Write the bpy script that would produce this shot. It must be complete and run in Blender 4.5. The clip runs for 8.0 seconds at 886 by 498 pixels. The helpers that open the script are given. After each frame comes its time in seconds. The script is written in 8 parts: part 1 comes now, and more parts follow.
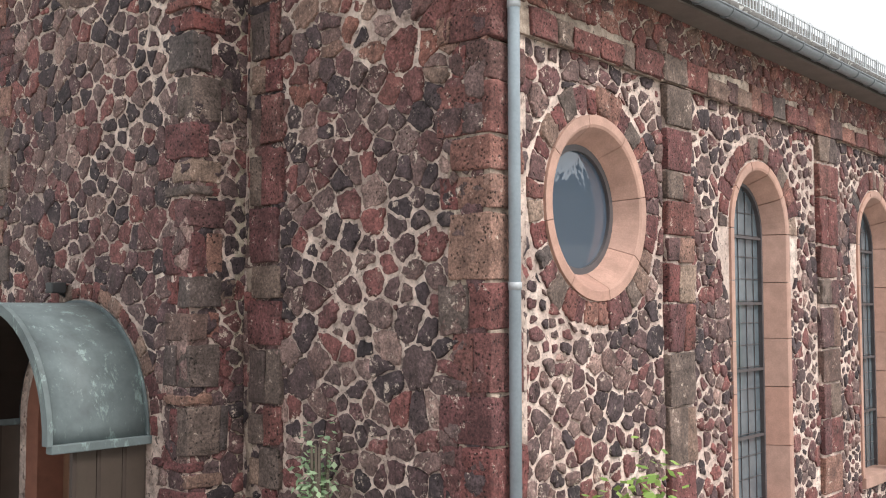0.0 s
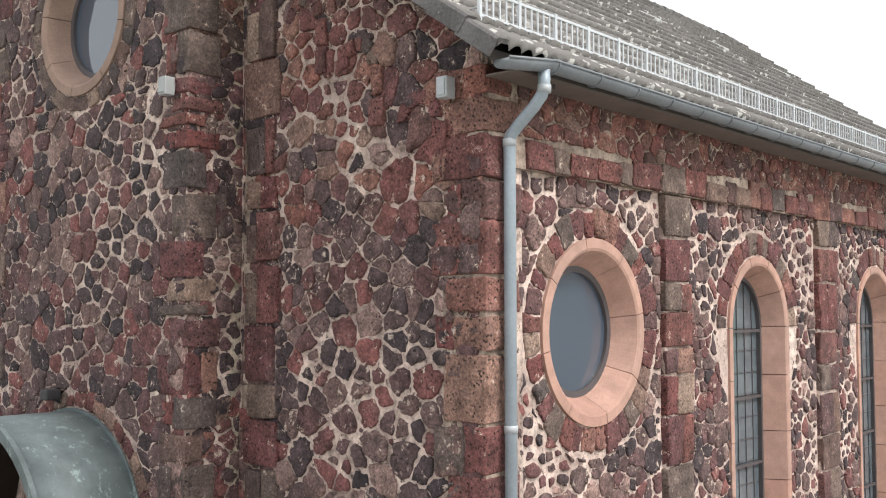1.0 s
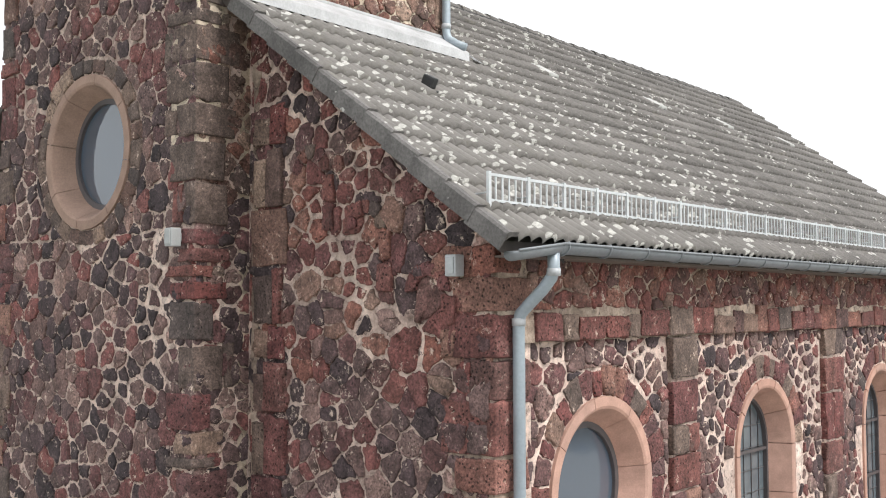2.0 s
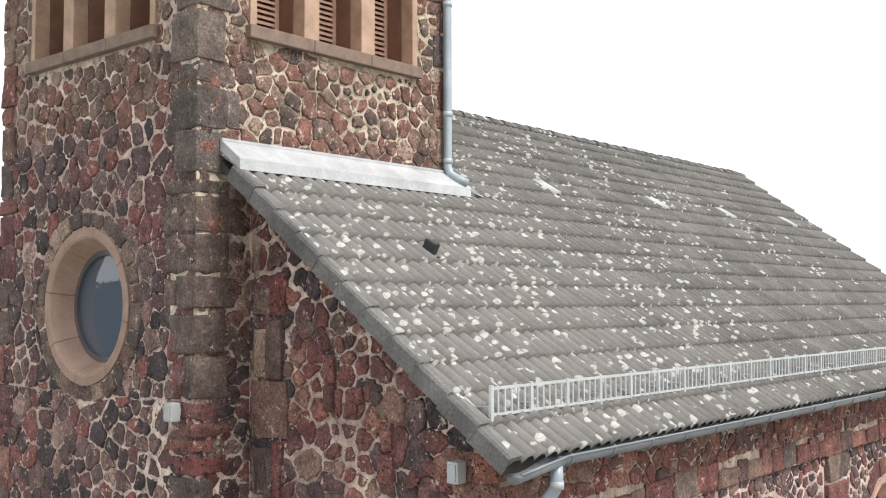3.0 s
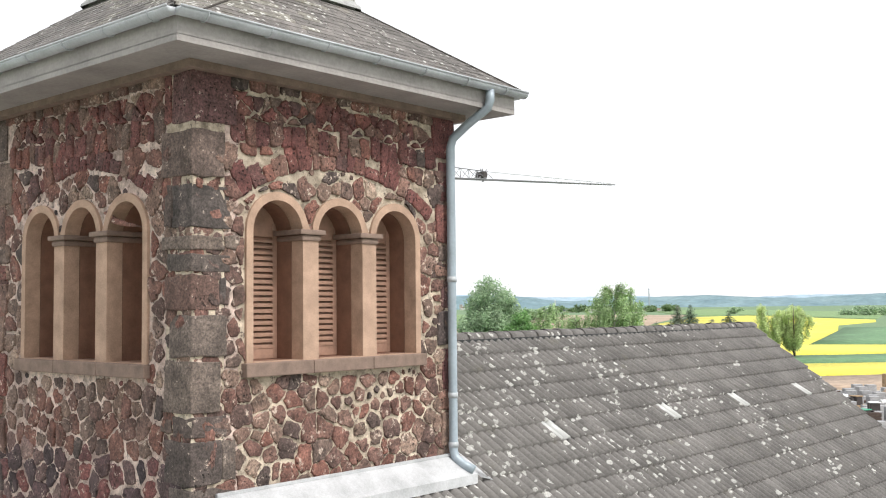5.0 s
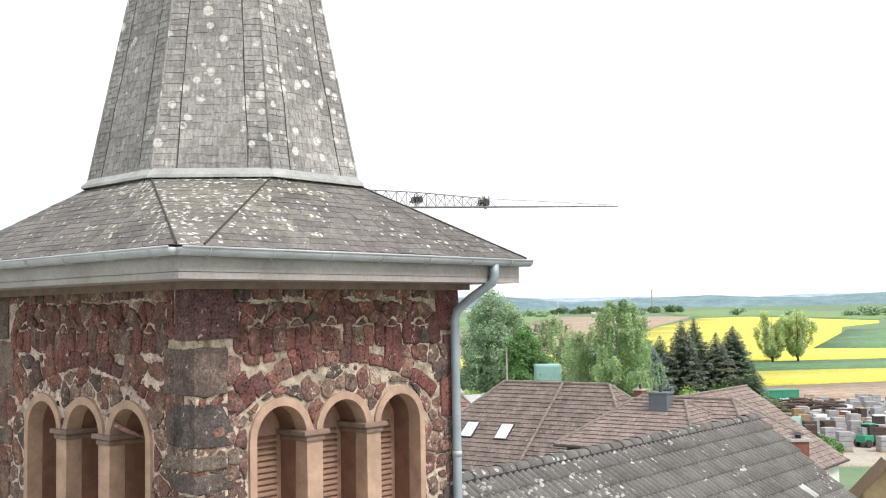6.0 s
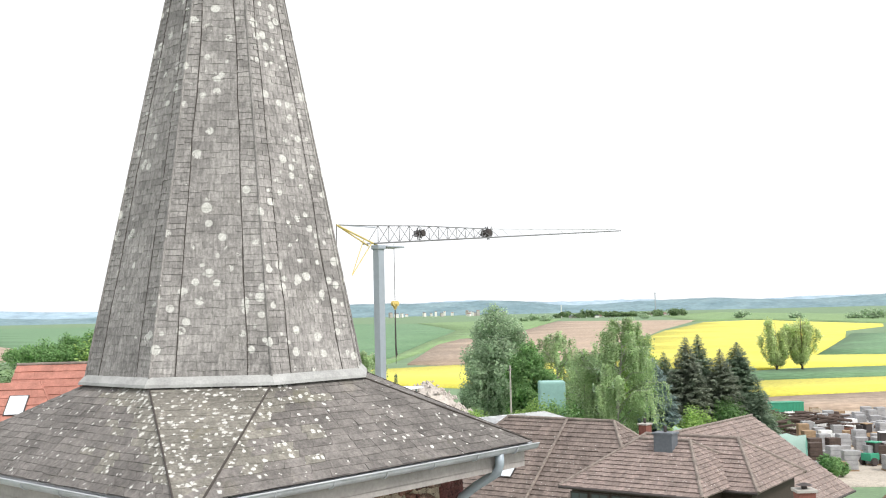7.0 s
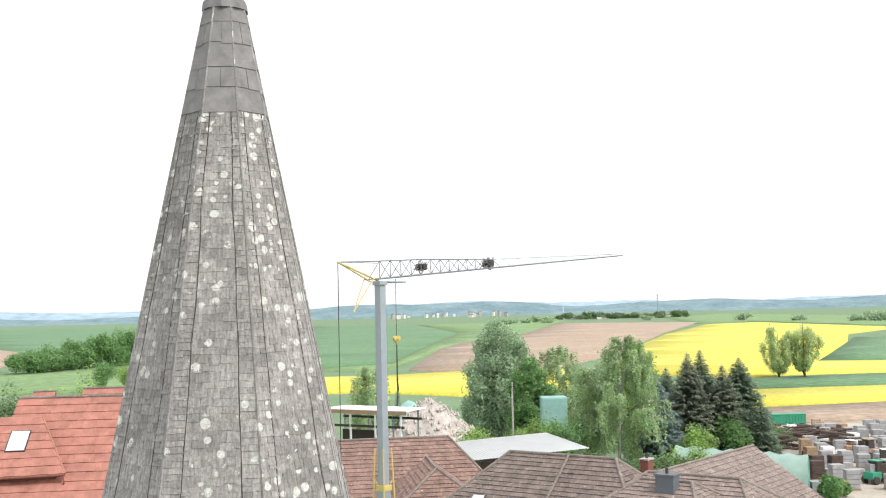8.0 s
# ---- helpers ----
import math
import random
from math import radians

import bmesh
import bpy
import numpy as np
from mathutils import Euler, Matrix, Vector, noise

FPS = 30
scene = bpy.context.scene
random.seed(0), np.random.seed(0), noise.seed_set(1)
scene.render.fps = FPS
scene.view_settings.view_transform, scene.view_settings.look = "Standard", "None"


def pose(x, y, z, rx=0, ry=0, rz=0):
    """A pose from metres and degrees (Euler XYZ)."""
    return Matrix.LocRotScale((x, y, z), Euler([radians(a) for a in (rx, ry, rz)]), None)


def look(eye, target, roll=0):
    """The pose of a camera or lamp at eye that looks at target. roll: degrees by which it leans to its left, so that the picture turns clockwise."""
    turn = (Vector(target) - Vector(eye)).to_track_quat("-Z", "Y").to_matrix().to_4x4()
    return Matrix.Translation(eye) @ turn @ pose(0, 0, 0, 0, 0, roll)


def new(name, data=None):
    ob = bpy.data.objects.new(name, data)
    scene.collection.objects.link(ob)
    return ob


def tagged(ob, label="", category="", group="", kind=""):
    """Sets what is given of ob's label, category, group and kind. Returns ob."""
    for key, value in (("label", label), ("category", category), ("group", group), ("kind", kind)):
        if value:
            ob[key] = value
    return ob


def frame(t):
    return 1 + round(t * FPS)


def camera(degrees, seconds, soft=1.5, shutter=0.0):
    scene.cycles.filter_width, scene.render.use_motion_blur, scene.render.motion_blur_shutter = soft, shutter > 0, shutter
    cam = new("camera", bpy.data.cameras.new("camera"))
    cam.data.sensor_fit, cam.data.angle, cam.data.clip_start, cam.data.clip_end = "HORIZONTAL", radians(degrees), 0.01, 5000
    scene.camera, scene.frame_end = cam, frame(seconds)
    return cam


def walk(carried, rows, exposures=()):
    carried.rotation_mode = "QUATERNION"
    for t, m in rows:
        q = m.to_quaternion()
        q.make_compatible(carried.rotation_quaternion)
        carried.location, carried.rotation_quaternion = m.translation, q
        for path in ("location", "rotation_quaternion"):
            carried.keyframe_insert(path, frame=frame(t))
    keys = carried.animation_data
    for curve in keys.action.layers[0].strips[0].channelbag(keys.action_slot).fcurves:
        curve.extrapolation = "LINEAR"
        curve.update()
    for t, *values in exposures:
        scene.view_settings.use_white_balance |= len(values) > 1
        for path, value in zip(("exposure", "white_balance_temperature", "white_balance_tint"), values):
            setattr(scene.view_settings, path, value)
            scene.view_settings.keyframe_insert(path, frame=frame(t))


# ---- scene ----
cam = camera(46.65, 8.0, soft=1.1)
# seconds, x, y, z, pitch, roll, yaw
ROWS = [
    (0.0, -5.776, -4.877, 2.981, 3.294, 0.063, -49.355),
    (0.5, -5.741, -4.886, 3.492, 3.262, 0.085, -49.298),
    (1.0, -5.746, -4.907, 4.086, 3.229, 0.092, -49.311),
    (2.5, -5.843, -4.875, 6.286, 3.083, 0.140, -49.282),
    (3.0, -5.816, -4.880, 7.095, 3.056, 0.167, -49.235),
    (3.5, -5.749, -4.847, 7.829, 3.128, 0.276, -49.212),
    (4.0, -5.655, -4.762, 8.646, 3.181, 0.315, -49.153),
    (4.5, -5.602, -4.715, 9.411, 3.238, 0.411, -49.058),
    (6.0, -5.615, -4.732, 12.212, 3.364, 0.978, -48.790),
    (6.5, -5.560, -4.714, 13.177, 3.463, 1.151, -48.737),
    (7.0, -5.529, -4.701, 14.241, 3.553, 1.298, -48.613),
    (7.5, -5.554, -4.741, 15.256, 3.587, 1.324, -48.535),
    (8.0, -5.572, -4.853, 16.452, 3.573, 1.306, -48.496),
]
walk(cam, [(t, pose(x, y, z, 90 + pitch, roll, yaw)) for t, x, y, z, pitch, roll, yaw in ROWS])

# ---- sky, sun, exposure ----
world = bpy.data.worlds.new("overcast_sky")
scene.world = world
world.use_nodes = True
wn = world.node_tree
wn.nodes.clear()
sky = wn.nodes.new("ShaderNodeTexSky")
sky.sky_type = "NISHITA"
sky.sun_disc = False
sky.sun_elevation, sky.sun_rotation = radians(50), radians(176)
sky.air_density, sky.dust_density, sky.ozone_density = 1.0, 4.0, 1.0
haze = wn.nodes.new("ShaderNodeHueSaturation")
haze.inputs["Saturation"].default_value = 0.22
cloud = wn.nodes.new("ShaderNodeMixRGB")
cloud.inputs["Fac"].default_value = 0.75
cloud.inputs["Color2"].default_value = (12.0, 12.2, 12.5, 1)
back = wn.nodes.new("ShaderNodeBackground")
back.inputs["Strength"].default_value = 0.098
wout = wn.nodes.new("ShaderNodeOutputWorld")
wn.links.new(sky.outputs["Color"], haze.inputs["Color"])
wn.links.new(haze.outputs["Color"], cloud.inputs["Color1"])
wn.links.new(cloud.outputs["Color"], back.inputs["Color"])
wn.links.new(back.outputs["Background"], wout.inputs["Surface"])

sun_data = bpy.data.lights.new("sun", "SUN")
sun_data.energy, sun_data.angle, sun_data.color = 2.4, radians(16), (1.0, 0.96, 0.9)
sun = new("sun", sun_data)
sun.matrix_world = look((0, 0, 40), (-2, 26, 8))

scene.view_settings.exposure = 0.3

# ---- helpers for building ----
R = random.Random(7)


def part(name, bm, material, parent=None, label="", smooth=False):
    """Link a bmesh as one mesh object, under a thing or a part if given."""
    me = bpy.data.meshes.new(name)
    bm.to_mesh(me)
    bm.free()
    for m in material if isinstance(material, (list, tuple)) else [material]:
        me.materials.append(m)
    if smooth:
        me.polygons.foreach_set("use_smooth", [True] * len(me.polygons))
    ob = new(name, me)
    if parent is not None:
        ob.parent = parent
    if label:
        ob["label"] = label
    return ob


def pymesh(name, verts, faces, material, parent=None, label="", smooth=False):
    """The same from lists that were worked out in code."""
    me = bpy.data.meshes.new(name)
    me.from_pydata(verts, [], faces)
    me.materials.append(material)
    if smooth:
        me.polygons.foreach_set("use_smooth", [True] * len(me.polygons))
    me.update()
    ob = new(name, me)
    if parent is not None:
        ob.parent = parent
    if label:
        ob["label"] = label
    return ob


def twin(name, ob, parent, m):
    """One more object on the mesh of ob, at the pose m."""
    o = new(name, ob.data)
    o.parent = parent
    o.matrix_basis = m
    return o


def thing(name, label, category, group="", at=(0, 0, 0), kind=""):
    e = new(name)
    e.empty_display_size = 0.3
    e.location = at
    return tagged(e, label, category, group, kind)


def box(bm, x0, x1, y0, y1, z0, z1, bevel=0.0, jitter=0.0):
    """A box in bm between the corners given."""
    made = bmesh.ops.create_cube(bm, size=1.0)["verts"]
    for v in made:
        v.co = Vector(((x0 + x1) / 2 + v.co.x * (x1 - x0), (y0 + y1) / 2 + v.co.y * (y1 - y0), (z0 + z1) / 2 + v.co.z * (z1 - z0)))
        if jitter:
            v.co += Vector((R.uniform(-jitter, jitter), R.uniform(-jitter, jitter), R.uniform(-jitter, jitter)))
    if bevel:
        edges = list({e for v in made for e in v.link_edges})
        bmesh.ops.bevel(bm, geom=edges, offset=bevel, segments=2, profile=0.6, affect="EDGES")
    return bm


def boxed(*args, **kw):
    return box(bmesh.new(), *args, **kw)


def tube(bm, points, radius, sides=10, caps=True):
    """A round bar through the points; radius may be one number or one for each point."""
    pts = [Vector(p) for p in points]
    radii = radius if isinstance(radius, (list, tuple)) else [radius] * len(pts)
    rings = []
    side = None
    for i, p in enumerate(pts):
        d = (pts[min(i + 1, len(pts) - 1)] - pts[max(i - 1, 0)]).normalized()
        if side is None:
            side = d.orthogonal().normalized()
        side = (side - d * side.dot(d)).normalized()
        up = d.cross(side)
        rings.append([bm.verts.new(p + (side * math.cos(a) + up * math.sin(a)) * radii[i]) for a in (2 * math.pi * k / sides for k in range(sides))])
    for r0, r1 in zip(rings, rings[1:]):
        for k in range(sides):
            bm.faces.new((r0[k], r0[(k + 1) % sides], r1[(k + 1) % sides], r1[k]))
    if caps:
        bm.faces.new(rings[0][::-1])
        bm.faces.new(rings[-1])
    return bm


def tubed(points, radius, sides=10):
    return tube(bmesh.new(), points, radius, sides)


def plate(outline, holes, place, depth):
    """A slab with openings: outline and holes in (a, b), place(a, b, d) puts a point d deep behind the face."""
    bm = bmesh.new()
    edges = []
    for ring in [outline] + holes:
        vs = [bm.verts.new(place(a, b, 0)) for a, b in ring]
        edges += [bm.edges.new((vs[i], vs[(i + 1) % len(vs)])) for i in range(len(vs))]
    bmesh.ops.triangle_fill(bm, use_beauty=True, edges=edges)
    o, q = Vector(place(0, 0, 0)), Vector(place(0, 0, depth))
    made = bmesh.ops.extrude_face_region(bm, geom=list(bm.faces))["geom"]
    for g in made:
        if isinstance(g, bmesh.types.BMVert):
            g.co += q - o
    bmesh.ops.recalc_face_normals(bm, faces=bm.faces)
    return bm


def circle(ca, cb, r, n=48):
    return [(ca + r * math.cos(2 * math.pi * k / n), cb + r * math.sin(2 * math.pi * k / n)) for k in range(n)]


def arch(ca, bottom, spring, r, n=20):
    """The outline of a round-headed opening."""
    pts = [(ca + r * math.cos(math.pi * k / n), spring + r * math.sin(math.pi * k / n)) for k in range(n + 1)]
    return [(ca + r, bottom)] + pts + [(ca - r, bottom)]


def sweep(path, profile, place, closed):
    """Sweeps profile rows (out, deep) along a path of (a, b, normal_a, normal_b)."""
    bm = bmesh.new()
    rings = [[bm.verts.new(place(a + na * o, b + nb * o, d)) for o, d in profile] for a, b, na, nb in path]
    k = len(profile)
    pairs = list(zip(rings, rings[1:])) + ([(rings[-1], rings[0])] if closed else [])
    for r0, r1 in pairs:
        for i in range(k):
            bm.faces.new((r0[i], r0[(i + 1) % k], r1[(i + 1) % k], r1[i]))
    if not closed:
        bm.faces.new(rings[0])
        bm.faces.new(rings[-1][::-1])
    bmesh.ops.recalc_face_normals(bm, faces=bm.faces)
    return bm


# ---- materials ----
class Nodes:
    """A small wrapper that keeps node code short."""

    def __init__(self, name, rough=0.8, metal=0.0):
        self.m = bpy.data.materials.new(name)
        self.m.use_nodes = True
        self.t = self.m.node_tree
        self.b = self.t.nodes["Principled BSDF"]
        self.b.inputs["Roughness"].default_value = rough
        self.b.inputs["Metallic"].default_value = metal
        self.pos = self.t.nodes.new("ShaderNodeNewGeometry").outputs["Position"]

    def put(self, socket, value):
        if isinstance(value, bpy.types.NodeSocket):
            self.t.links.new(value, socket)
        elif isinstance(value, (tuple, list)) and len(value) == 3 and socket.type == "RGBA":
            socket.default_value = (*value, 1)
        else:
            socket.default_value = value

    def stretch(self, x, y, z):
        n = self.t.nodes.new("ShaderNodeVectorMath")
        n.operation = "MULTIPLY"
        self.t.links.new(self.pos, n.inputs[0])
        n.inputs[1].default_value = (x, y, z)
        return n.outputs[0]

    def noise(self, scale, detail=4.0, rough=0.6, vec=None):
        n = self.t.nodes.new("ShaderNodeTexNoise")
        n.inputs["Scale"].default_value, n.inputs["Detail"].default_value, n.inputs["Roughness"].default_value = scale, detail, rough
        self.t.links.new(vec or self.pos, n.inputs["Vector"])
        return n.outputs["Fac"]

    def cells(self, scale, out="Distance", vec=None, random_=1.0):
        n = self.t.nodes.new("ShaderNodeTexVoronoi")
        n.inputs["Scale"].default_value, n.inputs["Randomness"].default_value = scale, random_
        self.t.links.new(vec or self.pos, n.inputs["Vector"])
        return n.outputs[out]

    def warped(self, scale, amount):
        """The place, pushed about by noise, so that cells come out ragged."""
        n = self.t.nodes.new("ShaderNodeTexNoise")
        n.inputs["Scale"].default_value, n.inputs["Detail"].default_value = scale, 4.0
        self.t.links.new(self.pos, n.inputs["Vector"])
        m = self.t.nodes.new("ShaderNodeVectorMath")
        m.operation = "MULTIPLY_ADD"
        self.t.links.new(n.outputs["Color"], m.inputs[0])
        m.inputs[1].default_value = (amount, amount, amount)
        self.t.links.new(self.pos, m.inputs[2])
        return m.outputs[0]

    def ramp(self, fac, *stops):
        n = self.t.nodes.new("ShaderNodeValToRGB")
        el = n.color_ramp.elements
        while len(el) < len(stops):
            el.new(0.5)
        for e, (p, c) in zip(el, stops):
            e.position = p
            e.color = (c, c, c, 1) if isinstance(c, (int, float)) else (*c, 1)
        self.put(n.inputs["Fac"], fac)
        return n.outputs["Color"]

    def mix(self, fac, a, b, how="MIX"):
        n = self.t.nodes.new("ShaderNodeMixRGB")
        n.blend_type = how
        self.put(n.inputs["Fac"], fac)
        self.put(n.inputs["Color1"], a)
        self.put(n.inputs["Color2"], b)
        return n.outputs["Color"]

    def math(self, op, a, b=0.0):
        n = self.t.nodes.new("ShaderNodeMath")
        n.operation = op
        self.put(n.inputs[0], a)
        self.put(n.inputs[1], b)
        return n.outputs[0]

    def chance(self, joined=False):
        """A number of its own for each piece."""
        if joined:
            return self.t.nodes.new("ShaderNodeNewGeometry").outputs["Random Per Island"]
        return self.t.nodes.new("ShaderNodeObjectInfo").outputs["Random"]

    def bump(self, height, strength=0.5, dist=0.01):
        n = self.t.nodes.new("ShaderNodeBump")
        n.inputs["Strength"].default_value, n.inputs["Distance"].default_value = strength, dist
        self.put(n.inputs["Height"], height)
        self.t.links.new(n.outputs["Normal"], self.b.inputs["Normal"])

    def colour(self, c):
        self.put(self.b.inputs["Base Color"], c)
        return self

    def rough(self, r):
        self.put(self.b.inputs["Roughness"], r)


def plain(name, colour, rough=0.7, metal=0.0, vary=0.18, scale=6.0, bump=0.15, dist=0.004):
    """A surface with stains at one scale and grain at another."""
    n = Nodes(name, rough, metal)
    dark = tuple(c * (1 - vary) for c in colour)
    light = tuple(min(1.0, c * (1 + vary)) for c in colour)
    stains = n.ramp(n.noise(scale, 5), (0.3, dark), (0.7, light))
    grain = n.noise(scale * 14, 3)
    n.colour(n.mix(0.35, stains, n.ramp(grain, (0.3, dark), (0.7, light))))
    n.bump(grain, bump, dist)
    return n.m


def rubble(name, joined, tones):
    """Porous basalt and red lava stones, each with its own tone."""
    n = Nodes(name, 0.9)
    tone = n.ramp(n.chance(joined), *tones)
    blot = n.ramp(n.noise(7, 6, 0.7), (0.3, 0.4), (0.5, 1.0), (0.72, 1.9))
    c = n.mix(1.0, tone, blot, "MULTIPLY")
    c, h = worn(n, c, 0.585)
    n.colour(c)
    n.bump(h, 1.0, 0.026)
    return n.m


def worn(n, c, smear_from, pit=28, pitted=0.45):
    """Pores, grain and smeared mortar on a stone colour. Returns colour and height."""
    lichen = n.ramp(n.noise(3.1, 6, 0.7), (0.58, 0.0), (0.75, 0.4))
    c = n.mix(lichen, c, (0.30, 0.225, 0.20))
    grain = n.noise(42, 5, 0.75)
    c = n.mix(0.8, c, n.mix(1.0, c, n.ramp(grain, (0.32, 0.2), (0.5, 1.0), (0.68, 2.0)), "MULTIPLY"))
    where = n.ramp(n.noise(2.2, 3), (pitted, 0.0), (pitted + 0.14, 1.0))
    pits = n.ramp(n.cells(pit, "Distance", n.warped(20, 0.04)), (0.18, 0.0), (0.29, 1.0))
    holes = n.mix(where, (1, 1, 1), pits)
    c = n.mix(1.0, c, n.ramp(holes, (0.0, 0.22), (0.8, 1.0)), "MULTIPLY")
    smear = n.ramp(n.noise(9, 8, 0.8), (smear_from, 0.0), (smear_from + 0.03, 0.92))
    c = n.mix(smear, c, (0.62, 0.505, 0.425))
    return c, n.mix(0.5, holes, n.noise(20, 7, 0.75))


def dressed(name, joined, tones, pitted=0.28):
    """Squared red and brown blocks."""
    n = Nodes(name, 0.88)
    c = n.ramp(n.chance(joined), *tones)
    c = n.mix(1.0, c, n.ramp(n.noise(4.5, 7, 0.7), (0.3, 0.4), (0.52, 1.0), (0.75, 1.7)), "MULTIPLY")
    c, h = worn(n, c, 0.61, 24, pitted)
    n.colour(c)
    n.bump(h, 1.0, 0.026)
    return n.m


LOW_TONES = ((0.0, (0.042, 0.031, 0.035)), (0.2, (0.072, 0.048, 0.051)), (0.36, (0.125, 0.058, 0.058)), (0.48, (0.188, 0.072, 0.066)), (0.60, (0.088, 0.058, 0.059)), (0.78, (0.174, 0.107, 0.096)), (0.90, (0.072, 0.048, 0.051)), (1.0, (0.302, 0.197, 0.172)))
HIGH_TONES = ((0.0, (0.080, 0.060, 0.055)), (0.2, (0.137, 0.075, 0.062)), (0.40, (0.190, 0.086, 0.066)), (0.58, (0.128, 0.088, 0.074)), (0.75, (0.205, 0.135, 0.105)), (0.90, (0.150, 0.079, 0.066)), (1.0, (0.31, 0.225, 0.175)))
RED_TONES = ((0.0, (0.168, 0.057, 0.052)), (0.25, (0.118, 0.050, 0.051)), (0.45, (0.192, 0.074, 0.062)), (0.6, (0.112, 0.062, 0.062)), (0.75, (0.152, 0.054, 0.053)), (0.88, (0.225, 0.108, 0.085)), (1.0, (0.27, 0.165, 0.128)))
GREY_TONES = ((0.0, (0.112, 0.083, 0.074)), (0.3, (0.185, 0.128, 0.103)), (0.55, (0.080, 0.063, 0.061)), (0.75, (0.165, 0.095, 0.077)), (1.0, (0.29, 0.205, 0.160)))
FRIEZE_TONES = ((0.0, (0.128, 0.052, 0.049)), (0.35, (0.189, 0.071, 0.061)), (0.6, (0.104, 0.059, 0.056)), (0.8, (0.232, 0.095, 0.073)), (1.0, (0.195, 0.128, 0.104)))
STONE, STONES = rubble("rubble_stone", False, LOW_TONES), rubble("rubble_stones", True, LOW_TONES)
STONE_UP, STONES_UP = rubble("red_rubble_stone", False, HIGH_TONES), rubble("red_rubble_stones", True, HIGH_TONES)
RED, GREY = dressed("red_lava_block", False, RED_TONES), dressed("brown_basalt_block", False, GREY_TONES, 0.46)
STONE_RED, STONES_RED = rubble("dark_red_rubble_stone", False, FRIEZE_TONES), rubble("dark_red_rubble_stones", True, FRIEZE_TONES)
BASALT_TONES = ((0.0, (0.105, 0.084, 0.076)), (0.3, (0.185, 0.142, 0.118)), (0.55, (0.078, 0.064, 0.060)), (0.8, (0.150, 0.105, 0.088)), (1.0, (0.26, 0.20, 0.16)))
BASALT = dressed("grey_brown_basalt_block", False, BASALT_TONES, 0.56)
FRIEZE_RED = dressed("dark_red_frieze_stone", False, FRIEZE_TONES)


def mortar(name, dark, mid, light):
    n = Nodes(name, 0.95)
    c = n.ramp(n.noise(2.3, 7, 0.75), (0.33, dark), (0.5, mid), (0.68, light))
    c = n.mix(0.8, c, n.mix(1.0, c, n.ramp(n.noise(9, 7, 0.75), (0.36, 0.3), (0.5, 0.9), (0.66, 1.3)), "MULTIPLY"))
    chips = n.ramp(n.noise(13, 7, 0.75), (0.57, 0.0), (0.61, 0.9))
    c = n.mix(chips, c, (0.095, 0.066, 0.062))
    grime = n.ramp(n.noise(0.8, 5, 0.7), (0.45, 0.0), (0.7, 0.6))
    c = n.mix(grime, c, tuple(v * 0.55 for v in dark))
    n.colour(c)
    n.bump(n.mix(0.4, n.noise(18, 6, 0.7), n.noise(90, 3)), 0.9, 0.02)
    return n.m


MORTAR = mortar("weathered_lime_mortar", (0.29, 0.205, 0.178), (0.66, 0.515, 0.45), (0.86, 0.72, 0.635))
# nave mortar: somewhat paler itself, mostly lifted for the sun on that wall
MORTAR_SUNLIT = mortar("pale_sunlit_mortar", (0.43, 0.315, 0.275), (0.76, 0.60, 0.53), (0.90, 0.765, 0.685))

JOINT = mortar("yellowish_joint_mortar", (0.17, 0.125, 0.10), (0.45, 0.35, 0.285), (0.70, 0.575, 0.475))

JOINT_PALE = mortar("pale_joint_mortar", (0.30, 0.24, 0.18), (0.60, 0.50, 0.395), (0.80, 0.69, 0.56))

n = Nodes("pink_sandstone", 0.85)
c = n.ramp(n.chance(), (0.0, (0.45, 0.262, 0.208)), (0.5, (0.50, 0.302, 0.24)), (1.0, (0.42, 0.268, 0.222)))
c = n.mix(1.0, c, n.ramp(n.noise(5, 6, 0.65), (0.3, 0.78), (0.7, 1.12)), "MULTIPLY")
c = n.mix(0.5, c, n.mix(1.0, c, n.ramp(n.noise(70, 3), (0.3, 0.8), (0.7, 1.2)), "MULTIPLY"))
n.colour(c)
n.bump(n.noise(60, 4), 0.25, 0.005)
SANDSTONE = n.m
TAN = plain("weathered_tan_sandstone", (0.42, 0.282, 0.208), 0.88, vary=0.34, scale=5, bump=0.35)
RING_TAN = plain("grey_tan_ring_stone", (0.31, 0.21, 0.168), 0.88, vary=0.3, scale=4, bump=0.3)
TAN_DARK = plain("grey_brown_sill_stone", (0.22, 0.155, 0.125), 0.9, vary=0.35, scale=7, bump=0.4)
LOUVRE = plain("brown_painted_wood", (0.34, 0.205, 0.15), 0.65, vary=0.3, scale=9)
CASING = plain("red_brown_casing", (0.21, 0.11, 0.075), 0.7, vary=0.3, scale=6)
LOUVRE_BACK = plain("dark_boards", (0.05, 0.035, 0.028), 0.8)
ZINC = plain("weathered_zinc", (0.43, 0.45, 0.475), 0.5, 0.1, 0.22, 3.0, 0.1)
# darker zinc: the nave gutter's shaded underside is put into its colour
ZINC_SHADED = plain("shaded_zinc", (0.22, 0.238, 0.258), 0.5, 0.15, 0.2, 2.0, 0.1)
ZINC_PIPE = plain("blue_grey_zinc_pipe", (0.33, 0.385, 0.435), 0.45, 0.15, 0.18, 2.5, 0.08)
SOFFIT = plain("brown_grey_soffit_board", (0.15, 0.12, 0.105), 0.8, 0.0, 0.25, 3.0, 0.1)
FASCIA = plain("grey_fascia_sheet", (0.33, 0.305, 0.295), 0.7, 0.0, 0.3, 2.0, 0.1)
GALV = plain("galvanised_steel", (0.62, 0.64, 0.66), 0.45, 0.5, 0.12, 8.0, 0.05)
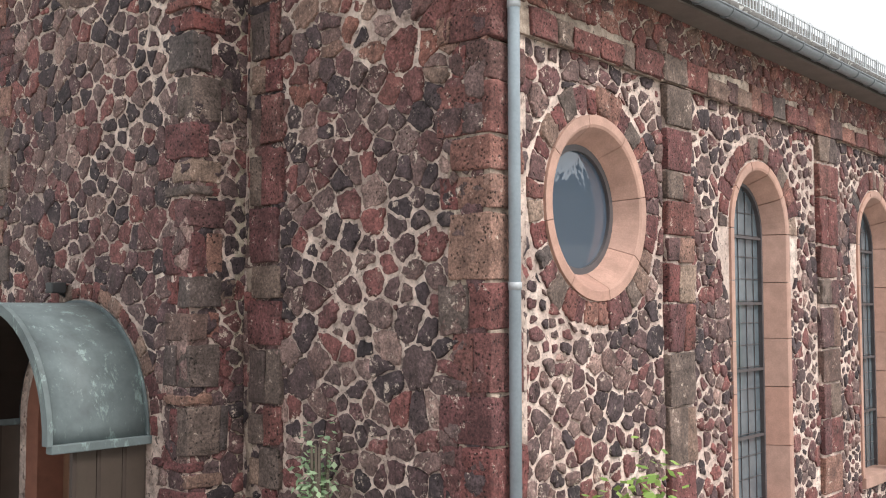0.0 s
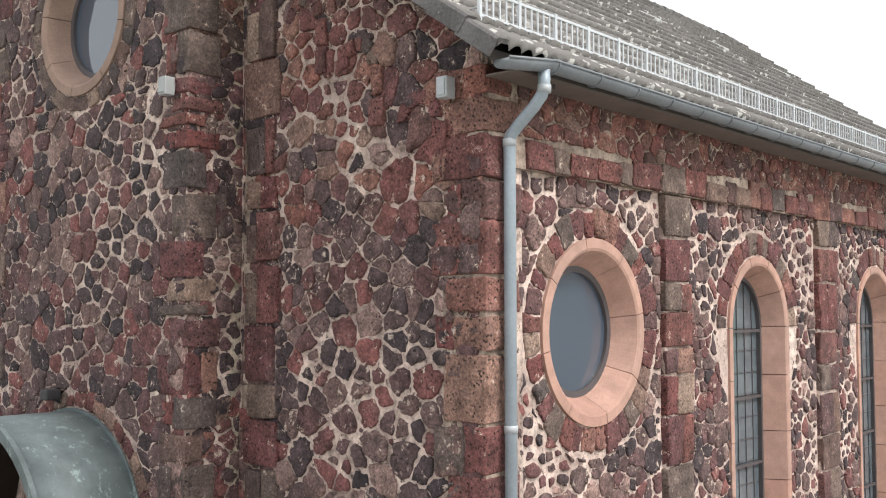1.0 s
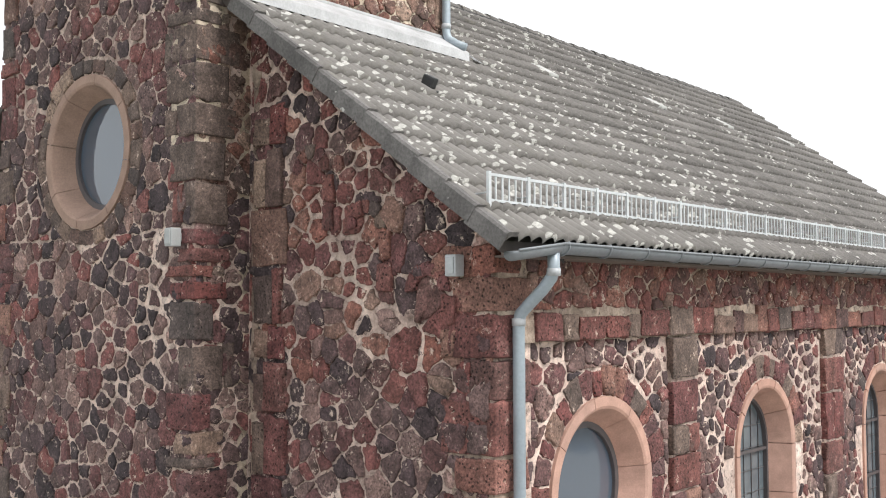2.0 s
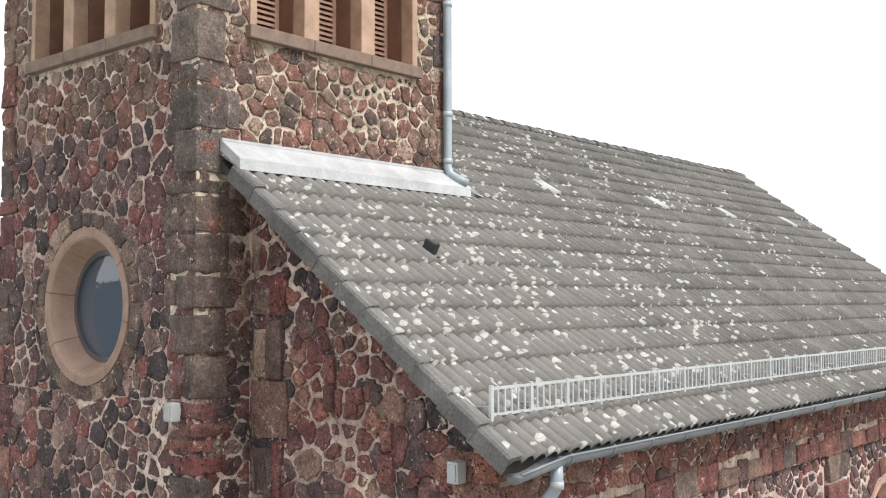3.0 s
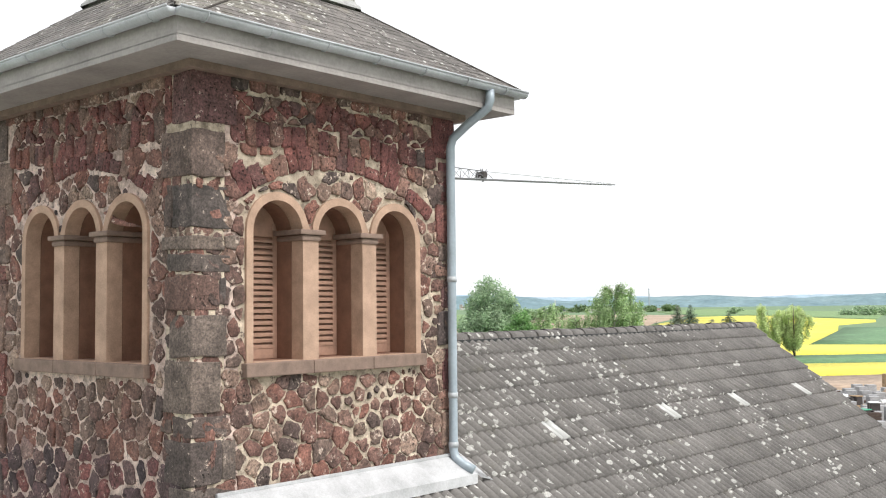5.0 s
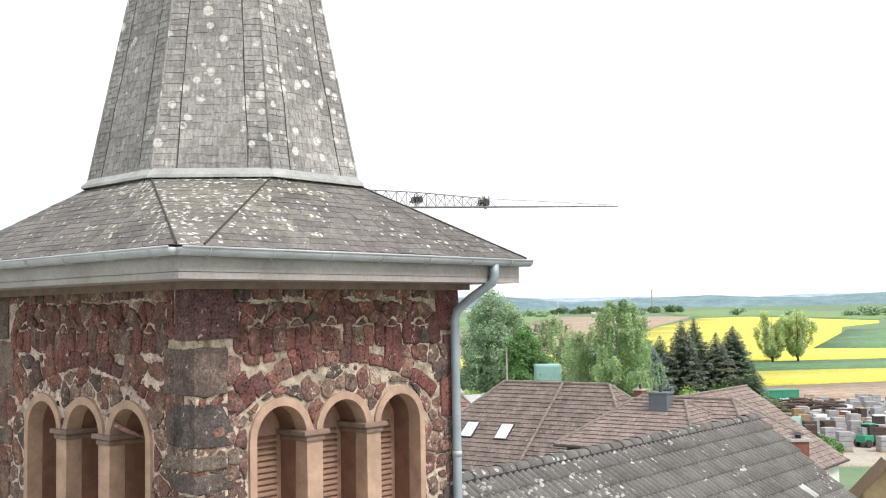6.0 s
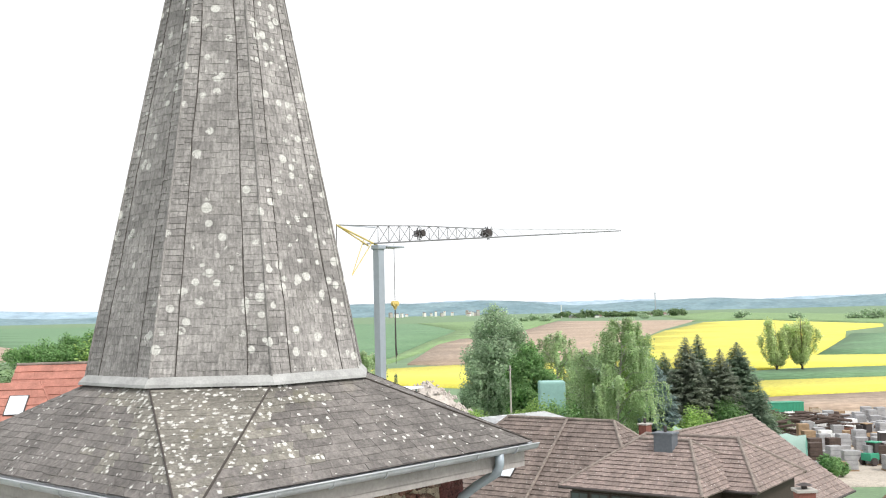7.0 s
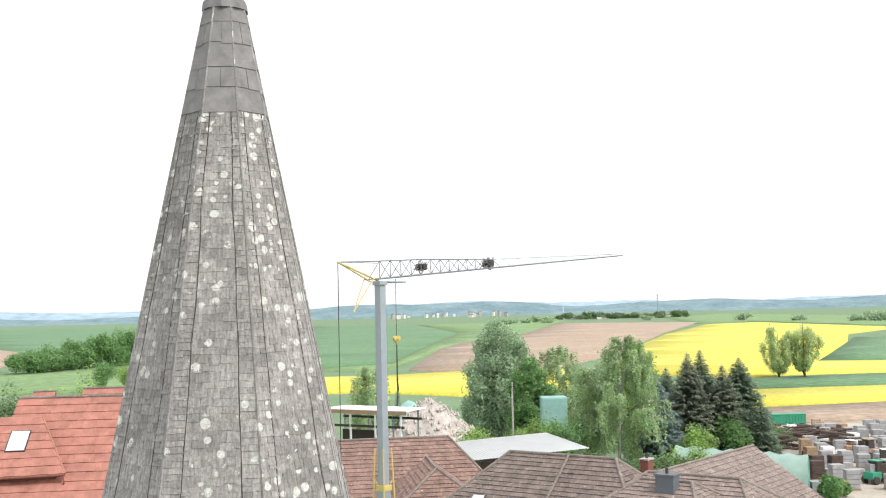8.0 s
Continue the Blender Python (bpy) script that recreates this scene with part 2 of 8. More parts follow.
LEAD = plain("pale_flashing_sheet", (0.46, 0.465, 0.48), 0.6, 0.0, 0.3, 4.0, 0.15)
n = Nodes("weathered_copper", 0.62, 0.0)
c = n.ramp(n.noise(3, 6, 0.65), (0.3, (0.075, 0.092, 0.097)), (0.7, (0.15, 0.185, 0.19)))
c = n.mix(n.ramp(n.noise(9, 7, 0.8, n.stretch(1.0, 1.0, 0.35)), (0.56, 0.0), (0.64, 0.7)), c, (0.30, 0.40, 0.38))
n.colour(c)
n.bump(n.noise(30, 4), 0.2, 0.004)
PATINA = n.m
RING_SHEET = plain("stained_ring_sheet", (0.36, 0.36, 0.355), 0.65, 0.0, 0.4, 3.5, 0.2)
# near-black floor colour stands in for the shade of the closed rooms
DARK = plain("dark_shadowed_room", (0.02, 0.018, 0.016), 0.9)
BLACK = plain("black_plastic", (0.03, 0.03, 0.032), 0.5)
BOXGREY = plain("pale_grey_housing", (0.36, 0.375, 0.38), 0.5)
WOOD = plain("stained_wood", (0.16, 0.085, 0.05), 0.6, vary=0.3)
DOORRED = plain("red_brown_frame", (0.22, 0.09, 0.06), 0.7, vary=0.2)
FROST = plain("brown_side_glass", (0.075, 0.058, 0.048), 0.3, vary=0.15)
MULLION = plain("dark_window_iron", (0.11, 0.10, 0.105), 0.5, 0.3)

n = Nodes("window_glass", 0.02)
n.colour((0.07, 0.095, 0.13))
n.b.inputs["IOR"].default_value = 2.1
n.bump(n.noise(2.6, 3), 0.10, 0.03)
GLASS = n.m

n = Nodes("leaded_glass", 0.10)
c = n.ramp(n.noise(3, 4), (0.3, (0.10, 0.125, 0.145)), (0.7, (0.19, 0.225, 0.25)))
n.colour(c)
n.b.inputs["Transmission Weight"].default_value = 0.15
n.b.inputs["Specular IOR Level"].default_value = 0.8
n.bump(n.noise(9, 2), 0.15, 0.02)
LEADED = n.m


def roof_tile(name, joined, base, spots, density, size=0.44, grain=(1.0, 0.22, 0.22), spread=0.28, streak=0.3, side=None, ragged=0.5, moss=0.25, fade=None, dull=1.0):
    """Weathered tiles with pale round lichen; side: the way the lichen's weather side faces, fade: how far along x it
    thins, with the colour brightened at low x.
    """
    n = Nodes(name, 0.9)
    lo, hi = tuple(c * (1 - spread) for c in base), tuple(c * (1 + spread * 0.75) for c in base)
    c = n.ramp(n.chance(joined), (0.0, lo), (0.5, base), (1.0, hi))
    c = n.mix(1.0, c, n.ramp(n.noise(1.3, 5), (0.3, 0.75), (0.7, 1.2)), "MULTIPLY")
    c = n.mix(0.6, c, n.mix(1.0, c, n.ramp(n.noise(38, 4, 0.7), (0.3, 0.45), (0.7, 1.45)), "MULTIPLY"))
    streaks = n.ramp(n.noise(9, 5, 0.65, n.stretch(*grain)), (0.35, 1 - streak), (0.65, 1 + streak * 0.85))
    c = n.mix(0.85, c, n.mix(1.0, c, streaks, "MULTIPLY"))
    if spots:
        rag = n.warped(density * 1.6, 0.3 * ragged / 0.5 / density)
        cell = n.cells(density, "Distance", rag)
        some = n.cells(density, "Color", rag)
        patch = n.ramp(n.noise(1.1, 6, 0.75), (0.40, 0.0), (0.62, 1.0))
        score = n.math("ADD", n.math("MULTIPLY", some, 0.5), n.math("MULTIPLY", patch, 0.7))
        if side:
            dot = n.t.nodes.new("ShaderNodeVectorMath")
            dot.operation = "DOT_PRODUCT"
            n.t.links.new(n.t.nodes.new("ShaderNodeNewGeometry").outputs["Normal"], dot.inputs[0])
            dot.inputs[1].default_value = side
            score = n.math("ADD", score, dot.outputs["Value"])
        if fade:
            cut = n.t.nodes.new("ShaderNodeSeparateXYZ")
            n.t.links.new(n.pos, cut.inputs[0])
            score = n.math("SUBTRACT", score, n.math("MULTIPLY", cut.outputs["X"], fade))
            # brightness put into the tile colour: a pale wash at low x, fading out
            pale_wash = n.math("MULTIPLY", n.ramp(n.math("MULTIPLY", cut.outputs["X"], 0.1), (0.15, 1.0), (0.62, 0.0)), n.ramp(n.noise(5.0, 6, 0.75), (0.3, 0.2), (0.65, 0.85)))
            c = n.mix(pale_wash, c, (0.222, 0.210, 0.199))
        gate = n.math("GREATER_THAN", score, spots)
        edge = n.math("ADD", cell, n.math("MULTIPLY", n.noise(density * 2.2, 4, 0.7), ragged))
        edge = n.math("ADD", edge, n.math("MULTIPLY", n.math("SUBTRACT", 1.0, some), 0.35))
        disc = n.ramp(edge, (size + 0.06, 1.0), (size + 0.13, 0.0))
        lich = n.math("MULTIPLY", n.math("MULTIPLY", disc, gate), n.ramp(n.noise(24, 4, 0.7), (0.3, 0.5 * dull), (0.6, dull)))
        pale = n.ramp(n.noise(60, 4), (0.3, (0.46, 0.455, 0.43)), (0.7, (0.74, 0.73, 0.70)))
        c = n.mix(lich, c, pale)
        green = n.ramp(n.noise(2.4, 5, 0.7), (0.58, 0.0), (0.74, moss))
        c = n.mix(green, c, (0.17, 0.155, 0.09))
    n.colour(c)
    n.bump(n.noise(50, 5, 0.7), 0.4, 0.006)
    return n.m


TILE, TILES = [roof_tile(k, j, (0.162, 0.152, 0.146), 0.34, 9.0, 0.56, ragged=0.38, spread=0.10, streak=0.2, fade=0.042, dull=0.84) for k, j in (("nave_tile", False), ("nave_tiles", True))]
SLATE, SLATES = [roof_tile(k, j, (0.300, 0.283, 0.275), 0.58, 7.6, 0.46, (3.2, 3.2, 0.30), 0.20, 0.32, (0.12, -0.17, 0.0), 0.22, 0.1) for k, j in (("spire_shingle", False), ("spire_shingles", True))]
SKIRT, SKIRTS = [roof_tile(k, j, (0.165, 0.151, 0.143), 0.60, 13.0, 0.62, (1.5, 1.5, 0.3), 0.2, ragged=0.8) for k, j in (("skirt_shingle", False), ("skirt_shingles", True))]
SKIRT_OLD = roof_tile("lichened_shingle", True, (0.190, 0.178, 0.155), 0.42, 15.0, 0.80, (1.5, 1.5, 0.3), 0.2, moss=0.6, ragged=0.8)
VERGE = roof_tile("verge_tile", False, (0.150, 0.142, 0.140), 0.98, 12.0, 0.75, moss=0.0)
UNDER = plain("dark_roof_underside", (0.06, 0.05, 0.045), 0.9)
GLASSTILE = plain("pale_glass_tile", (0.46, 0.46, 0.45), 0.25, vary=0.1)

# ---- the church: sizes ----
GX, NY = 0.41, 0.0            # gable face, nave side face
TX0, TX1, TY0, TY1 = -0.20, 3.35, 2.93, 6.63   # tower
TCX, TCY = 1.575, 4.79
EAVE_Y, EAVE_Z, RIDGE_Y, SLOPE = -0.41, 5.97, 4.72, 0.754
ROOF_X0, ROOF_X1 = 0.03, 15.1
END_X = 14.9
TOWER_TOP = 12.5


def roof_z(y):
    return EAVE_Z + SLOPE * (y - EAVE_Y)


def gable_at(a, b, d):
    return (GX + d, a, b)


def nave_at(a, b, d):
    return (a, NY + d, b)


def band_at(a, b, d):
    return (a, NY - 0.055 + d, b)


def front_at(a, b, d):
    return (TX0 + d, a, b)


def side_at(a, b, d):
    return (a, TY0 + d, b)


church = thing("church", "village church of brown and red rubble stone with a slated spire", "church")

# ---- walls: mortar-faced slabs with the openings cut through ----
ROUND_N, ROUND_T = (2.0, 3.865, 0.80), (4.79, 7.08, 0.78)
ARCHES = [5.45, 9.42, 13.35]
A_SPRING, A_R, A_BOTTOM = 3.85, 0.78, 0.66
DOOR_C, DOOR_R, DOOR_SPRING = 4.79, 1.0, 1.79
BEL_R, BEL_STEP, BEL_BOTTOM, BEL_SPRING, BEL_RIM = 0.305, 0.812, 9.78, 11.02, 0.08


def belfry_outline(c, grow):
    """The outer line of three joined arches round c."""
    r = BEL_R + grow
    pts = [(c + BEL_STEP + r, BEL_BOTTOM)]
    half = math.acos(BEL_STEP / 2 / r) if BEL_STEP / 2 < r else 0.0
    for k, ca in enumerate((c + BEL_STEP, c, c - BEL_STEP)):
        a0 = 0.0 if k == 0 else half
        a1 = math.pi if k == 2 else math.pi - half
        steps = 12
        for i in range(steps + 1):
            if i == 0 and k > 0:
                continue
            a = a0 + (a1 - a0) * i / steps
            pts.append((ca + r * math.cos(a), BEL_SPRING + r * math.sin(a)))
    pts.append((c - BEL_STEP - r, BEL_BOTTOM))
    return pts


gable_wall = part("gable_wall", plate([(-0.02, 0), (TY0 + 0.02, 0), (TY0 + 0.02, roof_z(TY0) - 0.10), (-0.02, roof_z(-0.02) - 0.10)], [], gable_at, 0.5), MORTAR, church, "rubble gable wall in pale mortar")
nave_wall = part("nave_wall", plate([(GX + 0.5, 0), (END_X, 0), (END_X, 6.18), (GX + 0.5, 6.18)],
                                    [circle(*ROUND_N)] + [arch(c, A_BOTTOM, A_SPRING, A_R) for c in ARCHES], nave_at, 0.5), MORTAR_SUNLIT, church, "rubble nave wall in pale mortar")
tower_front = part("tower_front_wall", plate([(TY0, 0), (TY1, 0), (TY1, TOWER_TOP), (TY0, TOWER_TOP)],
                                             [circle(*ROUND_T), arch(DOOR_C, 0.02, DOOR_SPRING, DOOR_R), belfry_outline(TCY, BEL_RIM - 0.02)], front_at, 0.5), MORTAR, church, "rubble tower wall in pale mortar")
tower_side = part("tower_side_wall", plate([(TX0 + 0.5, 0), (TX1, 0), (TX1, TOWER_TOP), (TX0 + 0.5, TOWER_TOP)],
                                           [belfry_outline(TCX, BEL_RIM - 0.02)], side_at, 0.5), JOINT_PALE, church, "rubble tower wall in pale mortar")
# the corner of the tower side wall between the two slabs is closed by the front slab's edge
back = bmesh.new()
box(back, TX0 + 0.5, TX1, TY1 - 0.5, TY1, 0, TOWER_TOP)
box(back, TX1 - 0.5, TX1, TY0 + 0.5, TY1 - 0.5, 0, TOWER_TOP)
part("tower_back_wall", back, MORTAR, church)
rear = bmesh.new()
box(rear, GX, END_X, 9.1, 9.6, 0, 6.1)
box(rear, END_X - 0.5, END_X, 0.5, 9.1, 0, 6.1)
box(rear, GX, GX + 0.5, TY1, 9.1, 0, 6.1)
part("nave_back_wall", rear, MORTAR, church)
tri = bmesh.new()
vs = [tri.verts.new((END_X, y, z)) for y, z in ((0, 6.1), (9.58, 6.1), (RIDGE_Y, roof_z(RIDGE_Y) - 0.1))]
tri.faces.new(vs)
bmesh.ops.solidify(tri, geom=list(tri.faces), thickness=0.4)
part("east_gable", tri, MORTAR, church)
part("nave_floor", boxed(GX + 0.4, END_X - 0.4, 0.4, 9.2, -0.02, 0.05), DARK, church)
for z in (4.2, 8.9, 12.2):
    part("tower_floor", boxed(TX0 + 0.45, TX1 - 0.45, TY0 + 0.45, TY1 - 0.45, z, z + 0.1), DARK, church)

# band under the eaves and the pilasters are a little proud of the nave wall
band = part("eaves_band", boxed(GX + 0.02, END_X, NY - 0.055, NY - 0.002, 5.19, 6.15), JOINT, church)
PILASTERS = [(3.18, 3.73), (7.14, 7.77), (11.1, 11.7)]


# ---- rubble stones ----
def cells_of(sites, a0, a1, b0, b1, free=None):
    """Voronoi cells of the sites where free(a, b) holds, cut to the rectangle."""
    pts = np.array(sites)
    out = []
    for i, s in enumerate(pts):
        if free and not free(s[0], s[1]):
            continue
        d = ((pts - s) ** 2).sum(1)
        near = np.argsort(d)[1:20]
        poly = [(a0, b0), (a1, b0), (a1, b1), (a0, b1)]
        for j in near:
            mid, nrm = (s + pts[j]) / 2, pts[j] - s
            if d[j] > 1.6:
                continue
            nxt = []
            for k in range(len(poly)):
                p, q = poly[k], poly[(k + 1) % len(poly)]
                dp = (p[0] - mid[0]) * nrm[0] + (p[1] - mid[1]) * nrm[1]
                dq = (q[0] - mid[0]) * nrm[0] + (q[1] - mid[1]) * nrm[1]
                if dp <= 0:
                    nxt.append(p)
                if (dp < 0 < dq) or (dq < 0 < dp):
                    f = dp / (dp - dq)
                    nxt.append((p[0] + (q[0] - p[0]) * f, p[1] + (q[1] - p[1]) * f))
            poly = nxt
            if len(poly) < 3:
                break
        out.append(poly)
    return out


def scatter(a0, a1, b0, b1, small, large, rng):
    """Sites with uneven spacing in the rectangle."""
    pts, tries = [], int((a1 - a0) * (b1 - b0) / (small * small) * 16)
    grid = {}
    g = large
    for _ in range(tries):
        a, b = rng.uniform(a0, a1), rng.uniform(b0, b1)
        r = small + (large - small) * rng.random() ** 1.6
        ga, gb = int(a // g), int(b // g)
        ok = True
        for i in (-1, 0, 1):
            for j in (-1, 0, 1):
                for pa, pb, pr in grid.get((ga + i, gb + j), ()):
                    if (pa - a) ** 2 + (pb - b) ** 2 < (0.5 * (r + pr)) ** 2:
                        ok = False
        if ok:
            grid.setdefault((ga, gb), []).append((a, b, r))
            pts.append((a, b))
    return pts


def rubble_cells(a0, a1, b0, b1, small, large, rng, free=None, squash=1.2):
    """Cells of stones that lie a little broader than high."""
    sites = scatter(a0, a1, b0 * squash, b1 * squash, small * 1.08, large * 1.08, rng)
    flat = cells_of(sites, a0, a1, b0 * squash, b1 * squash, (lambda a, b: free(a, b / squash)) if free else None)
    return [[(a, b / squash) for a, b in p] for p in flat if len(p) > 2]


def stone_shape(poly, rng, gap, tall, place, flip, warp=0.0):
    """Verts and faces of one worn stone that fills poly but for the joint."""
    area = 0.5 * abs(sum(poly[i][0] * poly[i - 1][1] - poly[i - 1][0] * poly[i][1] for i in range(len(poly))))
    if area < 0.0016:
        return None
    if warp:
        bent = []
        for a, b in poly:
            w = noise.noise_vector(Vector((a * 3.3, b * 3.3, warp)))
            v = noise.noise_vector(Vector((a * 8.0, b * 8.0, warp)))
            bent.append((a + 0.045 * w.x + 0.02 * v.x, b + 0.045 * w.y + 0.02 * v.y))
        poly = bent
    ca = sum(p[0] for p in poly) / len(poly)
    cb = sum(p[1] for p in poly) / len(poly)
    size = math.sqrt(area)
    loose = max(0.25, 1.0 + 1.5 * noise.noise(Vector((ca * 1.1, cb * 1.1, 7.7))))
    k = max(0.5, 1 - 2.0 * gap * loose * rng.uniform(0.3, 1.7) / size)
    pts = []
    for a, b in poly:
        q = min(1.0, k * rng.uniform(0.93, 1.1))
        pts.append((ca + (a - ca) * q, cb + (b - cb) * q))
    pts = [p for i, p in enumerate(pts) if math.dist(p, pts[i - 1]) > 0.018]
    if len(pts) < 3:
        return None
    cut = []
    j = min(0.02, size * 0.075)
    for i, p in enumerate(pts):
        q = pts[(i + 1) % len(pts)]
        long = math.dist(p, q)
        for f in (rng.uniform(0.05, 0.18), 0.34, 0.5, 0.67, rng.uniform(0.82, 0.95)):
            if (f == 0.5 and long < 0.07) or (f in (0.34, 0.67) and long < 0.13):
                continue
            k = j if f in (0.34, 0.5, 0.67) else j * 0.6
            cut.append((p[0] + (q[0] - p[0]) * f + rng.uniform(-k, k), p[1] + (q[1] - p[1]) * f + rng.uniform(-k, k)))
    pts = cut
    n = len(pts)
    h = tall * rng.uniform(0.35, 1.2)
    ta, tb = rng.uniform(-0.07, 0.07), rng.uniform(-0.07, 0.07)
    verts = []
    for s, hh in ((1.0, -0.012), (0.965, h * 0.8), (0.82, h)):
        for a, b in pts:
            lift = hh + (ta * (a - ca) + tb * (b - cb) + rng.uniform(-0.2, 0.2) * h if hh > 0 else 0)
            verts.append(place(ca + (a - ca) * s, cb + (b - cb) * s, -lift))
    verts.append(place(ca, cb, -h * rng.uniform(0.8, 1.2)))
    faces = []
    for r in (0, 1):
        for i in range(n):
            faces.append((r * n + i, r * n + (i + 1) % n, (r + 1) * n + (i + 1) % n, (r + 1) * n + i))
    for i in range(n):
        faces.append((2 * n + i, 2 * n + (i + 1) % n, 3 * n))
    if flip:
        faces = [f[::-1] for f in faces]
    return verts, faces, (ca, cb, pts)


def lay_stones(parent, shapes, near, material, joined, count=300, name="stone"):
    """The stones nearest to the stretch named are objects, the rest is one joined part."""
    shapes = [s for s in shapes if s]
    shapes.sort(key=lambda s: (s[2][0] - near[0]) ** 2 + (s[2][1] - near[1]) ** 2)
    for verts, faces, _ in shapes[:count]:
        pymesh(name, verts, faces, material, parent, smooth=True)
    if shapes[count:]:
        av, af = [], []
        for verts, faces, _ in shapes[count:]:
            o = len(av)
            av += verts
            af += [tuple(i + o for i in f) for f in faces]
        tagged(pymesh(name + "work", av, af, joined, parent, smooth=True), kind="stuff")


def pin_stones(parent, shapes, a0, a1, b0, b1, tries, place, flip, rng, joined, free=None):
    """Small chips pressed into the mortar wherever the stones leave room; one joined part."""
    shapes = [s for s in shapes if s]
    edge = np.array([p for s in shapes for p in s[2][2]])
    mid = np.array([s[2][:2] for s in shapes])
    wide = np.array([np.mean([math.dist(p, s[2][:2]) for p in s[2][2]]) for s in shapes])
    av, af, laid = [], [], []
    for _ in range(tries):
        a, b = rng.uniform(a0, a1), rng.uniform(b0, b1)
        r = rng.uniform(0.016, 0.05)
        if free and not free(a, b):
            continue
        if (np.hypot(mid[:, 0] - a, mid[:, 1] - b) < wide).any() or np.hypot(edge[:, 0] - a, edge[:, 1] - b).min() < r + 0.006:
            continue
        if any((a - p) ** 2 + (b - q) ** 2 < (r + t + 0.006) ** 2 for p, q, t in laid):
            continue
        laid.append((a, b, r))
        turn = rng.uniform(0, 6.28)
        poly = [(a + r * rng.uniform(0.75, 1.2) * math.cos(turn + k * 1.257), b + r * rng.uniform(0.75, 1.2) * math.sin(turn + k * 1.257)) for k in range(5)]
        s = stone_shape(poly, rng, 0.001, 0.014, place, flip)
        if s:
            o = len(av)
            av += s[0]
            af += [tuple(i + o for i in f) for f in s[1]]
    tagged(pymesh("pinning_stones", av, af, joined, parent, smooth=True), kind="stuff")


def ring_free(*rings):
    return lambda a, b: all((a - ca) ** 2 + (b - cb) ** 2 > r * r for ca, cb, r in rings)


def pushed(poly, rings):
    """Corners that fall inside a ring move out to it."""
    out = []
    for a, b in poly:
        for ca, cb, r in rings:
            d = math.hypot(a - ca, b - cb)
            if d < r:
                k = r / max(d, 0.01)
                a, b = ca + (a - ca) * k, cb + (b - cb) * k
        out.append((a, b))
    return out


def wedge(ca, cb, r0, r1, a0, a1):
    """The outline of one arch stone."""
    pts = [(ca + r0 * math.cos(a0 + (a1 - a0) * k / 2), cb + r0 * math.sin(a0 + (a1 - a0) * k / 2)) for k in range(3)]
    return pts + [(ca + r1 * math.cos(a1 - (a1 - a0) * k / 2), cb + r1 * math.sin(a1 - (a1 - a0) * k / 2)) for k in range(3)]


def voussoirs(parent, ca, cb, r0, r1, start, end, count, place, flip, rng, material=RED):
    """A ring of radial stones, each one object."""
    cuts = [start + (end - start) * (k + rng.uniform(-0.22, 0.22)) / count for k in range(count + 1)]
    cuts[0], cuts[-1] = start, end
    for a0, a1 in zip(cuts, cuts[1:]):
        s = stone_shape(wedge(ca, cb, r0, r1 * rng.uniform(0.96, 1.05), a0, a1), rng, 0.005, 0.024, place, flip)
        if s:
            pymesh("arch_stone", s[0], s[1], GREY if material is RED and rng.random() < 0.25 else material, parent, smooth=True)


def block(parent, x0, x1, y0, y1, z0, z1, material, rng, name="quoin"):
    """One squared stone with worn edges."""
    g = rng.uniform(0.006, 0.022) if z0 < 7.0 else rng.uniform(0.010, 0.026)
    bm = bmesh.new()
    vs = bmesh.ops.create_cube(bm, size=1.0)["verts"]
    for v in vs:
        v.co = Vector(((x0 + x1) / 2 + v.co.x * (x1 - x0 - 0.4 * g), (y0 + y1) / 2 + v.co.y * (y1 - y0 - 0.4 * g), (z0 + z1) / 2 + v.co.z * (z1 - z0 - 2 * g)))
        v.co += Vector((rng.uniform(-0.012, 0.012), rng.uniform(-0.012, 0.012), rng.uniform(-0.01, 0.01)))
    bmesh.ops.subdivide_edges(bm, edges=list(bm.edges), cuts=2, use_grid_fill=True)
    for v in bm.verts:
        v.co += Vector((rng.uniform(-0.009, 0.009), rng.uniform(-0.009, 0.009), rng.uniform(-0.009, 0.009)))
    sharp = [e for e in bm.edges if e.calc_face_angle(0) > 0.9]
    bmesh.ops.bevel(bm, geom=sharp, offset=rng.uniform(0.010, 0.02), segments=2, profile=0.65, affect="EDGES")
    return part(name, bm, material, parent, smooth=True)


rng = random.Random(3)

# gable: rubble between the corner stones and the strip beside the tower
shapes = [stone_shape([(a, min(b, roof_z(a) - 0.12)) for a, b in p], rng, 0.015, 0.026, gable_at, True, 1.3)
          for p in rubble_cells(-0.02, 2.9, 0.0, 8.4, 0.105, 0.54, rng, lambda a, b: b < roof_z(a) - 0.02, 1.1)]
shapes = [q for q in shapes if q]
brown = [q[2][1] < 4.7 or rng.random() < 0.5 for q in shapes]
lay_stones(gable_wall, [q for q, b in zip(shapes, brown) if b], (1.4, 3.6), STONE, STONES, 220)
lay_stones(gable_wall, [q for q, b in zip(shapes, brown) if not b], (1.0, 5.4), STONE_RED, STONES_RED, 80)
pin_stones(gable_wall, shapes, 0.42, 2.35, 0.3, 7.2, 2600, gable_at, True, random.Random(51), STONES, lambda a, b: b < roof_z(a) - 0.2)
# small arched corbels under the verge
for a, b in ((0.62, 5.62), (1.32, 6.16), (2.02, 6.70)):
    voussoirs(gable_wall, a, b, 0.11, 0.24, -0.1, math.pi + 0.1, 5, lambda p, q, d: gable_at(p, q, d - 0.02), True, rng)
    for q in (0.0, 0.26):
        block(gable_wall, GX - 0.045, GX + 0.1, a - 0.30, a - 0.15, b - 0.30 - q, b - 0.04 - q, RED, rng, "arch_stone")

